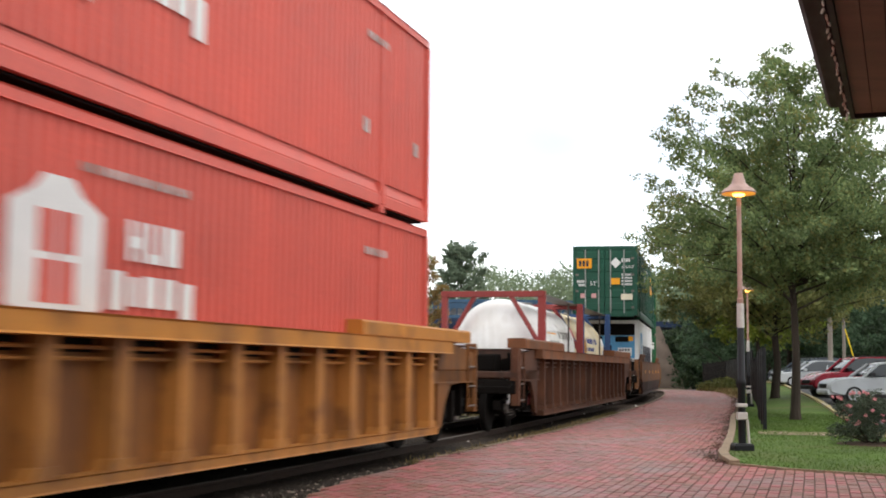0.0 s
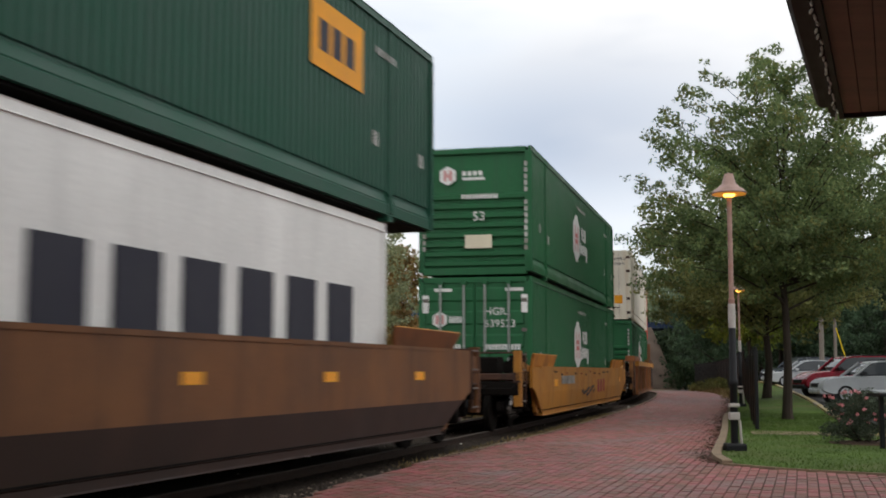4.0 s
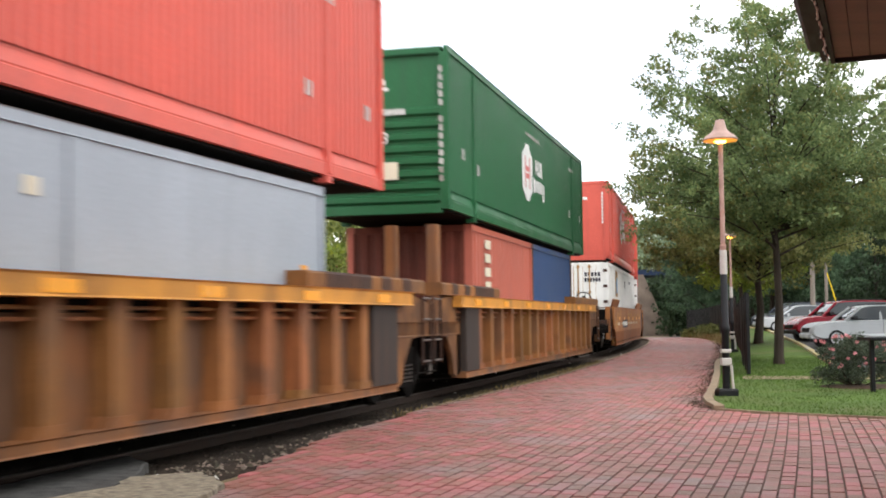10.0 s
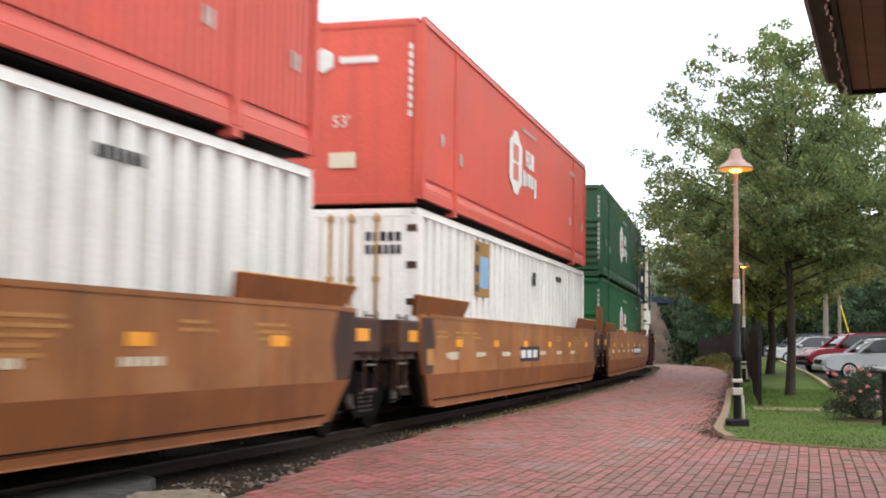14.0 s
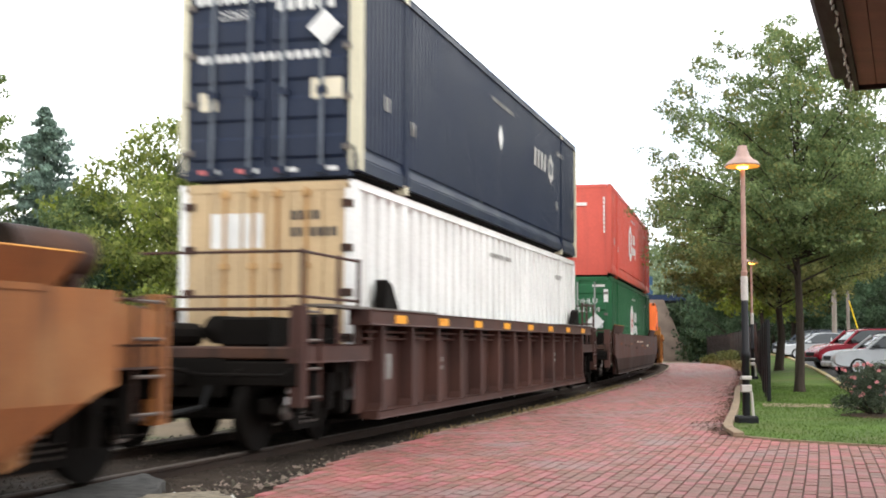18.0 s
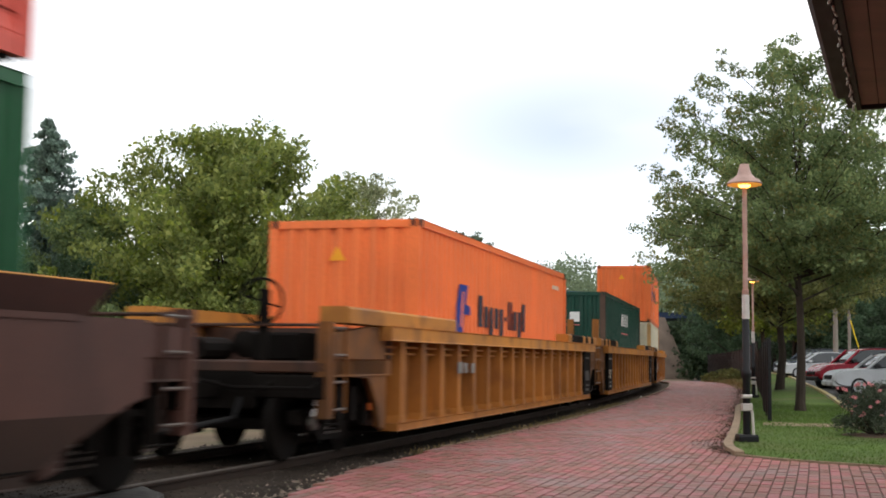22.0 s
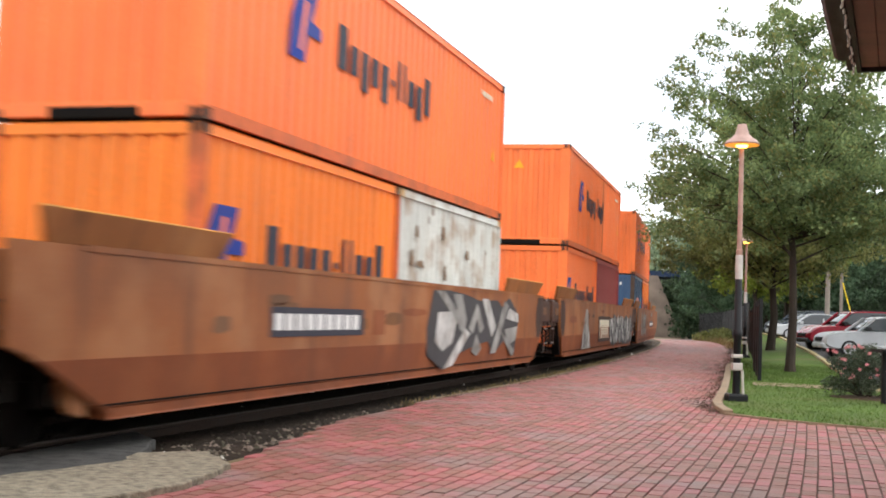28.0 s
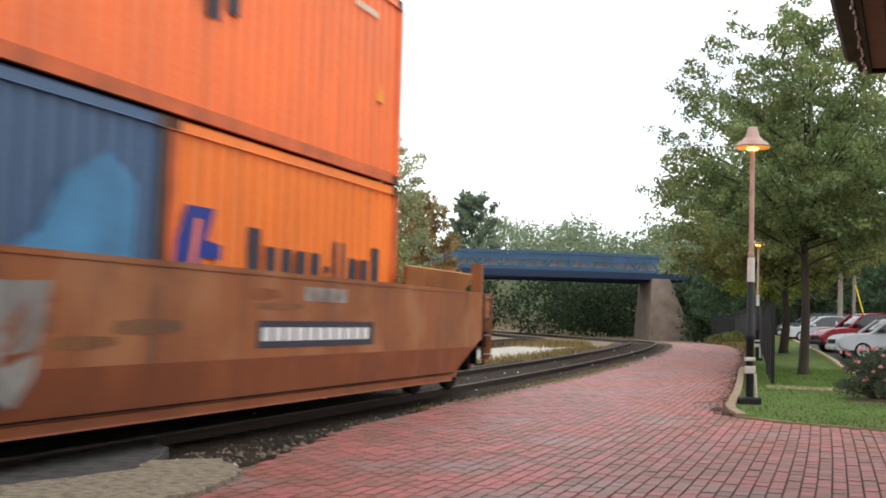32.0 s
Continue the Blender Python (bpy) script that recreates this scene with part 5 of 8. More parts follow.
            for yy in (0.24, 0.78):
                part("lock_rod", Shape().tube([(x0 - 0.035, sgn * yy, 0.1), (x0 - 0.035, sgn * yy, h - 0.08)], 0.026, 6), ROD if paint_mat is not NAVY else ROD_NAVY, d, "galvanised locking rod")
                for zz in (0.12, h * 0.4, h - 0.12):
                    part("rod_bracket", Shape().box(x0 - 0.06, x0 + 0.03, sgn * yy - 0.06, sgn * yy + 0.06, zz - 0.05, zz + 0.05), paint_mat, d)
            for k in range(4):
                zz = 0.4 + k * 0.66
                part("hinge", Shape().box(x0 - 0.02, x0 + 0.04, sgn * (y1 - 0.17) - 0.06, sgn * (y1 - 0.17) + 0.06, zz - 0.04, zz + 0.04), STEEL, d)
    elif end == "planks":
        # smooth insulated doors in upright panels, broad battens over the rods, dark hinges
        rod_mat = ROD_BEIGE if paint_mat is BEIGE else RUST_POST
        part("end_wall", Shape().box(x0 + 0.04, x0 + 0.07, -(y1 - 0.12), y1 - 0.12, 0.16, h - 0.12), rod_mat, ob)
        for sgn in (-1, 1):
            for a, b in ((0.015, 0.33), (0.345, 0.80), (0.815, y1 - 0.13)):
                d = part("door_panel", Shape().box(x0 + 0.008, x0 + 0.04, min(sgn * a, sgn * b), max(sgn * a, sgn * b), 0.17, h - 0.13, 0.006), paint_mat, ob)
            for yy in (0.17, 0.58):
                part("lock_rod", Shape().tube([(x0 - 0.02, sgn * yy, 0.1), (x0 - 0.02, sgn * yy, h - 0.08)], 0.024, 6), rod_mat, ob, "grimy locking rod")
                for zz in (0.14, 0.5, h * 0.62, h - 0.16):
                    part("rod_bracket", Shape().box(x0 - 0.05, x0 + 0.01, sgn * yy - 0.05, sgn * yy + 0.05, zz - 0.04, zz + 0.04, 0.008), GRIMY if paint_mat is BEIGE else rod_mat, ob)
                part("handle", Shape().tube([(x0 - 0.05, sgn * yy, 0.52), (x0 - 0.05, sgn * (yy + 0.26), 0.50)], 0.016, 5), GRIMY, ob)
            for k in range(5):
                zz = 0.30 + k * (h - 0.6) / 4
                part("hinge", Shape().box(x0 - 0.025, x0 + 0.02, sgn * (y1 - 0.13) - 0.10, sgn * (y1 - 0.13) + 0.05, zz - 0.05, zz + 0.05, 0.01), GRIMY, ob, "dark steel hinge")
    elif end == "flat":
        part("end_wall", Shape().box(x0 + 0.02, x0 + 0.07, -(y1 - 0.12), y1 - 0.12, 0.16, h - 0.12, 0.008), paint_mat, ob)
        for k in (-0.42, 0.42):
            part("end_rib", Shape().box(x0, x0 + 0.03, k * w - 0.03, k * w + 0.03, 0.16, h - 0.13), paint_mat, ob)
    else:
        sh = corrugated(-(y1 - 0.13), y1 - 0.13, 0.16, h - 0.12, 0, 0.27, 0.04)
        sh.v = [(x0 + 0.015 + b, a, q) for a, b, q in sh.v]
        part("end_wall", sh, paint_mat, ob)
        if end == "tunnel":
            part("tunnel_recess", Shape().box(x0 - 0.004, x0 + 0.1, -0.52, 0.52, 0.012, 0.125), BLACK_STEEL, ob, "dark recess in the end sill")
    if decor:
        decor(ob, x0, -y1 - 0.002, h)
    TRAIN.append((ob, car, xoff, z))
    return ob


def end_face(m_x, y, z):
    """The pose of lettering on the end that faces the camera."""
    return Matrix.Translation((m_x, y, z)) @ Matrix(((0, 0, -1, 0), (-1, 0, 0, 0), (0, 1, 0, 0), (0, 0, 0, 1)))


def side_face(x, y, z):
    return Matrix.Translation((x, y, z)) @ Matrix(((1, 0, 0, 0), (0, 0, -1, 0), (0, 1, 0, 0), (0, 0, 0, 1)))


def small_marks(ob, x0, y, h, seed, mat=None):
    """Number bars along the side of a long container."""
    mat = mat or GRAFFITI_PALE
    for a, b, z0, z1, n in ((-x0 - 2.6, -x0 - 1.75, h - 0.59, h - 0.49, 7), (-0.9, 0.9, h - 0.50, h - 0.42, 16), (-x0 - 0.72, -x0 - 0.46, 1.0, 1.2, 2), (-x0 - 2.72, -x0 - 2.46, 1.0, 1.2, 2), (x0 + 1.0, x0 + 1.26, 1.05, 1.25, 2), (x0 + 2.2, x0 + 2.46, 0.9, 1.1, 2)):
        seed += 1
        part("stencil_line", bars(Shape(), a, b, z0, z1, y, n, seed, 0.45), mat, ob)


def hub_decor(inner, seed, end="", number="", zlogo=1.55, at=-1.12, placard=False):
    def deco(ob, x0, y, h):
        logo_block(ob, at, zlogo, y, inner)
        small_marks(ob, x0, y, h, seed)
        if end:
            sh = Shape()
            if end == "red":
                sh.prism(0, x0 - 0.012, x0 - 0.008, [(0.35 + 0.20 * math.cos(k * math.pi / 3 + 0.5), h - 0.62 + 0.20 * math.sin(k * math.pi / 3 + 0.5)) for k in range(6)])
                part("end_emblem", sh, LETTER, ob)
                part("end_marking", Shape().box(x0 - 0.012, x0 - 0.008, -0.55, 0.08, h - 0.68, h - 0.58), LETTER, ob)
                lettering("length_mark", "53'", 0.26, LETTER, ob, end_face(x0 - 0.012, 0.18, 1.22))
                part("data_plate", Shape().box(x0 - 0.012, x0 - 0.008, -0.22, 0.22, 0.58, 0.82), LETTER_PALE, ob)
                v = Shape()
                for k in range(9):
                    v.box(x0 - 0.012, x0 - 0.008, 0.78, 0.86, 1.0 + k * 0.15, 1.10 + k * 0.15)
                    v.box(x0 - 0.012, x0 - 0.008, -1.12, -1.06, 1.35 + k * 0.13, 1.44 + k * 0.13)
                part("end_stencil", v, LETTER, ob)
            elif end == "ribs":
                sh.prism(0, x0 + 0.012, x0 + 0.016, [(0.62 + 0.22 * math.cos(k * math.pi / 3 + 0.5), h - 0.62 + 0.22 * math.sin(k * math.pi / 3 + 0.5)) for k in range(6)])
                part("end_emblem", sh, LETTER, ob)
                part("emblem_inlay", Shape().box(x0 + 0.008, x0 + 0.0115, 0.52, 0.59, h - 0.74, h - 0.50).box(x0 + 0.008, x0 + 0.0115, 0.65, 0.72, h - 0.74, h - 0.50).box(x0 + 0.008, x0 + 0.0115, 0.59, 0.65, h - 0.66, h - 0.58), EMBLEM_PINK, ob)
                part("end_marking", bars_end(x0 + 0.088, 0.30, -0.20, h - 0.62, h - 0.52, 4).box(x0 + 0.085, x0 + 0.0885, -0.22, 0.30, h - 0.72, h - 0.66), LETTER, ob)
                for yy in (-1.21, 1.13):
                    column = Shape()
                    for k in range(14):
                        if k != 5:
                            column.box(x0 - 0.005, x0 - 0.001, yy, yy + 0.07, h - 0.45 - k * 0.145, h - 0.35 - k * 0.145)
                    part("end_stencil", column, GRAFFITI_PALE, ob)
                part("end_stencil", bars_end(x0 + 0.012, 0.30, -0.55, h - 1.16, h - 1.06, 14), LETTER, ob)
                lettering("length_mark", "53", 0.30, LETTER, ob, end_face(x0 + 0.012, 0.05, h - 1.66))
                part("data_plate", Shape().box(x0 + 0.012, x0 + 0.018, -0.40, 0.22, 0.62, 0.92), LETTER_PALE, ob)
            else:
                sh.prism(0, x0 - 0.002, x0 + 0.002, [(0.80 + 0.19 * math.cos(k * math.pi / 3 + 0.5), h - 0.95 + 0.19 * math.sin(k * math.pi / 3 + 0.5)) for k in range(6)])
                part("end_emblem", sh, LETTER, ob)
                part("end_marking", bars_end(x0, 0.58, 0.28, h - 1.02, h - 0.88, 5), LETTER, ob)
                if number:
                    a, b = number.split(" ")
                    lettering("number_mark", a, 0.24, LETTER, ob, end_face(x0 - 0.002, -0.22, h - 0.85))
                    lettering("number_mark", b, 0.24, LETTER, ob, end_face(x0 - 0.002, -0.22, h - 1.12))
                part("end_stencil", bars_end(x0, -0.25, -1.05, h - 1.62, h - 1.5, 11), LETTER, ob)
                part("end_stencil", bars_end(x0, 0.95, 0.3, h - 1.62, h - 1.5, 9), LETTER, ob)
                part("emblem_inlay", Shape().box(x0 - 0.006, x0 - 0.003, 0.70, 0.77, h - 1.05, h - 0.85).box(x0 - 0.006, x0 - 0.003, 0.83, 0.90, h - 1.05, h - 0.85).box(x0 - 0.006, x0 - 0.003, 0.77, 0.83, h - 0.98, h - 0.92), EMBLEM_PINK, ob)
                for yy in (0.72, -0.90):
                    part("end_stripe", Shape().box(x0 - 0.006, x0 - 0.001, yy - 0.20, yy + 0.20, h - 0.32, h - 0.25), LETTER, ob)
                    part("end_stripe", Shape().box(x0 - 0.006, x0 - 0.001, yy - 0.22, yy + 0.20, 0.55, 0.64), LETTER, ob)
                if placard:
                    part("placard", Shape().prism(0, x0 - 0.075, x0 - 0.07, [(-0.80, h - 1.70), (-0.52, h - 1.42), (-0.80, h - 1.14), (-1.08, h - 1.42)]), LETTER, ob, "white diamond placard")
                part("corner_panel", Shape().box(x0 - 0.006, x0, -1.2, -1.06, h - 0.8, h - 0.4), LETTER, ob)
                part("corner_panel", Shape().box(x0 - 0.006, x0, 1.06, 1.2, h - 0.8, h - 0.4), LETTER, ob)
    return deco


def bars_end(x, y0, y1, z0, z1, n):
    sh = Shape()
    w = (y1 - y0) / n
    for i in range(n):
        a, b = y0 + i * w, y0 + (i + 0.7) * w
        sh.box(x - 0.003, x + 0.001, min(a, b), max(a, b), z0, z1)
    return sh


# ---- well cars ----
def wheel_mesh():
    sh = Shape()
    sh.turn((0, 0, 0), (0, 1, 0), [(-0.07, 0.30), (-0.07, 0.42), (-0.045, 0.445), (-0.04, 0.42), (0.06, 0.415), (0.065, 0.36), (0.03, 0.33), (0.02, 0.15), (0.08, 0.11), (0.08, 0.0)], 24)
    return sh.mesh("wheel")


WHEEL = wheel_mesh()
WHEEL.materials.append(BLACK_STEEL)


def frame_mesh():
    sh = Shape()
    ring = [(-1.15, 0.42), (-1.15, 0.58), (-0.75, 0.62), (-0.42, 0.80), (0.42, 0.80), (0.75, 0.62), (1.15, 0.58), (1.15, 0.42), (0.72, 0.40), (0.42, 0.20), (-0.42, 0.20), (-0.72, 0.40)]
    sh.prism(1, -0.06, 0.06, ring)
    for x in (-0.9, 0.9):
        sh.turn((x, -0.12, 0.44), (0, 1, 0), [(0, 0.10), (0, 0.13), (0.2, 0.13), (0.2, 0.1)], 12)
    return sh.mesh("side_frame")


SIDE_FRAME = frame_mesh()
SIDE_FRAME.materials.append(BLACK_STEEL)


def spring_mesh():
    prof = []
    for k in range(5):
        z = 0.26 + k * 0.06
        prof += [(z, 0.055), (z + 0.015, 0.08), (z + 0.03, 0.08), (z + 0.045, 0.055)]
    return Shape().turn((0, 0, 0), (0, 0, 1), prof, 8).mesh("spring")


SPRINGS = spring_mesh()
SPRINGS.materials.append(STEEL)


def bogie(car, x, cap=None):
    b = part("bogie", Shape().box(x - 0.2, x + 0.2, -0.95, 0.95, 0.42, 0.66, 0.03), BLACK_STEEL, car)
    for sgn in (-1, 1):
        o = part("side_frame", SIDE_FRAME, None, b)
        o.matrix_local = pose(x, sgn * 1.0, 0, 0, 0, 0 if sgn < 0 else 180)
        for dx in (-0.2, 0.0, 0.2):
            o = part("spring", SPRINGS, None, b)
            o.matrix_local = pose(x + dx, sgn * 1.0, 0)
        for dx in (-0.9, 0.9):
            o = part("wheel", WHEEL, None, b)
            o.matrix_local = pose(x + dx, sgn * 0.76, 0.42, 0, 0, 0 if sgn < 0 else 180)
            part("bearing_cap", Shape().turn((x + dx, sgn * 1.14, 0.44), (0, sgn, 0), [(0, 0.10), (0.05, 0.09), (0.05, 0.0)], 10), cap or STEEL, b)
    for dx in (-0.9, 0.9):
        part("axle", Shape().tube([(x + dx, -0.8, 0.42), (x + dx, 0.8, 0.42)], 0.08, 8), BLACK_STEEL, b)


def coupler(car, x0, x1):
    sg = 1 if x1 > x0 else -1
    part("coupler", Shape().box(min(x0, x1 - sg * 0.2), max(x0, x1 - sg * 0.2), -0.1, 0.1, 0.72, 0.92, 0.02).box(min(x1 - sg * 0.28, x1), max(x1 - sg * 0.28, x1), -0.17, 0.17, 0.66, 0.96), BLACK_STEEL, car)
    part("air_hose", Shape().tube([(x0, -0.35, 0.75), (x0 + sg * 0.25, -0.38, 0.5), (x1, -0.30, 0.42)], 0.03, 8), RUBBER, car)


def post_pair(car, x, mat, top=2.75, w=0.22):
    for y in (-1.32, -0.62):
        part("guide_post", Shape().box(x - w / 2, x + w / 2, y - 0.09, y + 0.09, 1.3, top, 0.02), mat, car)


def ladder(car, x, mat, z0=0.55, z1=1.6, n=4, y=-1.46):
    for dx in (-0.2, 0.2):
        part("grab_rail", Shape().tube([(x + dx, y, z0), (x + dx, y, z1)], 0.017, 6), mat, car)
    for k in range(n):
        zz = z0 + 0.05 + (z1 - z0 - 0.1) * k / (n - 1)
        part("rung", Shape().tube([(x - 0.2, y, zz), (x + 0.2, y, zz)], 0.016, 6), STEEL, car)


def brake_wheel(car, x, y, z, mat):
    sh = Shape()
    pts = [(x, y + 0.27 * math.cos(a), z + 0.27 * math.sin(a)) for a in [2 * math.pi * k / 16 for k in range(17)]]
    sh.tube(pts, 0.018, 6, caps=False)
    for a in (0.3, 0.3 + math.pi / 2):
        sh.tube([(x, y - 0.27 * math.cos(a), z - 0.27 * math.sin(a)), (x, y + 0.27 * math.cos(a), z + 0.27 * math.sin(a))], 0.012, 5)
    part("brake_wheel", sh, mat, car)


FLAP = {TAN_CAR: TAN_GOLD, TAN_GOLD: GOLD_SILL, MAROON_CAR: DARK_CAR, BROWN_SMOOTH: BROWN_CHORD, YELLOW_BRIGHT: YELLOW_TOP}
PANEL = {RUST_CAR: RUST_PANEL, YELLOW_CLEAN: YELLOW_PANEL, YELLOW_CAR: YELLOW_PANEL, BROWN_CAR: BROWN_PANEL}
LOWER_PLATE = {TAN_CAR: RUST_SILL, TAN_GOLD: GOLD_SILL, MAROON_CAR: DARK_LOWER, BROWN_SMOOTH: DARK_LOWER}


def well_car(label, s, mat, ribs=True, top=1.62, ends=("coupled", "coupled"), half=9.57, dark_panels=False, reflectors=0, chord=None, posts=0, nrib=16, decor=None, number=""):
    """A well car: deep side sills, raised end decks over the bogies. ends: coupled, joint (shares a bogie) or tail."""
    car = thing("well_car", label, "rail car", "well cars of the train")
    chord = chord or mat
    hl = 8.25
    low = 0.27
    yo = 1.54
    for sgn in (-1, 1):
        if ribs:
            rw = 0.125 if mat is RUST_CAR else 0.095 if mat in (YELLOW_CLEAN, YELLOW_CAR) else 0.065
            rib_mat = RUST_RIB if mat is RUST_CAR else mat
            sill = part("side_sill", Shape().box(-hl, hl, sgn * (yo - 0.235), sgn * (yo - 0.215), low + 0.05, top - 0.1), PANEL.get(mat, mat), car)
            for k in range(nrib):
                x = -hl + 0.55 + (2 * hl - 1.1) * k / (nrib - 1)
                part("rib", Shape().prism(2, low + 0.06, top - 0.19, [(x - rw - 0.025, sgn * (yo - 0.215)), (x - rw, sgn * (yo - 0.02)), (x + rw, sgn * (yo - 0.02)), (x + rw + 0.025, sgn * (yo - 0.215))]), rib_mat, sill)
                part("rib_foot", Shape().prism(1, sgn * (yo - 0.21), sgn * (yo - 0.005), [(x - rw - 0.09, low + 0.07), (x + rw + 0.09, low + 0.07), (x + rw + 0.03, low + 0.17), (x - rw - 0.03, low + 0.17)]), rib_mat, sill)
            part("top_chord", Shape().box(-hl - 0.2, hl + 0.2, sgn * (yo - 0.22), sgn * (yo + 0.06), top - 0.19, top, 0.02), chord, car)
            for dz, ym in ((0.27, 0.10), (0.36, 0.13)):
                part("side_pipe", Shape().tube([(-hl, sgn * (yo - ym), top - dz), (hl, sgn * (yo - ym), top - dz)], 0.018, 6), rib_mat, car)
            for k in range(nrib - 1):
                x = -hl + 0.55 + (2 * hl - 1.1) * (k + 0.5) / (nrib - 1)
                hw = (hl - 0.55) / (nrib - 1) - 0.15
                # flat black strips stand in for the darkness of openings under the chord
                part("slot", Shape().box(x - hw, x + hw, min(sgn * (yo - 0.212), sgn * (yo - 0.206)), max(sgn * (yo - 0.212), sgn * (yo - 0.206)), top - 0.31, top - 0.195), BLACK_STEEL, sill, "black strip for the dark inside a slot under the chord")
        else:
            ring = []
            for sg, end in ((-1, ends[0]), (1, ends[1])):
                if end == "joint":
                    o_ = [(hl + 0.39, 0.74), (hl + 0.5, 0.95), (hl + 0.6, 1.25), (hl + 0.6, top)]
                else:
                    o_ = [(hl + 0.76, 0.74), (hl + 0.9, 0.80), (hl + 1.15, 0.86), (hl + 1.15, top)]
                o_ = [(sg * a, q) for a, q in o_]
                ring += o_ if sg > 0 else o_[::-1]
            part("side_sill", Shape().prism(1, sgn * (yo - 0.06), sgn * yo, ring), mat, car)
            part("top_chord", Shape().box(-hl - 0.2, hl + 0.2, sgn * (yo - 0.2), sgn * (yo + 0.012), top - 0.04, top + 0.012), chord, car)
            part("sill_seam", Shape().box(-hl + 0.2, hl - 0.2, min(sgn * (yo - 0.06), sgn * (yo - 0.036)), max(sgn * (yo - 0.06), sgn * (yo - 0.036)), 0.352, 0.368), BLACK_STEEL, car, "dark weld seam")
            xa, xb = [(hl + 0.37, hl - 0.05) if e_ == "joint" else (hl + 0.74, hl - 0.35) for e_ in ends]
            corner = [(-xa[0], 0.742, 0.004), (xb[0], 0.742, 0.004), (xb[1], low, -0.055), (-xa[1], low, -0.055)]
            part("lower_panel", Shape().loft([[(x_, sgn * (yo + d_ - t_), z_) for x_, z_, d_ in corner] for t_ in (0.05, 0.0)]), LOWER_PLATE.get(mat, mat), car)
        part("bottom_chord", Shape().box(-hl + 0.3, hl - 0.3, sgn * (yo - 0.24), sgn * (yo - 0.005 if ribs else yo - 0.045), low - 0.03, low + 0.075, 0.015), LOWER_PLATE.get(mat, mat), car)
    part("well_floor", Shape().box(-hl + 0.2, hl - 0.2, -1.3, 1.3, 0.24, 0.31), BLACK_STEEL, car)
    for e, (sg, end) in enumerate(((-1, ends[0]), (1, ends[1]))):
        reach = half if end == "joint" else 10.3
        endm = RUST_END if mat is RUST_CAR else DIRTY_YELLOW if mat in (YELLOW_CLEAN, YELLOW_CAR) and ribs else mat
        a, b = hl - 0.25, reach
        # raised deck plate on the side and the deck over the bogie
        part("end_deck", Shape().box(min(sg * a, sg * b), max(sg * a, sg * b), -1.42, 1.42, 1.02, 1.16, 0.02), GRIMY, car)
        xs = sorted((sg * (a - 0.1), sg * a))
        part("bolster", Shape().box(*xs, -1.42, 1.42, 1.0, top - 0.02), GRIMY, car)
        if ribs:
            # added black plate: plays the deep shade that hides the container's end
            part("end_plate", Shape().box(*xs, -1.42 if end == "joint" else -0.95, 1.42, 0.3, 0.998), BLACK_STEEL, car)
        for sgn in (-1, 1):
            if mat is DARK_CAR and ribs:
                part("deck_lip", Shape().box(min(sg * 5.2, sg * 9.6), max(sg * 5.2, sg * 9.6), min(sgn * 1.2, sgn * 1.5), max(sgn * 1.2, sgn * 1.5), top, top + 0.035), STEEL, car)
                continue
            part("end_chord", Shape().prism(0, min(sg * 4.95, sg * (b - 0.55)), max(sg * 4.95, sg * (b - 0.55)), [(sgn * 1.12, top + 0.0), (sgn * 1.50, top + 0.0), (sgn * 1.50, top + 0.17), (sgn * 1.46, top + 0.20), (sgn * 1.12, top + 0.20)]) if ribs
                 else Shape().loft([[(sg * a_, sgn * (yy_ - w_), zz_) for a_, zz_, yy_ in ((5.98, top - 0.02, 1.41), (hl + 0.5, top - 0.02, 1.41), (hl + 0.72, top + 0.27, 1.50), (5.84, top + 0.27, 1.50))] for w_ in (0.05, 0.0)]), RUST_RIB if mat is RUST_CAR else FLAP.get(mat, chord), car)
            if not ribs:
                part("flap_lip", Shape().tube([(sg * 5.86, sgn * 1.475, top + 0.272), (sg * (hl + 0.70), sgn * 1.475, top + 0.272)], 0.016, 6), CHORD, car, "bright amber edge of the guide flap")
            if not ribs and end == "joint":
                continue
            part("end_web", Shape().prism(1, sgn * 1.36, sgn * 1.44, [(sg * (hl - 0.05), low), (sg * (hl + 0.15), low + 0.05), (sg * (hl + 0.28), 0.62), (sg * (hl + 0.62), 0.95), (sg * b, 1.02), (sg * b, 1.45), (sg * (hl + 0.6), top - 0.02), (sg * (hl - 0.05), top - 0.02)]), endm, car)
            if dark_panels and end == "joint":
                for q in (5.5, 5.89, 6.28, 6.67, 7.45, 8.3):
                    part("chord_band", Shape().prism(0, min(sg * q, sg * (q + 0.38)), max(sg * q, sg * (q + 0.38)), [(sgn * 1.11, top + 0.02), (sgn * 1.506, top + 0.02), (sgn * 1.506, top + 0.172), (sgn * 1.465, top + 0.206), (sgn * 1.11, top + 0.206)]), BLACK_STEEL if mat is YELLOW_CLEAN else GRIMY, car, "blackened band")
                part("end_panel", Shape().box(min(sg * 6.95, sg * 7.95), max(sg * 6.95, sg * 7.95), min(sgn * (yo - 0.10), sgn * (yo + 0.006)), max(sgn * (yo - 0.10), sgn * (yo + 0.006)), low + 0.08, top - 0.2), DARK_RUST if mat is RUST_CAR else BLACK_STEEL, car, "dark weathered end panel" if mat is RUST_CAR else "black painted end panel")
        if dark_panels and end == "joint" and mat is not RUST_CAR:
            sh = Shape()
            if number and sg < 0:
                lettering("unit_number", number, 0.36, LETTER_PALE, car, side_face(-7.82, -yo - 0.008, 0.70))
            else:
                bars(sh, min(sg * 7.15, sg * 7.75), max(sg * 7.15, sg * 7.75), 0.70, 0.94, -yo - 0.007, 3, 5)
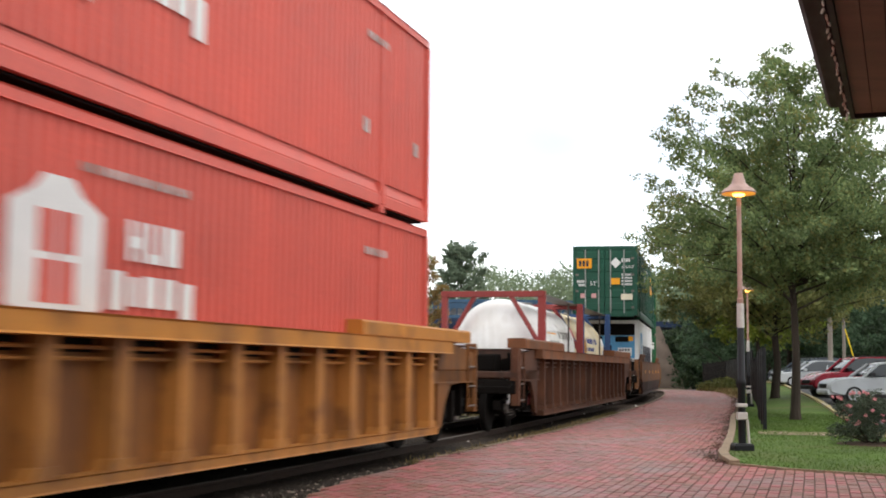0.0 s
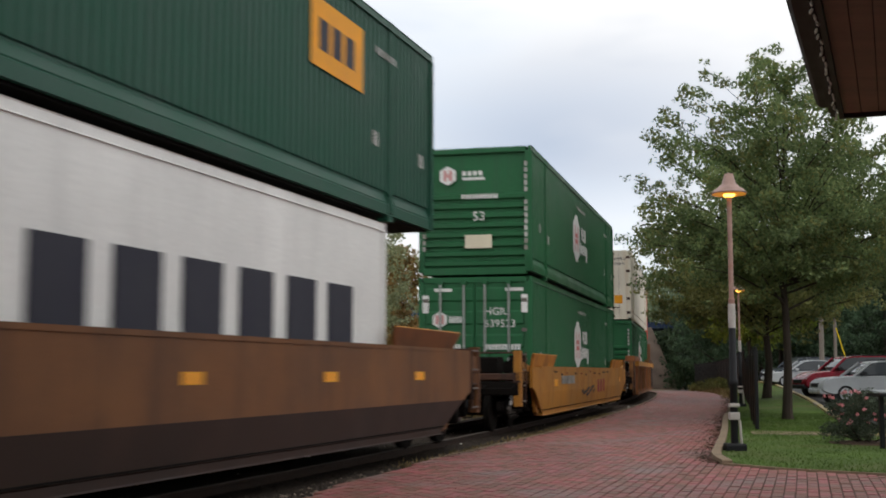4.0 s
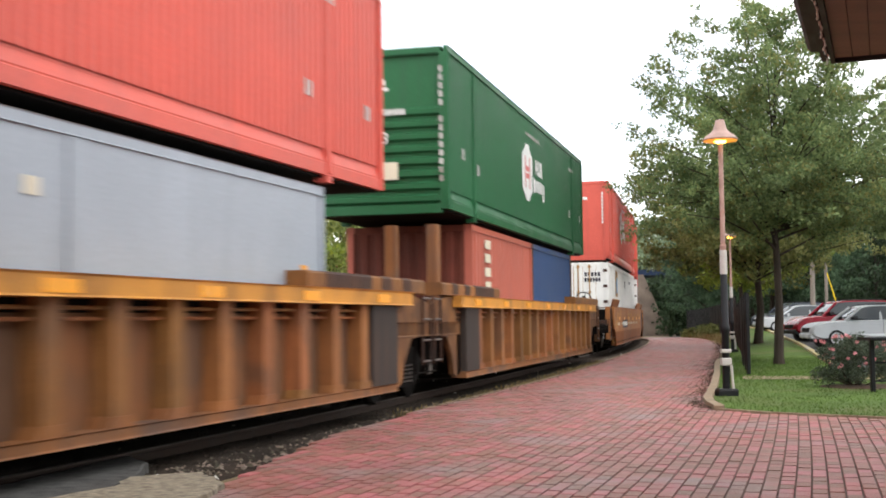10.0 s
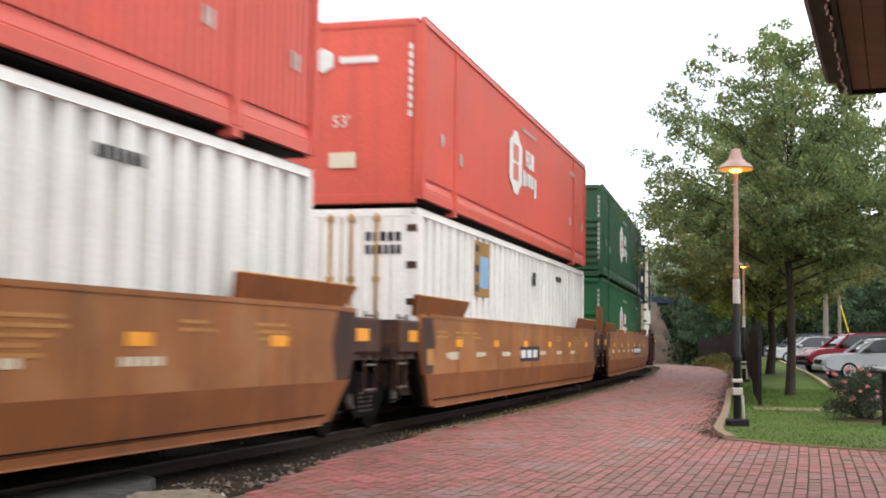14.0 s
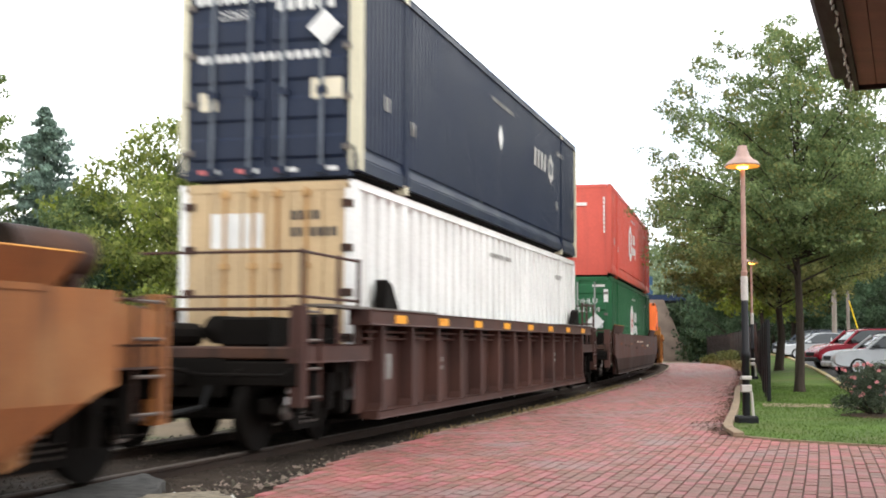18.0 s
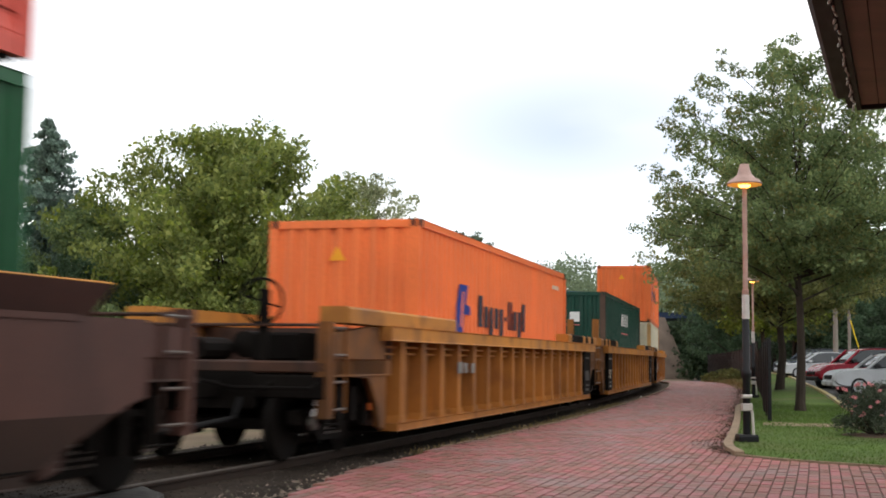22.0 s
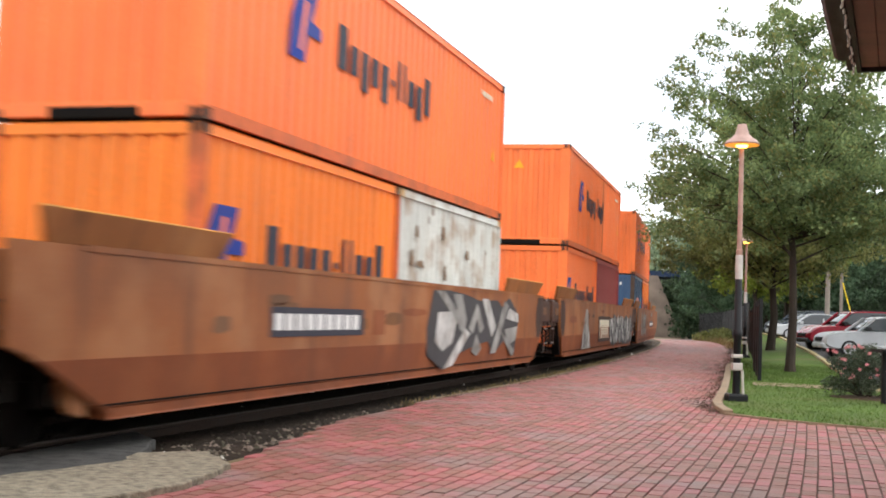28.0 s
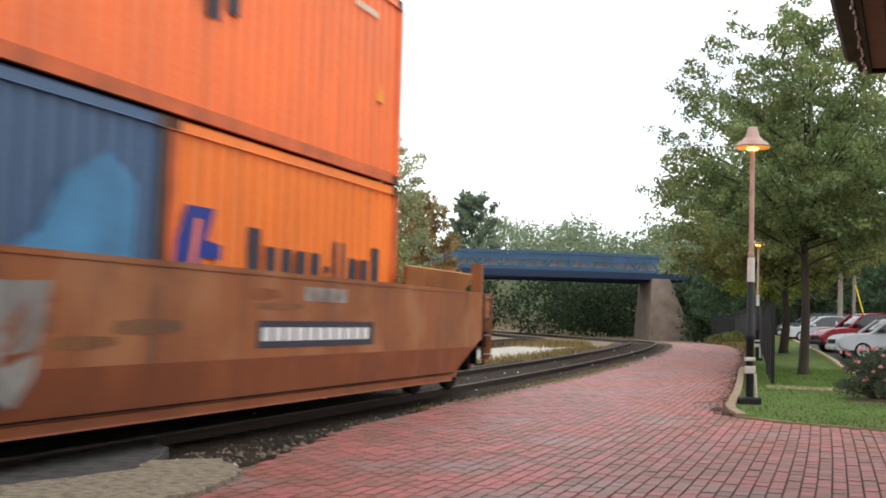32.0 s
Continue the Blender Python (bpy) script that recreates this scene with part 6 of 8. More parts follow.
            bars(sh, min(sg * 7.15, sg * 7.8), max(sg * 7.15, sg * 7.8), 1.24, 1.29, -yo - 0.007, 8, 7)
            bars(sh, min(sg * 7.2, sg * 7.75), max(sg * 7.2, sg * 7.75), 0.56, 0.60, -yo - 0.007, 5, 8)
            bars(sh, min(sg * 7.2, sg * 7.7), max(sg * 7.2, sg * 7.7), 0.44, 0.5, -yo - 0.007, 4, 6)
            part("stencil_line", sh, GRAFFITI if sg < 0 else STENCIL_DIM, car)
        for sgn in (-1, 1):
            part("deck_beam", Shape().box(min(sg * a, sg * b), max(sg * a, sg * b), sgn * 1.30, sgn * 1.44, 0.98, 1.19, 0.02), endm if ribs else GRIMY, car)
        part("centre_sill", Shape().box(min(sg * a, sg * b), max(sg * a, sg * b), -0.55, 0.55, 0.60, 1.03, 0.03), BLACK_STEEL, car)
        if end != "joint":
            part("brake_rigging", Shape().tube([(sg * (a + 0.1), -1.1, 0.55), (sg * (b - 0.5), -1.05, 0.7)], 0.05, 6).tube([(sg * (a + 0.3), -0.8, 0.8), (sg * (b - 0.2), -1.2, 0.62)], 0.03, 6).box(min(sg * (a + 0.2), sg * (a + 0.75)), max(sg * (a + 0.2), sg * (a + 0.75)), -1.25, -0.8, 0.62, 0.98), BLACK_STEEL, car)
        ladder(car, sg * (reach - 0.35), endm if ribs and mat is not RUST_CAR else GRIMY)
        for yy in (-1.35, 1.35):
            part("step", Shape().tube([(sg * (reach - 0.6), yy, 0.95), (sg * (reach - 0.6), yy, 0.42), (sg * (reach - 0.15), yy, 0.42), (sg * (reach - 0.15), yy, 0.95)], 0.022, 6), BLACK_STEEL, car)
        if end == "joint":
            if sg < 0:
                bogie(car, -half)
            if not ribs:
                # black sheet in place of the shade beneath the deck, narrowing the opening
                part("end_plate", Shape().box(*xs, -0.78, 1.42, 0.3, 0.998), BLACK_STEEL, car)
                # black arch shape drawn for the sill's thickness lying in shade
                part("arch_lining", Shape().prism(1, -1.475, -1.30, [(sg * (hl + 0.06), low + 0.02), (sg * (hl + 0.16), low + 0.02), (sg * (hl + 0.50), 0.74), (sg * (hl + 0.62), 1.05), (sg * (hl + 0.30), 1.05), (sg * (hl + 0.28), 0.74)]), BLACK_STEEL, car, "black arch for the shaded edge of the sill")
                part("end_grime", Shape().prism(1, -yo - 0.0035, -yo - 0.001, [(sg * (hl + 0.385), 0.75), (sg * (hl + 0.495), 0.95), (sg * (hl + 0.595), 1.25), (sg * (hl + 0.595), top - 0.05), (sg * (hl + 0.02), top - 0.05), (sg * (hl - 0.14), 1.2), (sg * (hl - 0.02), 0.75)]), GRIMY, car, "oily black grime on the sill's end")
                part("end_box", Shape().box(min(sg * (hl + 0.62), sg * (half - 0.1)), max(sg * (hl + 0.62), sg * (half - 0.1)), -1.50, -1.0, 1.06, 1.52, 0.03), GRIMY, car, "dark end platform housing")
                part("end_reflector", Shape().box(min(sg * (hl + 0.68), sg * (hl + 1.1)), max(sg * (hl + 0.68), sg * (hl + 1.1)), -1.510, -1.502, 1.22, 1.38), REFLECTOR if mat is TAN_GOLD else RUST_PANEL, car)
            part("joint_casting", Shape().box(min(sg * (half - 0.6), sg * (half - 0.03)), max(sg * (half - 0.6), sg * (half - 0.03)), -0.45, 0.45, 0.68, 1.02, 0.03), BLACK_STEEL, car)
        else:
            bogie(car, sg * 9.1)
            coupler(car, sg * 10.25, sg * 11.70)
            part("reservoir", Shape().turn((sg * 8.5, 0.1, 1.36), (sg, 0, 0), [(0, 0.05), (0.04, 0.17), (0.75, 0.17), (0.79, 0.05)], 14), BLACK_STEEL, car)
            part("uncoupling_lever", Shape().tube([(sg * 10.2, -1.35, 0.95), (sg * 10.45, -1.3, 0.85), (sg * 10.45, -0.3, 0.85), (sg * 10.9, -0.1, 0.95)], 0.02, 6), BLACK_STEEL, car)
            for yy in (-1.38, 1.38):
                part("corner_post", Shape().box(min(sg * 10.12, sg * 10.28), max(sg * 10.12, sg * 10.28), yy - 0.08, yy + 0.08, 0.5, 1.62, 0.02), endm, car)
            part("end_rail", Shape().tube([(sg * 10.2, -1.38, 1.58), (sg * 10.2, 1.38, 1.58)], 0.02, 6), GRIMY, car)
            part("cross_tie", Shape().box(min(sg * 10.1, sg * 10.3), max(sg * 10.1, sg * 10.3), -1.4, 1.4, 0.72, 1.0, 0.02), BLACK_STEEL, car)
            part("brake_valve", Shape().box(min(sg * 8.6, sg * 9.1), max(sg * 8.6, sg * 9.1), -1.2, -0.85, 1.16, 1.42, 0.04).box(min(sg * 8.7, sg * 8.95), max(sg * 8.7, sg * 8.95), -1.25, -0.95, 1.40, 1.55, 0.03), BLACK_STEEL, car)
            part("brake_pipe", Shape().tube([(sg * 8.3, -1.2, 1.28), (sg * 9.4, -1.25, 1.22), (sg * 10.1, -1.0, 1.1), (sg * 10.4, -0.6, 0.8)], 0.025, 6), BLACK_STEEL, car)
            for q in range(4):
                part("hanger", Shape().box(min(sg * (8.5 + q * 0.45), sg * (8.62 + q * 0.45)), max(sg * (8.5 + q * 0.45), sg * (8.62 + q * 0.45)), -1.3, -1.2, 0.36 + 0.07 * (q % 2), 0.85), BLACK_STEEL, car)
            if sg < 0:
                part("white_plate", Shape().prism(1, -1.22, -1.19, [(-10.12, 0.52), (-9.92, 0.55), (-9.84, 0.86), (-10.04, 0.83)]), LETTER, car, "small white plate")
            if mat is DARK_CAR and ribs:
                for xr in (8.35, 9.05, 10.15):
                    part("rail_post", Shape().tube([(sg * xr, -1.40, 1.16), (sg * xr, -1.40, 2.25)], 0.028, 6), endm, car)
                for zr in (1.72, 2.22):
                    part("hand_rail", Shape().tube([(sg * 8.3, -1.40, zr), (sg * 10.2, -1.40, zr), (sg * 10.2, 0.6, zr)], 0.018, 6), endm, car)
                part("stop_block", Shape().prism(1, -1.46, -1.30, [(sg * 6.9, top + 0.03), (sg * 7.5, top + 0.03), (sg * 7.42, top + 0.42), (sg * 7.2, top + 0.36)]), BLACK_STEEL, car)
            if mat is TAN_GOLD and sg > 0:
                part("air_reservoir", Shape().turn((8.55, -1.0, 1.92), (1, 0, 0), [(0, 0.06), (0.05, 0.20), (1.05, 0.20), (1.1, 0.06)], 16), GRIMY, car, "brown air reservoir")
                for xr in (8.8, 9.4):
                    part("reservoir_stand", Shape().box(xr - 0.05, xr + 0.05, -1.15, -0.85, 1.14, 1.76), GRIMY, car)
            if sg < 0 and (mat in (TAN_CAR, TAN_GOLD) or mat is YELLOW_CLEAN and ribs):
                part("wheel_stand", Shape().box(-10.16, -10.08, -0.62, -0.5, 1.16, 2.0, 0.01), BLACK_STEEL, car)
                brake_wheel(car, -10.2, -0.56, 1.86, BLACK_STEEL)
            part("brake_gear", Shape().box(min(sg * 9.3, sg * 9.9), max(sg * 9.3, sg * 9.9), -0.9, -0.3, 1.16, 1.5, 0.03).tube([(sg * 9.2, 0.4, 1.3), (sg * 10.0, 0.4, 1.3)], 0.14, 10), BLACK_STEEL, car)
    if posts & 1:
        post_pair(car, -9.2, mat)
    if posts & 2:
        post_pair(car, -9.2, mat, 2.35, 0.14)
    for k in range(reflectors):
        span = hl - (1.0 if ribs else 1.55)
        x = -span + 2 * span * k / (reflectors - 1)
        part("reflector", Shape().box(x - 0.24, x + 0.24, -yo - 0.069, -yo - 0.061, top - 0.16, top - 0.05) if ribs else Shape().box(x - 0.2, x + 0.2, -yo - 0.008, -yo, top - 0.47, top - 0.35), REFLECTOR, car)
    if decor:
        decor(car, -yo - 0.004)
    TRAIN.append((car, s, 0.0, 0.0))
    return car


# places of the cars' middles along the line at the start
PLACES = dict(c1=-2.41, c2=21.37, c3=45.15, c4=69.15, c5=93.33, c6=113.11, c7=132.69, c8=156.6, c9=176.86, c10=196.96, c11=220.25,
              c12=243.61, c13=267.21, c14=286.72, c15=306.22, c16=329.65, c17=349.48, c18=368.75)
LOWER, UP2, UP1 = 0.40, 3.33, 3.02
HI, STD = 2.9, 2.59


def panel_with_bars(car, y, x0, x1, z0, z1, n, seed):
    part("number_panel", Shape().box(x0, x1, y - 0.003, y, z0, z1), LETTER_DARK, car, "black panel with white bars")
    part("stencil_line", bars(Shape(), x0 + 0.1, x1 - 0.1, z0 + 0.07, z1 - 0.07, y - 0.004, n, seed, 0.3), LETTER, car)


FADED_CRIMSON = material("faded_crimson_paint", (0.30, 0.045, 0.05), 0.65, vary=0.25, scale=4, bump=0.0)
FADED = material("faded_amber_stencil", (0.47, 0.24, 0.075), 0.65, vary=0.2, scale=5, bump=0.0)


def tan_decor(seed, flanges=False, panel=(1.0, 4.2)):
    def deco(car, y):
        panel_with_bars(car, y, panel[0], panel[1], 0.86, 1.16, 11 if panel[1] - panel[0] > 2.5 else 3, seed)
        faded = random.Random(seed + 9)
        for x in (-8.0, -6.9, -5.9, -1.6, -0.2, 2.1, 4.7, 6.2):
            if panel[0] - 1.2 < x < panel[1]:
                continue
            sh = Shape()
            for k in range(faded.randint(2, 6)):
                z = 1.36 - k * 0.075
                bars(sh, x, x + faded.uniform(0.5, 1.0), z, z + 0.035, y, faded.randint(3, 7), seed + k, 0.25)
            part("stencil_line", sh, FADED, car)
        if flanges:
            for x in (-4.9, -3.2, -0.9, 0.9, 3.1, 4.9):
                part("guide_flange", Shape().prism(0, x - 0.5, x + 0.5, [(-1.54, 1.62), (-1.50, 1.74), (-1.42, 1.74), (-1.46, 1.62)]), TAN_GOLD, car)
        rnd = random.Random(seed)
        sh = Shape()
        for k in range(7):
            x = -7.5 + k * 1.9 + rnd.uniform(-0.3, 0.3)
            bars(sh, x, x + 0.7, 0.98, 1.06, y, 5, seed + k, 0.3)
        part("stencil_line", sh, LETTER_PALE, car)
        part("data_plate", Shape().box(-8.55, -8.2, y - 0.003, y, 0.88, 1.12), FADED, car)
        part("data_plate", Shape().box(-7.25, -6.75, y - 0.003, y, 0.95, 1.07), LETTER_PALE, car)
    return deco


def smudges(car, y, seed, n=9):
    """Repainted and oily patches left on a smooth side."""
    rnd = random.Random(seed)
    for _ in range(n):
        x, z = rnd.uniform(-7.6, 6.6), rnd.uniform(0.85, 1.38)
        w, q = rnd.uniform(0.35, 1.2), rnd.uniform(0.05, 0.16)
        part("smudge", Shape().prism(1, y - 0.0012, y + 0.002, [(x, z), (x + w * 0.5, z - 0.02), (x + w, z + 0.02), (x + w * 0.96, z + q), (x + w * 0.4, z + q * 1.15), (x + 0.03, z + q * 0.9)]), rnd.choice((RUST_PANEL, RUST_SILL, RUST_END)), car)


def graffiti_piece(car, y, x0, x1, z0, z1, seed, dark=True):
    """Spray-painted wild letters: bulging pale bodies over black shadows, with black cuts."""
    rnd = random.Random(seed)
    n = max(3, round((x1 - x0) / (0.86 if dark else 0.75)))
    w = (x1 - x0) / n
    zm, hz = (z0 + z1) / 2, (z1 - z0) / 2

    def blob(cx, cz, rx, rz, k, jit, lean):
        out = []
        for i in range(k):
            a = 2 * math.pi * i / k + rnd.uniform(-0.15, 0.15)
            r = rnd.uniform(1 - jit, 1 + jit * 0.4)
            dz = max(-1, min(1, math.sin(a) * 1.25)) * r * rz
            out.append((cx + max(-1, min(1, math.cos(a) * 1.25)) * r * rx + lean * dz, cz + dz))
        return out

    for i in range(n):
        cx, lean = x0 + (i + 0.5) * w, rnd.uniform(-0.6, 0.6)
        d = y - 0.0008 * (i % 3)
        if dark:
            part("graffiti_shadow", Shape().prism(1, d - 0.003, d, blob(cx + 0.05, zm - 0.01, w * 0.66, hz * 1.0, 9, 0.22, lean)), GRAFFITI_DARK, car)
        part("graffiti_letter", Shape().prism(1, d - 0.0085, d - 0.0055, blob(cx - 0.03, zm + 0.02, w * (0.46 if dark else 0.56), hz * 0.88, 8, 0.38, lean)), GRAFFITI if i % 2 or not dark else GRAFFITI_PALE, car, "silver spray-painted letter shape")
        for q in range(6 if dark else 4):
            a, m = rnd.uniform(0, 3.1), rnd.uniform(-0.3, 0.3)
            u, v = math.cos(a) * w * 0.24, math.sin(a) * hz * 0.45
            px, pz = cx + m * w * 0.5, zm + rnd.uniform(-0.35, 0.35) * hz
            t = rnd.uniform(0.02, 0.06)
            nx, nz = -math.sin(a) * t, math.cos(a) * t
            part("graffiti_cut", Shape().prism(1, d - 0.0115, d - 0.009, [(px - u - nx, pz - v - nz), (px + u - nx * 0.3, pz + v - nz * 0.3), (px + u + nx * 0.3, pz + v + nz * 0.3), (px - u + nx, pz - v + nz)]), GRAFFITI_DARK if dark else RUST_SILL, car)


def wild_graffiti(car, y, x0):
    """Interlocking arrows and bars, silver over black, as high as the car's side."""
    dark = [(0.0, 0.95), (0.3, 1.53), (1.2, 1.55), (2.4, 1.50), (3.2, 1.42), (4.6, 1.45), (5.0, 1.33), (5.6, 1.52), (6.5, 1.18), (6.3, 0.85), (6.1, 0.42), (5.2, 0.72), (4.4, 0.48), (3.9, 0.72), (2.6, 0.62), (1.6, 0.50), (0.9, 0.32), (0.05, 0.55)]
    part("graffiti_shadow", Shape().prism(1, y - 0.003, y, [(x0 + 0.93 * a, b) for a, b in dark]), GRAFFITI_DARK, car, "black spray-painted ground")
    bodies = (((0.45, 0.75), (0.6, 1.2), (1.35, 1.22), (1.7, 1.05), (1.45, 0.72), (0.9, 0.6)), ((0.5, 1.53), (0.95, 1.53), (2.0, 1.12), (1.75, 1.02)), ((1.5, 1.5), (2.0, 1.5), (2.35, 1.1), (2.2, 0.85), (1.9, 0.95)),
              ((0.95, 0.32), (1.5, 0.36), (2.6, 0.86), (2.3, 0.95)), ((2.5, 0.95), (3.05, 1.38), (3.6, 0.95), (3.3, 0.86), (3.05, 1.12), (2.8, 0.86)), ((2.75, 0.55), (3.05, 0.85), (3.4, 0.6), (3.1, 0.48)),
              ((3.4, 1.46), (3.9, 1.46), (4.5, 0.98), (4.2, 0.78)), ((4.1, 0.5), (4.5, 0.5), (5.5, 1.36), (5.2, 1.46)), ((4.7, 0.98), (5.0, 0.82), (5.9, 0.40), (6.1, 0.52)), ((5.35, 1.12), (5.6, 1.32), (6.35, 1.22), (6.42, 1.05)), ((5.2, 0.92), (6.35, 0.98), (6.2, 0.72), (5.6, 0.62)))
    for k, ring in enumerate(bodies):
        part("graffiti_letter", Shape().prism(1, y - 0.0085, y - 0.0055 + 0.0008 * (k % 3), [(x0 + 0.93 * a, b) for a, b in ring]), GRAFFITI if k % 3 else GRAFFITI_PALE, car, "silver spray-painted letter shape")


def car4_decor(car, y):
    rnd = random.Random(44)
    for k in range(11):
        x, w = -6.6 + k * 1.05 + rnd.uniform(-0.3, 0.3), rnd.uniform(0.25, 0.9)
        z = 1.10 + rnd.uniform(0, 0.1)
        part("scuff", Shape().prism(1, y - 0.0025, y, [(x, z), (x + w * 0.6, z - 0.025), (x + w, z + 0.01), (x + w * 0.7, z + 0.03), (x + 0.05, z + 0.035)]), rnd.choice((GRIMY, RUST_SILL, GRIMY)), car)
    part("reflector", Shape().box(-6.6, -6.1, y - 0.004, y, 0.86, 1.02), REFLECTOR, car)
    part("reflector", Shape().box(7.3, 7.6, y - 0.004, y, 0.86, 1.0), REFLECTOR, car)
    part("data_plate", Shape().box(-5.5, -3.3, y - 0.003, y, 0.90, 1.10), GRAFFITI, car)
    for x, z, w in ((-1.6, 0.62, 0.7), (-1.0, 0.56, 0.6), (-0.4, 0.66, 0.5), (0.0, 0.74, 0.6), (-1.9, 0.66, 0.3), (0.4, 0.64, 0.3), (-0.9, 0.70, 0.5)):
        part("graffiti_stroke", Shape().prism(1, y - 0.006, y - 0.002, [(x, z - 0.04), (x + w, z + 0.03), (x + w * 0.9, z + 0.09), (x - 0.08, z + 0.04)]), GRAFFITI_DARK, car)
    for k in range(3):
        x = 1.35 + k * 0.66
        part("graffiti_letter", Shape().prism(1, y - 0.004, y, [(x, 0.62), (x + 0.36, 0.60), (x + 0.42, 0.98), (x + 0.04, 0.96)]), FADED_CRIMSON, car, "faded crimson letter bar")


def car13_decor(car, y):
    part("data_plate", Shape().box(-5.0, -4.72, y - 0.003, y, 0.98, 1.16).box(-4.15, -3.95, y - 0.003, y, 0.98, 1.14).box(-4.62, -4.4, y - 0.003, y, 0.98, 1.14), GRAFFITI, car)


def car15_decor(car, y):
    part("data_plate", Shape().box(-6.2, -5.8, y - 0.003, y, 0.75, 1.15), LETTER_PALE, car)
    sh = Shape()
    for x in (-1.4, 1.4, 2.5):
        sh.prism(1, y - 0.003, y, [(x, 0.72), (x + 0.16, 0.62), (x + 0.3, 0.8), (x + 0.15, 0.86), (x + 0.1, 1.16), (x - 0.05, 1.1)])
    part("chalk_mark", sh, GRIMY, car)
    mint = material("mint_paint_mark", (0.16, 0.30, 0.13), 0.7, vary=0.2, bump=0.0)
    for x, z, w, q in ((-1.35, 0.72, 0.34, 0.36), (1.5, 0.66, 0.22, 0.3), (2.45, 0.60, 0.26, 0.34)):
        part("paint_mark", Shape().prism(1, y + 0.215, y + 0.22, [(x, z), (x + w, z - 0.03), (x + w * 0.9, z + q * 0.3), (x + w * 0.45, z + q * 0.35), (x + w * 0.4, z + q), (x + 0.02, z + q * 0.9)]), mint, car, "mint green paint mark")
    for x in (-4.1, -3.1, 0.4):
        part("stencil_line", bars(Shape(), x, x + 0.62, 0.86, 0.90, y + 0.216, 5, 3, 0.2), GRIMY, car)


def car16_decor(car, y):
    smudges(car, y, 61)
    panel_with_bars(car, y, -5.0, -2.2, 0.88, 1.2, 9, 41)
    part("faded_panel", Shape().box(-1.8, -1.38, y - 0.003, y, 0.88, 1.2), RUST_SILL, car)
    wild_graffiti(car, y, 0.5)


def car17_decor(car, y):
    smudges(car, y, 62)
    sh = Shape()
    sh.prism(1, y - 0.003, y, [(-5.2, 0.36), (-3.55, 0.36), (-3.7, 0.8), (-3.95, 1.05), (-4.1, 1.40), (-4.5, 1.42), (-4.7, 1.05), (-5.0, 0.8)])
    part("graffiti", sh, GRAFFITI, car, "grey spray-painted bottle shape")
    for a_, b_ in ((-4.85, 0.40), (-4.5, 0.9), (-4.0, 0.42)):
        part("graffiti_cut", Shape().prism(1, y - 0.0055, y - 0.0035, [(a_, b_), (a_ + 0.22, b_), (a_ + 0.30, b_ + 0.38), (a_ + 0.16, b_ + 0.38)]), GRAFFITI_DARK if b_ < 0.41 else GRAFFITI_PALE, car)
    part("number_panel", Shape().box(-1.75, 1.1, y - 0.003, y, 0.50, 1.24), GRIMY, car, "dark framed panel with a pale field")
    part("panel_field", Shape().box(-1.5, 0.85, y - 0.006, y - 0.0035, 0.60, 1.14), LETTER_PALE, car)
    for k, (a_, b_) in enumerate(((-1.42, -1.12), (-0.92, -0.62), (-0.42, -0.12), (0.08, 0.38), (0.58, 0.80))):
        part("panel_gap", Shape().box(a_, b_, y - 0.009, y - 0.0065, 0.60, 0.98 if k % 2 else 0.93), RUST_SILL, car)
    for k in range(4):
        part("panel_line", Shape().box(-1.0, 0.45, y - 0.012, y - 0.0095, 0.72 + k * 0.07, 0.75 + k * 0.07), LETTER_PALE, car)
    graffiti_piece(car, y, 1.1, 7.9, 0.32, 1.32, 7)


def car12_decor(car, y):
    """Faded tags along the upper half of a dark side."""
    rnd = random.Random(12)
    mats = (RUST_SILL, GRIMY, LETTER_PALE, TAN_GOLD, MAROON, RUST_SILL)
    x = -7.8
    while x < 7.4:
        w, q = rnd.uniform(0.35, 1.1), rnd.uniform(0.03, 0.09)
        z = rnd.uniform(0.98, 1.26)
        part("faded_tag", Shape().prism(1, y - 0.003, y, [(x, z), (x + w, z + rnd.uniform(-0.03, 0.03)), (x + w * 0.95, z + q), (x + 0.05, z + q * 0.9)]), mats[rnd.randrange(6)], car)
        x += w + rnd.uniform(0.1, 0.7)
    part("number_panel", Shape().box(-1.5, 1.2, y - 0.003, y, 1.24, 1.3), LETTER_PALE, car)


def car11_decor(car, y):
    part("stencil_line", bars(Shape(), -7.42, -6.78, 0.72, 1.06, y + 0.214, 3, 6, 0.2), GRAFFITI, car)
    for x, z, n in ((-4.8, 0.92, 4), (-3.6, 0.98, 3), (1.4, 0.95, 5), (4.9, 0.92, 4)):
        part("stencil_line", bars(Shape(), x, x + 0.55, z, z + 0.07, y + 0.214, n, 6, 0.3), GRAFFITI, car)
        part("stencil_line", bars(Shape(), x, x + 0.55, z - 0.12, z - 0.06, y + 0.214, n + 1, 6, 0.3), GRAFFITI, car)


def car18_decor(car, y):
    smudges(car, y, 63)
    panel_with_bars(car, y, 1.3, 4.5, 0.84, 1.12, 11, 45)
    part("stencil_line", bars(Shape(), 2.4, 3.65, 1.34, 1.5, y, 4, 2, 0.2), GRAFFITI, car)
    graffiti_piece(car, y, -5.95, -2.1, 0.42, 1.5, 9, dark=False)


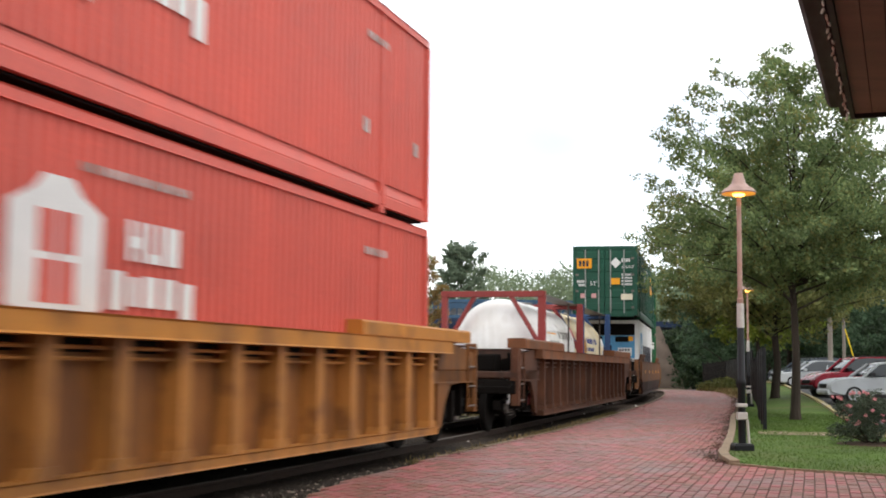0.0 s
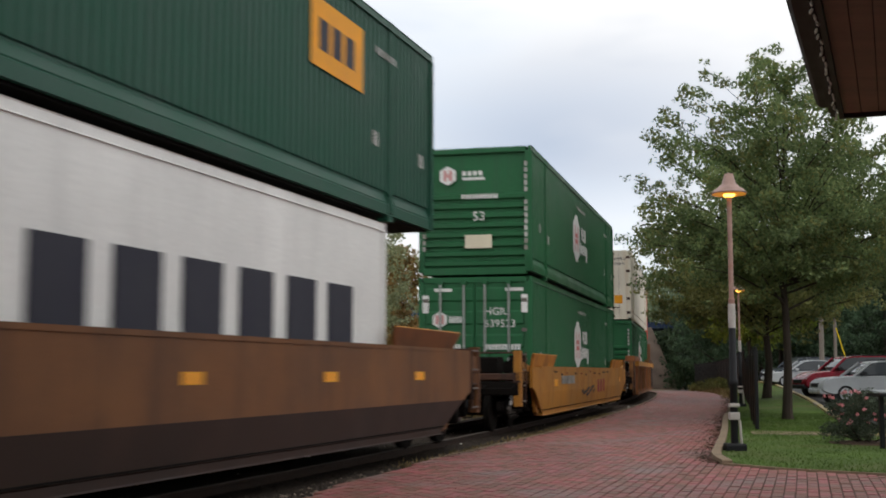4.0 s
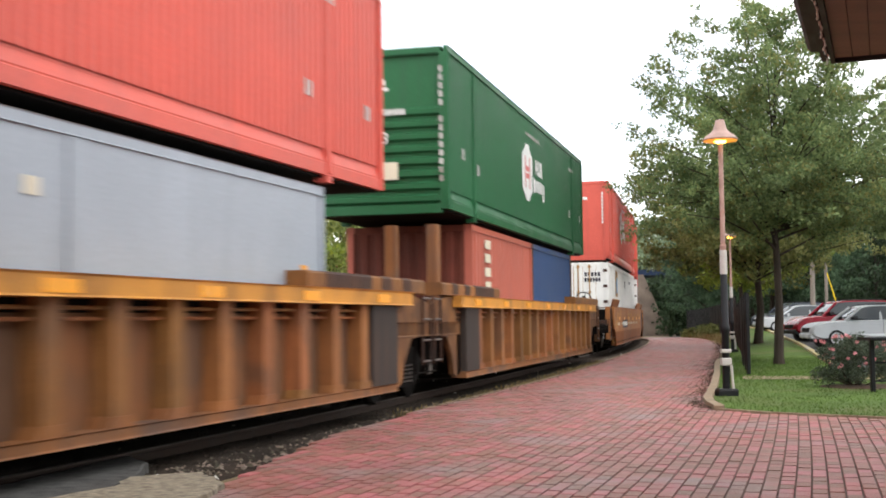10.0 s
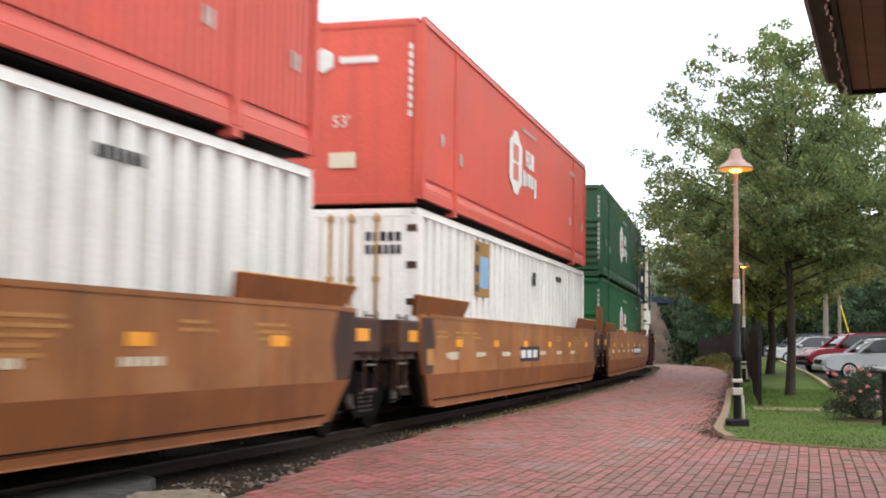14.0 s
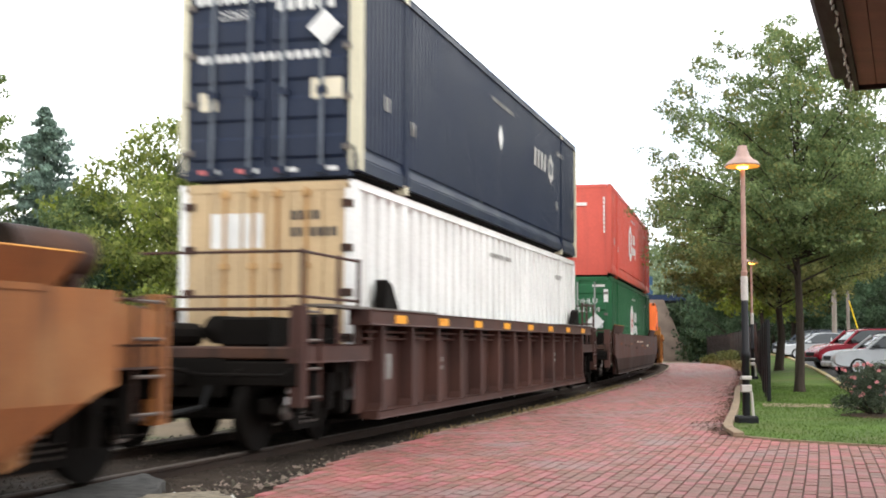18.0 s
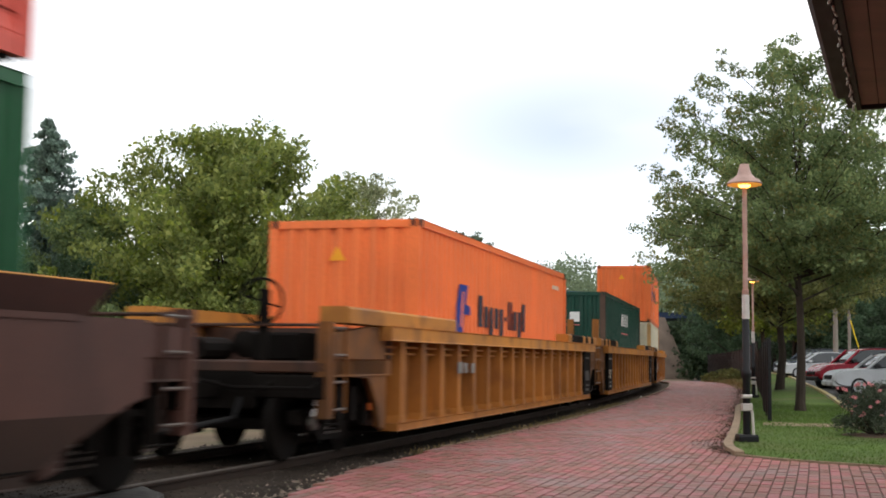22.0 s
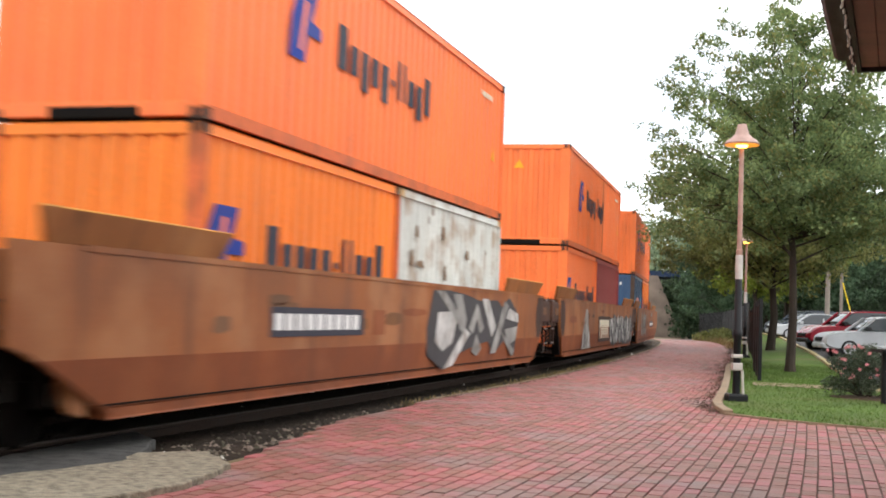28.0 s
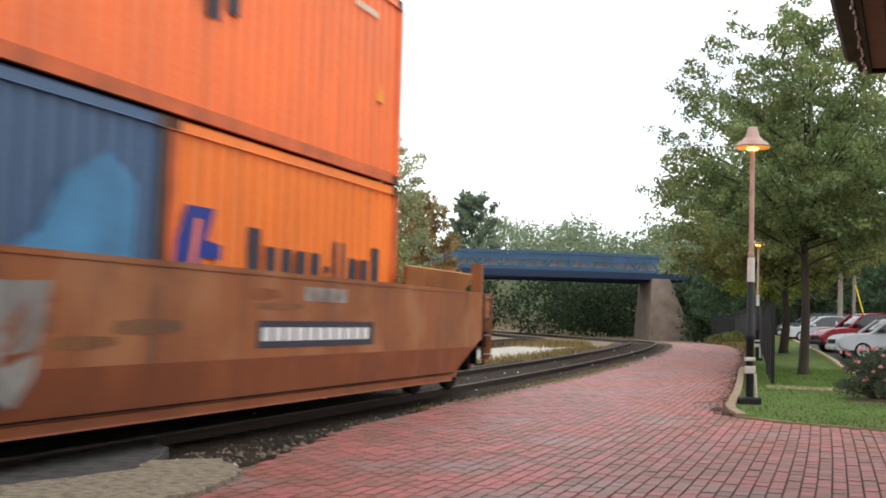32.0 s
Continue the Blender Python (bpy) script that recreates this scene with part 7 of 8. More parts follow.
def orange_decor(zm=1.47, size=1.0, shift=-3.65, streak=False):
    def deco(ob, x0, y, h):
        carrier_mark(ob, shift, zm, y, size)
        if streak:
            part("rust_streak", Shape().prism(1, y - 0.0045, y - 0.001, [(1.05, 0.2), (1.16, 0.2), (1.22, 1.2), (1.15, h - 0.15), (1.06, h - 0.15), (1.10, 1.1)]), RUST_SILL, ob, "dark rusty streak")
        sh = Shape()
        bars(sh, -x0 - 1.7, -x0 - 0.9, h - 0.45, h - 0.36, y, 7, 3)
        part("stencil_line", sh, LETTER_PALE, ob)
        part("warning_mark", Shape().prism(1, y - 0.003, y, [(-x0 - 0.9, 1.05), (-x0 - 0.66, 1.05), (-x0 - 0.78, 1.3)]), LETTER_AMBER, ob)
        part("warning_mark", Shape().prism(0, x0 + 0.006, x0 + 0.012, [(-0.05, h - 0.62), (0.22, h - 0.62), (0.085, h - 0.4)]), LETTER_AMBER, ob)
    return deco


def half_decor(zm):
    def deco(ob, x0, y, h):
        carrier_mark(ob, -2.45, zm, y, 0.98)
    return deco


def emp_decor(ob, x0, y, h):
    part("side_emblem", Shape().box(3.2, 4.95, y - 0.003, y, 1.62, 2.5), LETTER_AMBER, ob, "amber rectangle emblem")
    part("emblem_inlay", bars(Shape(), 3.45, 4.75, 1.85, 2.25, y - 0.004, 3, 4, 0.3), LETTER_DARK, ob)
    small_marks(ob, x0, y, h, 60)
    part("placard", Shape().prism(1, y - 0.003, y, [(-1.9, 1.75), (-1.75, 1.95), (-1.9, 2.15), (-2.05, 1.95)]), LETTER, ob)
    x = x0 - 0.001
    part("end_emblem", Shape().box(x - 0.062, x - 0.056, 0.52, 1.12, h - 0.92, h - 0.52), LETTER_AMBER, ob, "amber rectangle emblem")
    part("emblem_inlay", bars_end(x - 0.064, 1.04, 0.60, h - 0.84, h - 0.60, 3), LETTER_DARK, ob)
    part("placard", Shape().prism(0, x - 0.062, x - 0.056, [(-0.45, h - 0.92), (-0.24, h - 0.70), (-0.45, h - 0.48), (-0.66, h - 0.70)]), LETTER, ob, "white diamond placard")
    lettering("number_mark", "645415", 0.17, LETTER, ob, end_face(x - 0.004, -0.68, h - 0.92))
    part("end_stencil", bars_end(x - 0.004, -0.68, -1.05, h - 0.66, h - 0.52, 4), LETTER, ob)
    lettering("length_mark", "53'", 0.24, LETTER, ob, end_face(x - 0.058, 0.60, h - 1.62))
    for k in range(4):
        part("end_stencil", bars_end(x - 0.004, -0.68, -1.12, h - 1.22 - k * 0.13, h - 1.14 - k * 0.13, 6), LETTER, ob)
    part("end_stencil", bars_end(x - 0.004, 1.12, 0.72, h - 1.5, h - 1.4, 5), LETTER, ob)
    part("end_stencil", bars_end(x - 0.004, 1.06, 0.76, h - 1.64, h - 1.54, 4), LETTER, ob)
    part("warning_decal", Shape().box(x - 0.06, x - 0.056, -0.62, -0.26, h - 1.58, h - 1.32), LETTER_AMBER, ob)
    part("data_plate", Shape().box(x - 0.06, x - 0.056, -1.12, -0.66, h - 2.2, h - 1.96), LETTER_PALE, ob)
    for yy in (0.88, 0.44):
        part("data_plate", Shape().box(x - 0.006, x, yy - 0.1, yy + 0.1, h - 2.12, h - 1.94), EMBLEM_PINK, ob)


def reefer_decor(ob, x0, y, h):
    """White refrigerated container: star square, dark block letters, blue machinery end."""
    part("emblem", Shape().box(-4.3, -2.95, y - 0.003, y, 1.05, 2.42), SKYBLUE, ob, "light blue square emblem")
    star = []
    for k in range(14):
        r = 0.52 if k % 2 == 0 else 0.2
        star.append((-3.62 + r * math.cos(k * math.pi / 7 + math.pi / 2), 1.75 + r * math.sin(k * math.pi / 7 + math.pi / 2)))
    part("emblem_star", Shape().prism(1, y - 0.007, y - 0.0035, star), LETTER, ob)
    sh = Shape()
    for i in range(6):
        a = -2.1 + i * 1.22
        sh.box(a, a + 0.84, y - 0.003, y, 0.98, 1.92)
    part("block_lettering", sh, LETTER_DARK, ob, "large dark block lettering")
    unit = part("cooling_unit", Shape().box(x0 - 0.02, x0 + 0.05, -1.08, 1.08, 1.30, 2.25, 0.02), SKYBLUE, ob, "light blue cooling machinery panel")
    part("recess", Shape().box(x0 - 0.004, x0 + 0.05, -1.08, 1.08, 2.26, 2.74), BLACK_STEEL, ob, "dark recess over the cooling panel")
    for sg in (-1, 1):
        part("grille", Shape().box(x0 - 0.04, x0 - 0.02, sg * 0.55 - 0.28, sg * 0.55 + 0.28, 1.98, 2.20, 0.01), BLACK_STEEL, unit)
    part("sensor_box", Shape().box(x0 - 0.05, x0 - 0.02, -0.12, 0.16, 1.62, 1.84, 0.02), BLACK_STEEL, unit)
    part("machine_bay", Shape().box(x0 - 0.002, x0 + 0.05, -0.95, 0.95, 0.2, 1.28), BLACK_STEEL, ob, "open dark machinery bay")
    for k in range(5):
        part("coolant_pipe", Shape().tube([(x0 - 0.03, 0.55 - k * 0.22, 0.3), (x0 - 0.05, 0.45 - k * 0.22, 0.75), (x0 - 0.03, 0.62 - k * 0.22, 1.2)], 0.03, 6), ROD, ob)
    part("fan_guard", Shape().turn((x0 - 0.02, 0.15, 0.72), (-1, 0, 0), [(0, 0.36), (0.05, 0.36), (0.05, 0.28), (0.02, 0.26), (0.02, 0)], 20), ROD_NAVY, ob)
    part("control_box", Shape().box(x0 - 0.06, x0, -1.02, -0.82, 2.02, 2.22, 0.02), LETTER_AMBER, unit)
    part("number_plate_panel", Shape().box(x0 - 0.028, x0 - 0.0205, -0.95, -0.38, 1.40, 1.74), LETTER, unit)
    part("number_marking", bars_end(x0 - 0.03, -0.43, -0.9, 1.60, 1.69, 4), LETTER_DARK, unit)
    part("number_marking", bars_end(x0 - 0.03, -0.43, -0.9, 1.46, 1.55, 5), LETTER_DARK, unit)


def white_door_decor(number):
    def deco(ob, x0, y, h):
        a, b = number.split(" ")
        lettering("number_mark", a, 0.17, LETTER_DARK, ob, end_face(x0 - 0.004, -0.55, h - 0.42))
        lettering("number_mark", b, 0.17, LETTER_DARK, ob, end_face(x0 - 0.004, -0.55, h - 0.62))
        part("warning_decal", Shape().box(x0 - 0.004, x0, -0.95, -0.62, 0.68, 1.02), LETTER_AMBER, ob, "amber square decal")
        small_marks(ob, x0, y, h, 20, GRAFFITI)
        part("faded_emblem", Shape().prism(1, y - 0.003, y, [(-4.1, 1.45), (-2.9, 1.45), (-2.9, 2.25), (-4.1, 2.25)]), LETTER, ob, "white rectangle with faded pink writing")
        part("emblem_inlay", bars(Shape(), -3.95, -3.05, 1.75, 2.1, y - 0.004, 4, 5, 0.35, 0.2), EMBLEM_PINK, ob)
        part("door_sticker", Shape().box(x0 + 0.003, x0 + 0.0075, 0.62, 1.06, h - 0.86, h - 0.40), LETTER, ob)
        part("emblem_inlay", bars_end(x0 + 0.002, 1.02, 0.68, h - 0.68, h - 0.56, 3), EMBLEM_PINK, ob)
    return deco


def ribbed_white_decor(ob, x0, y, h):
    part("square_emblem", Shape().box(-4.55, -3.4, y - 0.005, y, 1.66, 2.66), material("ochre_decal", (0.34, 0.19, 0.06), 0.6), ob, "ochre and blue square emblem")
    part("emblem_inner", Shape().box(-4.18, -3.5, y - 0.008, y - 0.0055, 1.82, 2.4), material("pale_blue_decal", (0.25, 0.42, 0.62), 0.6), ob)
    part("emblem_inlay", Shape().box(-4.52, -4.25, y - 0.008, y - 0.0055, 2.46, 2.58).box(-4.52, -4.25, y - 0.008, y - 0.0055, 2.1, 2.22).box(-4.52, -4.25, y - 0.008, y - 0.0055, 1.74, 1.86), LETTER_DARK, ob)
    sh = Shape()
    bars(sh, 3.7, 4.5, h - 0.5, h - 0.38, y, 6, 8)
    bars(sh, 0.8, 1.2, h - 0.75, h - 0.45, y, 2, 9)
    part("stencil_line", sh, GRAFFITI_DARK, ob)
    part("square_emblem", Shape().box(x0 - 0.004, x0 + 0.002, 0.55, 1.05, h - 0.72, h - 0.34), LETTER_AMBER, ob)
    part("number_marking", bars_end(x0 - 0.002, -0.4, -1.0, h - 0.5, h - 0.36, 5), LETTER_DARK, ob)
    part("number_marking", bars_end(x0 - 0.002, -0.4, -1.0, h - 0.7, h - 0.56, 6), LETTER_DARK, ob)


def tan_door_decor(ob, x0, y, h):
    small_marks(ob, x0, y, h, 21, GRAFFITI)
    for a, b in ((0.36, 0.78), (0.04, 0.31)):
        part("white_patch", Shape().box(x0 + 0.003, x0 + 0.0075, a, b, h - 0.86, h - 0.40), LETTER, ob, "clean white patch on the stained door")
    part("number_marking", bars_end(x0 + 0.004, -0.36, -0.78, h - 0.50, h - 0.38, 4), GRAFFITI_DARK, ob)
    part("number_marking", bars_end(x0 + 0.004, -0.36, -1.02, h - 0.72, h - 0.60, 7), GRAFFITI_DARK, ob)


def grey_decor(ob, x0, y, h):
    part("seam", Shape().box(0.62, 0.86, y - 0.006, y + 0.004, 0.18, h - 0.12), GREY, ob, "raised upright joint in the side")
    part("amber_label", Shape().box(0.05, 0.22, y - 0.004, y + 0.01, 1.85, 2.0), LETTER_PALE, ob)
    part("amber_label", Shape().box(5.4, 5.55, y - 0.004, y + 0.01, 1.3, 1.5), LETTER_AMBER, ob)


def navy_decor(ob, x0, y, h):
    stripe = Shape()
    pale = Shape()
    for k in range(4):
        yy = 0.98 - k * 0.56
        stripe.box(x0 - 0.006, x0 - 0.001, yy - 0.14, yy, 0.10, 0.16)
        pale.box(x0 - 0.006, x0 - 0.001, yy - 0.30, yy - 0.15, 0.10, 0.16)
    part("end_stripe", stripe, LETTER_RED, ob, "red conspicuity stripes")
    part("end_stripe", pale, LETTER, ob, "white conspicuity stripes")
    part("number_marking", bars_end(x0 - 0.003, -0.12, -0.62, h - 0.42, h - 0.28, 4), LETTER, ob)
    part("number_marking", bars_end(x0 - 0.003, -0.12, -0.98, h - 0.64, h - 0.50, 6), LETTER, ob)
    part("tan_plate", Shape().box(x0 - 0.006, x0 - 0.001, -1.06, -0.62, h - 1.85, h - 1.58), LETTER_PALE, ob, "tan data plate")
    part("tan_plate", Shape().box(x0 - 0.006, x0 - 0.001, 0.72, 0.98, h - 1.95, h - 1.7), LETTER_PALE, ob)
    sh = Shape()
    for k in range(4):
        sh.prism(1, y - 0.003, y, [(2.85 + k * 0.36, 1.72), (3.05 + k * 0.36, 1.72), (3.14 + k * 0.36, 2.12), (2.94 + k * 0.36, 2.12)])
    part("block_lettering", sh, GRAFFITI_PALE, ob)
    ring = [(4.72 + r_ * math.cos(a_), 1.86 + r_ * math.sin(a_)) for a_, r_ in ((k * math.pi / 6, 0.36 if k % 2 else 0.28) for k in range(12))]
    part("emblem", Shape().prism(1, y - 0.003, y, ring), GRAFFITI_PALE, ob, "white toothed round emblem")
    part("emblem_inner", Shape().prism(1, y - 0.007, y - 0.0035, [(4.72 + 0.16 * math.cos(k * math.pi / 4), 1.86 + 0.16 * math.sin(k * math.pi / 4)) for k in range(8)]), NAVY, ob)
    part("placard", Shape().prism(1, y - 0.003, y, [(-0.22, 1.55), (-0.02, 1.80), (-0.22, 2.05), (-0.42, 1.80)]), LETTER, ob, "white diamond placard")
    small_marks(ob, x0, y, h, 70, GRAFFITI)
    part("placard", Shape().prism(0, x0 - 0.062, x0 - 0.056, [(-0.82, h - 1.16), (-0.58, h - 0.92), (-0.82, h - 0.68), (-1.06, h - 0.92)]), LETTER, ob, "white diamond placard")
    part("end_stencil", bars_end(x0 - 0.003, 1.05, -0.1, h - 0.5, h - 0.36, 9), LETTER, ob)
    lettering("number_mark", "252658", 0.17, LETTER, ob, end_face(x0 - 0.003, 0.72, h - 0.72))
    part("end_stencil", bars_end(x0 - 0.003, 1.0, -0.9, h - 1.3, h - 1.2, 15), LETTER, ob)


def green40_decor(ob, x0, y, h):
    bars_ = bars(Shape(), -0.85, 1.22, 2.0, 2.42, y, 5, 12, 0.48)
    bars_.prism(1, y - 0.003, y, [(-1.22, 2.0), (-1.0, 2.42), (-0.9, 2.42), (-0.95, 2.0)])
    part("block_lettering", bars_, LETTER, ob)
    part("underline", Shape().box(-1.17, 1.17, y - 0.003, y, 1.72, 1.76), LETTER_RED, ob, "thin red line")
    for y0 in (0.28, -0.3):
        part("end_panel", Shape().box(x0 + 0.006, x0 + 0.012, y0 - 0.15, y0 + 0.15, h - 0.92, h - 0.62), LETTER, ob)
    part("end_underline", Shape().box(x0 + 0.006, x0 + 0.012, -0.45, 0.45, h - 1.03, h - 1.0), LETTER_RED, ob)
    v = Shape()
    for k in range(11):
        v.box(x0 + 0.006, x0 + 0.012, -0.92, -0.84, 0.5 + k * 0.14, 0.6 + k * 0.14)
    part("end_stencil", v, LETTER, ob)


def white20_decor(ob, x0, y, h):
    rnd = random.Random(8)
    sh = Shape()
    for k in range(9):
        x, z = rnd.uniform(-2.6, 2.4), rnd.uniform(1.2, 2.4)
        w, q = rnd.uniform(0.05, 0.4), rnd.uniform(0.05, 0.25)
        sh.prism(1, y - 0.003, y, [(x, z), (x + w, z - 0.03), (x + w * 0.8, z + q), (x + 0.03, z + q * 0.8)])
    part("worn_patch", sh, material("rust_patch", (0.20, 0.13, 0.08), 0.8), ob, "rusty worn patches")


def oxide_decor(ob, x0, y, h):
    sh = Shape()
    for k in range(6):
        sh.box(x0 + 1.1, x0 + 1.62, y - 0.003, y, 0.85 + k * 0.27, 1.02 + k * 0.27)
    part("block_lettering", sh, LETTER_PALE, ob)


def blue20_decor(ob, x0, y, h):
    part("patch", Shape().box(-1.23, 0.42, y - 0.003, y, 1.31, 1.70), material("salmon_patch", (0.75, 0.28, 0.22), 0.6), ob, "salmon-coloured patch")
    part("patch", Shape().box(-1.0, 0.4, y - 0.0035, y, 1.18, 1.26), LETTER, ob)
    part("faded_panel", Shape().prism(1, y - 0.002, y, [(0.55, 0.6), (2.5, 0.6), (2.55, 1.9), (2.1, 2.15), (1.5, 1.85), (1.2, 1.4), (0.7, 1.15)]), material("faded_light_blue", (0.06, 0.2, 0.36), 0.6, vary=0.3), ob)
    part("faded_panel", Shape().prism(1, y - 0.002, y, [(-2.9, 0.5), (-2.0, 0.5), (-1.9, 1.3), (-2.2, 1.75), (-2.9, 1.9)]), material("faded_pale_blue", (0.10, 0.23, 0.38), 0.6, vary=0.3), ob)
    part("number_marking", bars_end(x0 + 0.012, 0.6, -0.75, h - 0.42, h - 0.3, 11), LETTER, ob)


def tank_container(label, car, xoff, frame_mat, tank_mat, h=2.60, decal=None):
    """A tank in an open 20-foot frame."""
    ob = thing("tank_container", label, "tank container", "containers on the train")
    L, w = L20, 2.44
    x0, y1 = L / 2, w / 2
    t = part("tank", Shape().turn((0, 0, h * 0.51), (1, 0, 0), [(-x0 + 0.16, 0.02), (-x0 + 0.19, 0.45), (-x0 + 0.33, 0.86), (-x0 + 0.6, 1.07), (-x0 + 0.9, 1.14), (x0 - 0.9, 1.14), (x0 - 0.6, 1.07), (x0 - 0.33, 0.86), (x0 - 0.19, 0.45), (x0 - 0.16, 0.02)], 36), tank_mat, ob)
    for xx in (-1.5, 0, 1.5):
        part("band", Shape().turn((xx, 0, h * 0.51), (1, 0, 0), [(-0.04, 1.14), (-0.04, 1.152), (0.04, 1.152), (0.04, 1.14)], 36), tank_mat, t)
    part("manlid", Shape().turn((0.5, 0, h * 0.51 + 1.05), (0, 0, 1), [(0, 0.28), (0.12, 0.28), (0.14, 0.2), (0.16, 0)], 16), STEEL, t)
    for sx in (-1, 1):
        for sy in (-1, 1):
            cx = sx * (x0 - 0.07)
            part("corner_post", Shape().box(cx - 0.07, cx + 0.07, sy * (y1 - 0.14), sy * y1, 0.0, h, 0.015), frame_mat, ob)
            for cz in (0, h - 0.12):
                part("corner_casting", Shape().box(cx - 0.09, cx + 0.09, sy * (y1 - 0.16), sy * (y1 + 0.004), cz - 0.002, cz + 0.122, 0.01), frame_mat, ob)
            part("brace", Shape().tube([(cx, sy * (y1 - 0.07), 0.62), (sx * (x0 - 0.7), sy * (y1 - 0.07), 0.12)], 0.05, 6), frame_mat, ob)
            part("top_brace", Shape().tube([(cx, sy * (y1 - 0.1), h - 0.06), (sx * (x0 - 0.75), sy * 0.5, h - 0.08)], 0.035, 6), frame_mat, ob)
            part("end_brace", Shape().tube([(cx, sy * 0.42, h - 0.1), (cx, sy * (y1 - 0.08), h * 0.50)], 0.055, 6), frame_mat, ob)
            part("side_ladder", Shape().box(-0.16 + 0.9, -0.13 + 0.9, sy * (y1 - 0.06), sy * (y1 - 0.02), 0.1, h - 0.1), STEEL, ob)
        cx = sx * (x0 - 0.07)
        for cz in (0.07, h - 0.07):
            part("end_beam", Shape().box(cx - 0.06, cx + 0.06, -y1 + 0.1, y1 - 0.1, cz - 0.07, cz + 0.07, 0.012), frame_mat, ob)
    for sy in (-1, 1):
        part("bottom_rail", Shape().box(-x0 + 0.1, x0 - 0.1, sy * (y1 - 0.12), sy * y1, 0.02, 0.16, 0.012), frame_mat, ob)
    part("walkway", Shape().box(-x0 + 0.1, x0 - 0.1, -y1 + 0.12, -y1 + 0.58, h - 0.05, h - 0.02), STEEL, ob, "galvanised walkway grating")
    part("placard", Shape().prism(0, -x0 - 0.012, -x0 - 0.004, [(-0.75, 0.22), (-0.53, 0.44), (-0.75, 0.66), (-0.97, 0.44)]), LETTER_RED, ob, "red diamond placard")
    part("placard_bracket", Shape().box(-x0 - 0.004, -x0 + 0.05, -1.1, -0.5, 0.40, 0.48), frame_mat, ob)
    if decal:
        decal(ob, t)
    TRAIN.append((ob, car, xoff, LOWER))


def tank_marks(kind):
    """Lettering bars and patches wrapped on the tank's side: grey marks on the white one, blue ones with an amber square on the cream one."""
    def deco(ob, t):
        def patch(x0, x1, a0, a1, mat, name, r=1.148):
            sh = Shape()
            zc = 2.60 * 0.51
            a = [radians(a0 + (a1 - a0) * k / 5) for k in range(6)]
            for p, q in zip(a, a[1:]):
                sh.poly([(x0, -r * math.cos(p), zc + r * math.sin(p)), (x1, -r * math.cos(p), zc + r * math.sin(p)), (x1, -r * math.cos(q), zc + r * math.sin(q)), (x0, -r * math.cos(q), zc + r * math.sin(q))])
            part(name, sh, mat, t)
        if kind == "cream":
            patch(-2.45, -1.80, -4, 26, LETTER_AMBER, "amber_square")
            for k in range(6):
                patch(-2.45, -1.80, -3 + k * 3.2, -1.8 + k * 3.2, LETTER_DARK, "emblem_line", 1.150)
            for k in range(10):
                if k != 6:
                    patch(-1.62 + k * 0.22, -1.46 + k * 0.22, 12, 20, LETTER_BLUE, "lettering_bar")
            for k in range(8):
                patch(-1.62 + k * 0.18, -1.48 + k * 0.18, 1, 6, LETTER_BLUE, "lettering_bar")
            patch(1.5, 2.15, 10, 24, LETTER, "white_label")
            patch(1.6, 2.2, -6, 4, LETTER, "white_label")
            patch(-1.3, -0.9, 32, 60, LETTER, "worn_pale_patch")
        else:
            patch(-1.9, -0.6, 20, 27, LETTER, "white_label")
            patch(-1.9, -0.7, 17, 18.5, LETTER_AMBER, "amber_line")
            for k in range(7):
                patch(-0.3 + k * 0.30, -0.12 + k * 0.30, 12, 22, GRAFFITI, "lettering_bar")
            for k in range(5):
                patch(-1.7 + k * 0.26, -1.54 + k * 0.26, 4, 9, GRAFFITI, "lettering_bar")
            patch(2.0, 2.35, 18, 32, LETTER_RED, "placard")
    return deco


C = PLACES
J, K = "joint", "coupled"
# two red containers on a yellow ribbed car
well_car("weathered yellow ribbed well car with orange top rail", C["c1"], YELLOW_CAR, chord=YELLOW_TOP, half=11.7)
container("faded red steel container with white emblem, lower tier", C["c1"], 0, LOWER, L53, 2.59, HI, RED, "flat", decor=hub_decor(RED, 1, "", zlogo=1.66, at=-1.2))
container("faded red steel container with white emblem, stacked on another red one", C["c1"], 0, UP2, L53, 2.59, HI, RED, "flat", decor=hub_decor(RED, 2, "red"))
# two tanks on a brown ribbed car
well_car("dark brown ribbed well car loaded with two tanks", C["c2"], BROWN_CAR, half=11.7, chord=BROWN_CHORD)
tank_container("silver-white tank in a dark red steel frame, in a well car", C["c2"], -3.05, MAROON, material("dull_white_tank", (0.86, 0.85, 0.83), 0.35, vary=0.06, streak=(0.62, 0.58, 0.52, 0.5), stain=(0.70, 0.66, 0.60, 0.4, 1.4), spec=0.5), decal=tank_marks("white"))
tank_container("cream tank in a dark blue steel frame, in a well car", C["c2"], 3.1, BLUE, material("cream_tank_coat", (0.90, 0.76, 0.50), 0.4, vary=0.10, streak=(0.66, 0.47, 0.25, 0.5), stain=(0.88, 0.80, 0.66, 0.6, 1.2)), decal=tank_marks("cream"))
# dark green over a white refrigerated container
well_car("rust-brown smooth-sided well car", C["c3"], BROWN_SMOOTH, ribs=False, reflectors=5, half=11.7, top=1.55)
container("white refrigerated container with dark block lettering, lower tier", C["c3"], 0, LOWER, L40, 2.44, HI, WHITE, "flat", "plain", decor=reefer_decor)
container("dark green 53-foot container with doors and amber emblem, upper tier", C["c3"], 0, UP2, L53, 2.59, HI, GREEN2, "doors", decor=emp_decor)
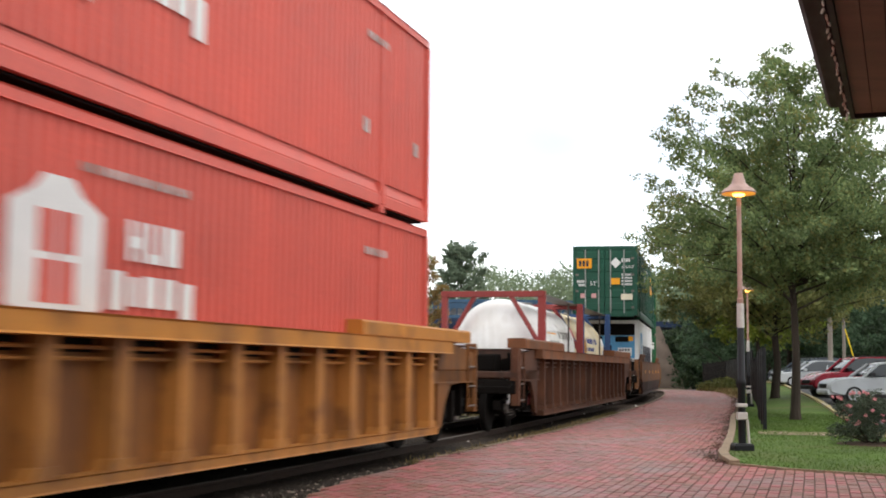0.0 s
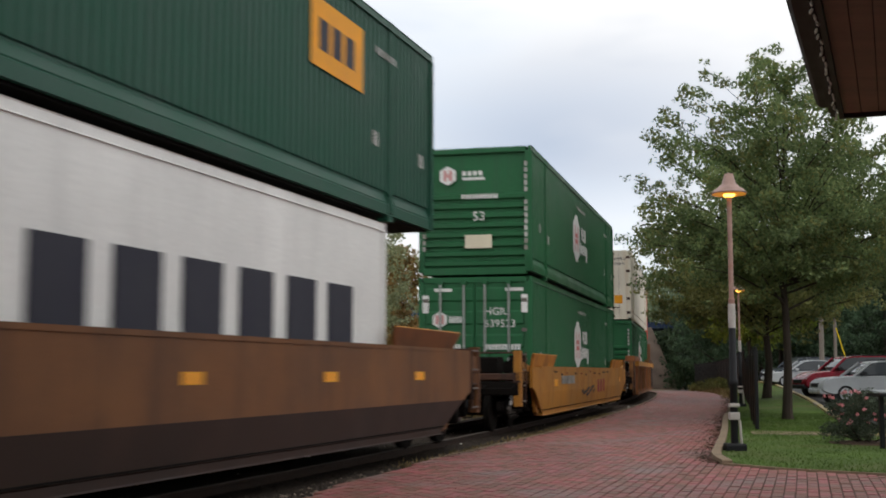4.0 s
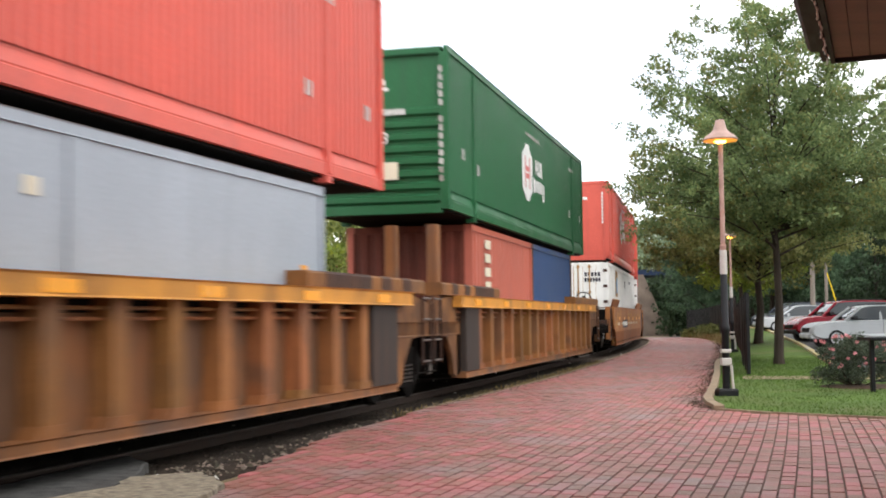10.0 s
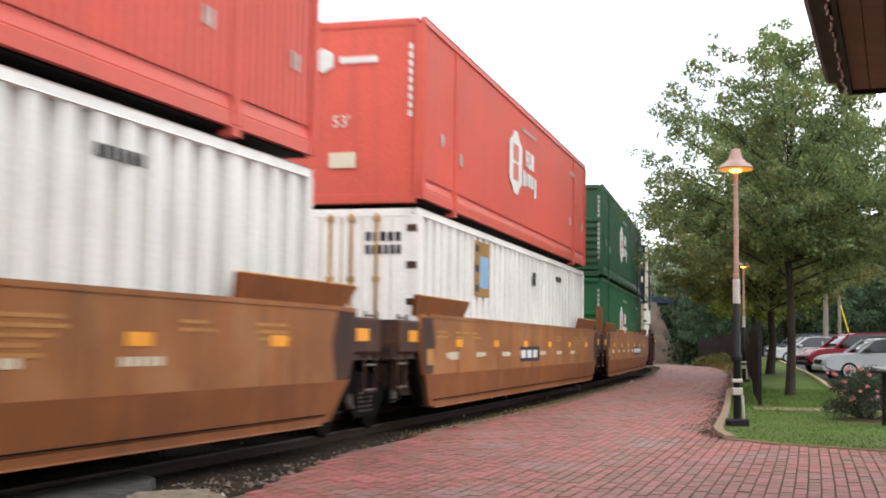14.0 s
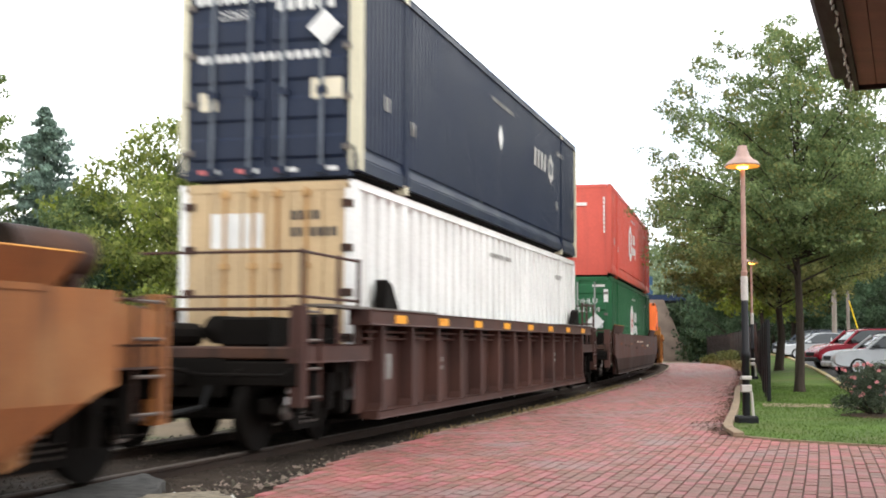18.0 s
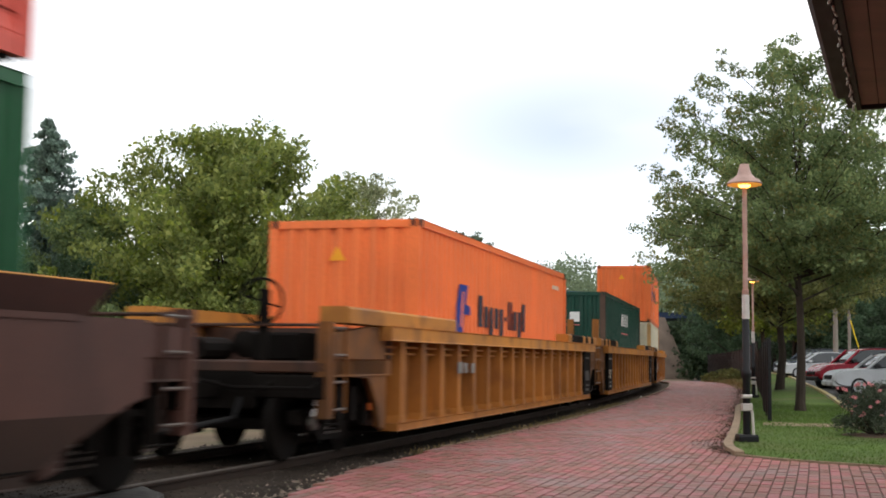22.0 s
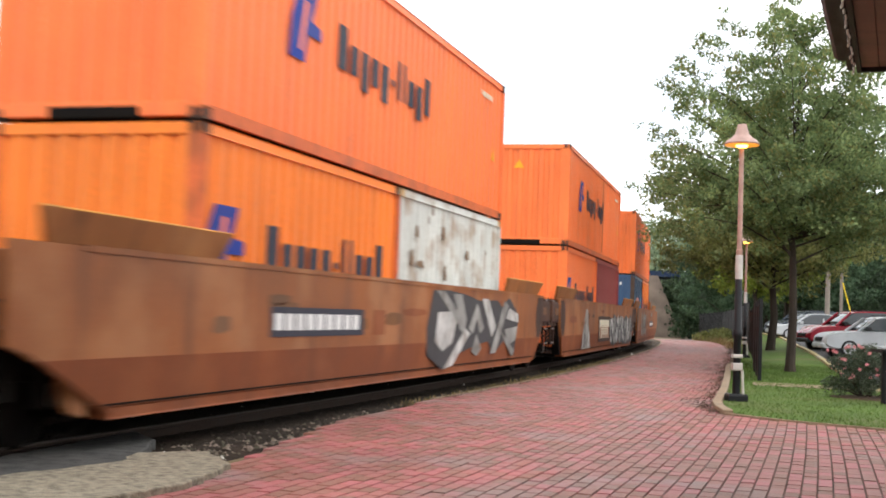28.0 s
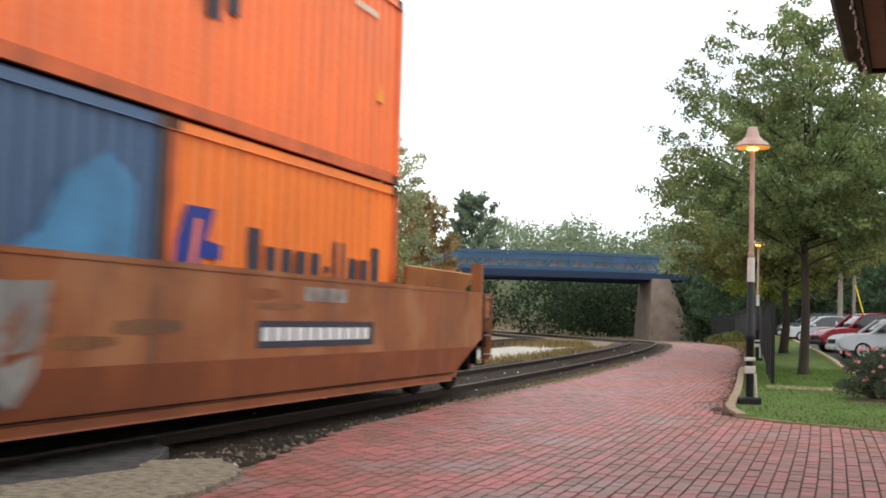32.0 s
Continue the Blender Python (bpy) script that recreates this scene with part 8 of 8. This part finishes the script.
# two green ones on a yellow smooth car
well_car("yellow-orange smooth-sided well car with graffiti", C["c4"], YELLOW_BRIGHT, ribs=False, half=11.7, top=1.30, decor=car4_decor, reflectors=0)
container("green 53-foot container with doors and white emblem, lower tier", C["c4"], 0, LOWER, L53, 2.59, HI, GREEN, "doors", decor=hub_decor(LETTER_RED, 4, "doors", "HGIU 639523", 1.52, at=-0.92))
container("green 53-foot container with ribbed end, upper tier", C["c4"], 0, UP2, L53, 2.59, HI, GREEN, "ribs", decor=hub_decor(LETTER_RED, 5, "ribs", at=-0.98))
# three coupled rust cars
RIBBED = dict(chord=CHORD, dark_panels=True, nrib=17)
well_car("rusty ribbed well car, front unit of three", C["c5"], RUST_CAR, ends=(K, J), half=9.87, **RIBBED)
container("green 53-foot container with ribbed end, lower tier", C["c5"], 0, LOWER, L53, 2.59, HI, GREEN, "ribs", decor=hub_decor(LETTER_RED, 7, "ribs", zlogo=1.55))
container("cream-white smooth-sided 53-foot container with doors, upper tier", C["c5"], 0, UP2, L53, 2.59, HI, BEIGE, "planks", "plain", decor=white_door_decor("NHWU 630244"))
well_car("rusty ribbed well car with tall guide posts, middle unit of three", C["c6"], RUST_CAR, ends=(J, J), half=9.87, reflectors=7, posts=1, **RIBBED)
container("grey 40-foot container, lower tier", C["c6"], 0, LOWER, L40, 2.44, STD - 0.08, GREY, "corr", "plain", decor=grey_decor, end_mat=GREY_SHADE_END)
container("faded red 53-foot container overhanging a shorter grey one", C["c6"], 0, UP1 - 0.05, L53, 2.59, HI, RED, "flat", decor=hub_decor(RED, 9, "red", at=-1.4))
well_car("rusty ribbed well car with tall guide posts, rear unit of three", C["c7"], RUST_CAR, ends=(J, K), half=9.87, reflectors=7, posts=1, **RIBBED)
container("oxide red 20-foot container with white lettering, lower tier", C["c7"], -3.05, LOWER, L20, 2.44, STD, BRICKRED, "corr", decor=oxide_decor, end_mat=OXIDE_SHADE_END)
container("dark blue 20-foot container, lower tier", C["c7"], 3.06, LOWER, L20, 2.44, STD, BLUE, "corr")
container("green 53-foot container with ribbed end, upper tier over two short ones", C["c7"], 0, UP1, L53, 2.59, HI, GREEN, "ribs", decor=hub_decor(LETTER_RED, 12, "ribs", at=-0.75))
# three tan smooth cars
well_car("tan smooth-sided well car with orange reflectors, front unit of three", C["c8"], TAN_GOLD, ribs=False, ends=(K, J), half=9.87, reflectors=6, decor=tan_decor(31, panel=(-5.15, -2.25)))
container("white corrugated container with square emblem, lower tier", C["c8"], 0, LOWER, L53, 2.5, HI - 0.05, WHITE, "planks", pitch=0.46, decor=ribbed_white_decor)
container("faded red 53-foot container with white emblem, upper tier", C["c8"], 0, UP2 - 0.02, L53, 2.59, HI, RED, "flat", decor=hub_decor(RED, 14, "red", at=-1.3, zlogo=1.63))
well_car("tan smooth-sided well car with orange reflectors, middle unit of three", C["c9"], TAN_GOLD, ribs=False, ends=(J, J), half=9.87, reflectors=6, decor=tan_decor(33, panel=(-1.9, 0.1)))
container("white corrugated container with square emblem, lower tier", C["c9"], 0, LOWER, L53, 2.5, HI - 0.05, WHITE, "planks", pitch=0.46, decor=ribbed_white_decor)
container("faded red 53-foot container with white emblem, upper tier", C["c9"], 0, UP2 - 0.02, L53, 2.59, HI, RED, "flat", decor=hub_decor(RED, 16, "red", at=-1.3, zlogo=1.63))
well_car("tan smooth-sided well car with orange reflectors, rear unit of three", C["c10"], TAN_GOLD, ribs=False, ends=(J, K), half=9.87, reflectors=6, posts=2, decor=tan_decor(35, True))
container("green 53-foot container with ribbed end, lower tier", C["c10"], 0, LOWER, L53, 2.59, HI, GREEN, "ribs", decor=hub_decor(LETTER_RED, 18, "ribs", zlogo=1.55, at=-1.42))
container("green 53-foot container with ribbed end, upper tier", C["c10"], 0, UP2, L53, 2.59, HI, GREEN_DULL, "ribs", decor=hub_decor(LETTER_RED, 19, "ribs", at=-1.42))
# navy over white
well_car("dark maroon ribbed well car with orange reflectors", C["c11"], DARK_CAR, half=11.7, reflectors=8, nrib=13, decor=car11_decor)
container("white corrugated container with dirty cream doors, lower tier", C["c11"], 0, LOWER, L53, 2.5, HI, WHITE, "planks", pitch=0.46, end_mat=TANDOOR, decor=tan_door_decor)
container("navy blue 53-foot container with white door rods, upper tier", C["c11"], 0, UP2, L53, 2.59, HI, NAVY, "doors", decor=navy_decor)
# red over green
well_car("dark maroon smooth-sided well car", C["c12"], MAROON_CAR, ribs=False, half=11.7, top=1.50, decor=car12_decor)
container("green 53-foot container with doors and diamond placard, lower tier", C["c12"], 0, LOWER, L53, 2.59, HI, GREEN, "doors", decor=hub_decor(LETTER_RED, 23, "doors", "NHLU 642124", at=-0.72, placard=True))
container("faded red 53-foot container with white emblem, upper tier", C["c12"], 0, UP2, L53, 2.59, HI, RED, "flat", decor=hub_decor(RED, 24, "red"))
# three yellow cars
YR = dict(chord=YELLOW_TOP, dark_panels=True, nrib=17)
well_car("yellow ribbed well car, front unit of three", C["c13"], YELLOW_CLEAN, ends=(K, J), half=9.87, decor=car13_decor, **YR)
container("bright orange 40-foot container with blue emblem, single in its well", C["c13"], 0, LOWER, L40, 2.44, HI, ORANGE, "corr", decor=orange_decor(1.64, 1.0, -3.52))
well_car("yellow ribbed well car with short guide posts, middle unit of three", C["c14"], YELLOW_CLEAN, ends=(J, J), half=9.87, posts=2, number="257", **YR)
container("deep green 40-foot container with white lettering, single in its well", C["c14"], 0, LOWER, L40, 2.44, HI, TEAL, "corr", decor=green40_decor)
well_car("yellow ribbed well car, rear unit of three", C["c15"], YELLOW_CLEAN, ends=(J, K), half=9.87, decor=car15_decor, **YR)
container("cream 40-foot container with rusty corner posts, lower tier", C["c15"], 0, LOWER, L40, 2.44, STD, CREAM, "corr", "plain")
container("orange 40-foot container with blue emblem, upper tier", C["c15"], 0, UP1, L40, 2.44, STD, ORANGE, "tunnel", decor=orange_decor())
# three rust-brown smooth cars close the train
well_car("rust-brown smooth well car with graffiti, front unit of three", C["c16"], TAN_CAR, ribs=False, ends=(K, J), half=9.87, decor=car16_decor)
container("amber 20-foot container with faded lettering, lower tier", C["c16"], -3.05, LOWER, L20, 2.44, STD, ORANGE2, "corr", decor=half_decor(1.40))
container("worn white 20-foot container with rust patches, lower tier", C["c16"], 3.06, LOWER, L20, 2.44, STD, WORN_WHITE, "corr", decor=white20_decor)
container("orange 40-foot container with blue emblem, upper tier", C["c16"], 0, UP1, L40, 2.44, STD, ORANGE, "tunnel", decor=orange_decor())
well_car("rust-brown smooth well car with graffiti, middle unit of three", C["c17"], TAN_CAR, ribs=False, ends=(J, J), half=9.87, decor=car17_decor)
container("orange 20-foot container with blue emblem, lower tier", C["c17"], -3.05, LOWER, L20, 2.44, STD, ORANGE, "corr", decor=half_decor(1.40))
container("maroon 20-foot container, lower tier", C["c17"], 3.06, LOWER, L20, 2.44, STD, MAROON, "corr")
container("orange 40-foot container with blue emblem, upper tier", C["c17"], 0, UP1, L40, 2.44, STD, ORANGE, "tunnel", decor=orange_decor(streak=True))
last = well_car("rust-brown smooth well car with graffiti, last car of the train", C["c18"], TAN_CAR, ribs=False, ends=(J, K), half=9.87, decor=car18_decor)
part("tail_post", Shape().box(10.55, 10.75, -1.15, -0.98, 0.9, 2.15, 0.02).box(11.0, 11.2, -0.5, -0.35, 0.9, 2.1, 0.02), TAN_CAR, last)
container("blue 20-foot container with faded panels, lower tier", C["c18"], -3.05, LOWER, L20, 2.44, STD, BLUE_FADED, "corr", decor=blue20_decor)
container("amber 20-foot container with blue emblem, lower tier", C["c18"], 3.06, LOWER, L20, 2.44, STD, ORANGE2, "corr", decor=half_decor(1.40))
container("orange 40-foot container with blue emblem, upper tier", C["c18"], 0, UP1, L40, 2.44, STD, ORANGE, "tunnel", decor=orange_decor())


# ---- the car park and the lawn's small things ----
# base colour raised to paint the sky's reflection into the windows
GLASS = material("sky_tinted_car_glass", (0.09, 0.10, 0.11), 0.06, vary=0.05, bump=0)
RIM = material("alloy_rim", (0.45, 0.46, 0.48), 0.35, 0.7, vary=0.1, bump=0)
SILVER = material("silver_car_paint", (0.52, 0.54, 0.56), 0.3, 0.0, vary=0.04, bump=0)
WINE = material("dark_red_car_paint", (0.32, 0.018, 0.035), 0.25, 0.0, vary=0.06, bump=0)
GUNMETAL = material("dark_blue_car_paint", (0.035, 0.045, 0.06), 0.28, 0.3, vary=0.06, bump=0)
LENS = material("headlight_lens", (0.7, 0.72, 0.72), 0.15, 0.1, vary=0.05, bump=0)
BLACK_TRIM = material("black_plastic_trim", (0.018, 0.018, 0.02), 0.6, vary=0.1, bump=0)
TAIL = material("red_tail_lens", (0.4, 0.01, 0.01), 0.2, vary=0.05, bump=0)


def rounded(ring, times=2):
    """The same outline with its corners cut."""
    for _ in range(times):
        out = []
        for (ax, az), (bx, bz) in zip(ring, ring[1:] + ring[:1]):
            out += [(ax * 0.78 + bx * 0.22, az * 0.78 + bz * 0.22), (ax * 0.22 + bx * 0.78, az * 0.22 + bz * 0.78)]
        ring = out
    return ring


def skin(ring, w, tuck, edge=0.16):
    """A body of a side outline (x, z), rounded towards its two sides."""
    cx, cz = sum(p[0] for p in ring) / len(ring), sum(p[1] for p in ring) / len(ring)

    def at(y, t):
        return [(x + (cx - x) * t * 0.35, y, z + (cz - z) * t) for x, z in ring]

    sh = Shape().loft([at(-w / 2, tuck), at(-w / 2 + edge * 0.35, tuck * 0.35), at(-w / 2 + edge, 0), at(w / 2 - edge, 0), at(w / 2 - edge * 0.35, tuck * 0.35), at(w / 2, tuck)])
    sh.soft = True
    return sh


def parked_car(label, x, y, mat, L, h, kind, group="cars in the car park", turn=0):
    m = pose(x, y, ground_z(x, y) + 0.045, 0, 0, 168 + turn)
    ob = thing("car", label, "car", group, m=m)
    f, r = L / 2, -L / 2
    w = 1.80
    belt = h * (0.64 if kind == "suv" else 0.60)
    if kind == "sedan":
        body = [(f, 0.35), (f + 0.02, 0.55), (f - 0.08, 0.70), (f - 0.5, 0.78), (f - 1.15, belt - 0.02), (r + 0.9, belt + 0.02), (r + 0.15, belt), (r, 0.75), (r + 0.03, 0.38), (r + 0.4, 0.22), (f - 0.4, 0.22)]
        cab = [(f - 1.2, belt - 0.04), (f - 1.95, h - 0.10), (f - 2.3, h - 0.02), (r + 1.6, h - 0.02), (r + 1.15, h - 0.12), (r + 0.45, belt - 0.02)]
        roof = [(f - 1.93, h - 0.10), (f - 2.3, h), (r + 1.6, h), (r + 1.15, h - 0.10), (r + 1.6, h - 0.06), (f - 2.3, h - 0.06)]
        pillars = [((f - 1.17, belt), (f - 1.95, h - 0.07)), ((f - 2.75, belt), (f - 2.72, h - 0.05)), ((r + 0.5, belt), (r + 1.2, h - 0.08))]
    else:
        body = [(f, 0.42), (f + 0.03, 0.60), (f - 0.01, 0.76), (f - 0.16, 0.88), (f - 0.45, belt - 0.07), (f - 1.25, belt), (r + 0.3, belt + 0.03), (r + 0.02, belt - 0.05), (r, 0.60), (r + 0.05, 0.42), (r + 0.4, 0.30), (f - 0.4, 0.30)]
        cab = [(f - 1.22, belt - 0.03), (f - 1.85, h - 0.12), (f - 2.2, h - 0.03), (r + 0.6, h - 0.03), (r + 0.25, h - 0.12), (r + 0.08, belt)]
        roof = [(f - 1.82, h - 0.12), (f - 2.2, h), (r + 0.6, h), (r + 0.18, h - 0.10), (r + 0.6, h - 0.07), (f - 2.2, h - 0.07)]
        pillars = [((f - 1.2, belt), (f - 1.86, h - 0.08)), ((f - 2.55, belt), (f - 2.52, h - 0.05)), ((r + 1.45, belt), (r + 1.42, h - 0.05)), ((r + 0.14, belt), (r + 0.22, h - 0.10))]
    part("body", skin(rounded(body), w, 0.10), mat, ob)
    part("glasshouse", skin(rounded(cab), w - 0.22, 0.12, 0.24), GLASS, ob, "dark glass with sky reflection in its colour")
    part("roof", skin(rounded(roof, 1), w - 0.30, 0.02), mat, ob)
    for a, b in pillars:
        for sg in (-1, 1):
            y0, y1 = sg * (w / 2 - 0.10), sg * (w / 2 - 0.19)
            part("pillar", Shape().tube([(a[0], y0, a[1] - 0.03), (b[0], y1, b[1])], [0.06, 0.05], 6), mat, ob)
    for wx in (f - 0.88, r + 0.88):
        for sg in (-1, 1):
            R = 0.34 if kind == "suv" else 0.31
            part("wheel_arch", Shape().turn((wx, sg * (w / 2 - 0.2), R), (0, sg, 0), [(0, R + 0.07), (0.19, R + 0.07), (0.19, 0.0)], 20), BLACK_TRIM, ob)
            t = part("wheel", Shape().turn((wx, sg * (w / 2 - 0.22), R), (0, sg, 0), [(0, R - 0.04), (0.03, R), (0.19, R), (0.225, R - 0.03), (0.225, R - 0.11), (0.2, R - 0.12), (0.2, 0)], 22), RUBBER, ob)
            part("rim", Shape().turn((wx, sg * (w / 2 + 0.002), R), (0, sg, 0), [(-0.02, R - 0.115), (0.0, R - 0.115), (0.004, R - 0.15), (-0.012, 0.1), (0.008, 0.05), (0.008, 0.0)], 18), RIM, t)
    for sg in (-1, 1):
        part("headlight", skin([(f - 0.12, 0.62), (f + 0.0, 0.64), (f - 0.06, 0.80), (f - 0.4, 0.86), (f - 0.36, 0.72)], 0.34, 0.1, 0.05), LENS, ob).location.y = sg * 0.66
        part("mirror", Shape().box(f - 1.62, f - 1.44, sg * (w / 2 - 0.02), sg * (w / 2 + 0.17), belt + 0.01, belt + 0.15, 0.03), mat if kind == "sedan" else BLACK_TRIM, ob)
        part("door_seam", Shape().box(f - 2.62, f - 2.605, sg * (w / 2 - 0.03), sg * (w / 2 + 0.002), 0.40, belt - 0.06), BLACK_TRIM, ob)
        part("door_handle", Shape().box(f - 2.5, f - 2.3, sg * (w / 2 - 0.02), sg * (w / 2 + 0.025), belt - 0.16, belt - 0.12, 0.008), mat, ob)
        part("tail_light", Shape().box(r - 0.005, r + 0.16, sg * (w / 2 - 0.24), sg * (w / 2 - 0.03), belt - 0.3, belt - 0.06, 0.02), TAIL, ob)
    part("bumper", Shape().box(f - 0.25, f + 0.06, -w / 2 + 0.1, w / 2 - 0.1, 0.34, 0.54, 0.05), mat if kind == "sedan" else BLACK_TRIM if mat is WINE else mat, ob)
    part("grille", Shape().box(f - 0.02, f + 0.045, -0.45, 0.45, 0.58, 0.74, 0.02), BLACK_TRIM, ob)
    part("wind_screen_wiper", Shape().tube([(f - 1.28, 0.3, belt + 0.03), (f - 1.5, -0.3, belt + 0.16)], 0.008, 4), BLACK_TRIM, ob)
    if kind == "suv":
        for sg in (-1, 1):
            part("roof_rail", Shape().tube([(f - 2.1, sg * 0.58, h + 0.03), (r + 0.7, sg * 0.58, h + 0.03)], 0.018, 6), BLACK_TRIM, ob)
    return ob


parked_car("silver compact utility car parked at the kerb", 16.3, 46.0, SILVER, 4.4, 1.58, "suv", turn=10)
parked_car("dark red sport utility vehicle parked beside a silver one", 17.95, 53.6, WINE, 4.7, 1.76, "suv", turn=16)
parked_car("silver saloon car parked nose to the kerb", 19.85, 66.2, SILVER, 4.6, 1.44, "sedan", turn=8)
parked_car("dark blue utility vehicle partly hidden by a tree", 21.2, 72.0, GUNMETAL, 4.5, 1.60, "suv", turn=30)
parked_car("dark saloon car farther along the car park", 23.2, 79.0, GUNMETAL, 4.6, 1.45, "sedan", turn=30)
parked_car("pale saloon car at the end of the car park", 27.0, 84.0, SILVER, 4.6, 1.45, "sedan", turn=20)


# poles behind the car park
POLE = material("weathered_pole_wood", (0.24, 0.205, 0.17), 0.9, vary=0.2, scale=3, bump=0.4, stretch=(1, 1, 0.1))
YELLOW_GUARD = material("yellow_plastic_guard", (0.80, 0.58, 0.02), 0.5, vary=0.06, bump=0)


def utility_pole(x, y, h, r, label):
    z = ground_z(x, y)
    ob = thing("utility_pole", label, "utility pole", m=pose(x, y, z))
    part("shaft", Shape().tube([(0, 0, 0), (0.03, 0, h * 0.5), (0.02, 0, h)], [r, r * 0.9, r * 0.75], 12), POLE, ob)
    part("step_bolt", Shape().tube([(-0.3, 0, h * 0.6), (0.3, 0, h * 0.6)], 0.02, 6), STEEL, ob)
    part("cross_arm", Shape().box(-1.1, 1.1, -0.06, 0.06, h - 0.7, h - 0.55, 0.01), POLE, ob)


utility_pole(20.9, 67.0, 9.0, 0.14, "thick weathered wooden utility pole")
utility_pole(23.4, 72.4, 9.0, 0.10, "thinner weathered wooden utility pole")
guy = thing("guy_wire", "slanted guy wire with a yellow plastic guard", "guy wire")
part("guard", Shape().tube([(22.8, 67.4, ground_z(22.8, 67.4)), (21.9, 67.5, 3.6)], 0.035, 8), YELLOW_GUARD, guy)
part("wire", Shape().tube([(21.9, 67.5, 3.6), (20.9, 67.0, 7.6)], 0.012, 5), STEEL, guy)


# rose bush in its bed, and the board stand beside it
def rose_bush(x, y):
    z = -0.045
    rnd = random.Random(91)
    bed_ = Shape().turn((x + 0.2, y, z - 0.02), (0, 0, 1), [(0, 0.85), (0.03, 0.8), (0.05, 0.5), (0.055, 0.0)], 28)
    tagged(part("mulch_bed", bed_, material("brown_mulch", (0.10, 0.065, 0.045), 0.95, vary=0.3, scale=8, bump=0.8, grain=40)), "brown mulch bed round the rose bush", "flower bed", kind="structure")
    ob = thing("rose_bush", "dark green rose bush with pink flowers", "bush", m=pose(x, y, z))
    c, r = [], []
    for _ in range(60):
        a, u = rnd.uniform(0, 6.28), rnd.random() ** 0.5
        c.append(Vector((0.62 * u * math.cos(a), 0.62 * u * math.sin(a), rnd.uniform(0.10, 0.90 - 0.25 * u * u))))
        r.append(rnd.uniform(0.12, 0.22))
    for k in range(14):
        q = c[k * 3]
        part("stem", Shape().tube([(0.1 * math.cos(k), 0.1 * math.sin(k), 0), q * 0.5, q], [0.014, 0.01, 0.006], 5), BARK, ob)
    v, f = leaf_cloud(c, r, 11000, 0.023, 92, flat=0.9)
    part("leaves", cloud_mesh("leaves", v, f), leaf_material("rose_leaves", (0.085, 0.110, 0.070), 0.5), ob)
    for k in range(64):
        a, u = rnd.uniform(0, 6.28), rnd.uniform(0.45, 1.0)
        q = Vector((0.72 * u * math.cos(a), 0.72 * u * math.sin(a), rnd.uniform(0.35, 0.92)))
        pv, pf = leaf_cloud([q], [0.032], 28, 0.023, 100 + k)
        part("rose", cloud_mesh("rose", pv, pf), ROSE, ob, "pink rose blossom")


rose_bush(7.42, 21.5)
stand = thing("board_stand", "black metal stand with a slanted reading board", "sign stand")
bx, by = 7.19, 20.0
part("board", Shape().prism(0, bx - 0.1, bx + 0.75, [(by - 0.26, 0.86), (by + 0.26, 0.89), (by + 0.26, 0.905), (by - 0.26, 0.875)]), material("grey_reading_board", (0.30, 0.32, 0.33), 0.4, vary=0.1, bump=0), stand, "grey reading panel")
part("board_frame", Shape().box(bx - 0.13, bx + 0.78, by - 0.31, by + 0.31, 0.80, 0.85, 0.01), FENCE_BLACK, stand)
for dx in (0.0, 0.65):
    part("leg", Shape().box(bx + dx - 0.035, bx + dx + 0.035, by - 0.04, by + 0.04, -0.06, 0.81, 0.008), FENCE_BLACK, stand)
for zz in (0.12, 0.42):
    part("cross_bar", Shape().box(bx, bx + 0.65, by - 0.015, by + 0.015, zz, zz + 0.03), FENCE_BLACK, stand)


def car_pose(s):
    a, b = on_line(s - 8.9), on_line(s + 8.9)
    d = (b - a).normalized()
    side = Vector((0, 0, 1)).cross(d).normalized()
    m = Matrix((d, side, d.cross(side))).transposed().to_4x4()
    m.translation = (a + b) / 2
    return m


def motions():
    """The whole train runs past at one speed."""
    for ob, s, xoff, z in TRAIN:
        walk(ob, [(t, car_pose(s - SPEED * t + SLOWING * t * t) @ Matrix.Translation((xoff, 0, z))) for t in range(33)])


motions()
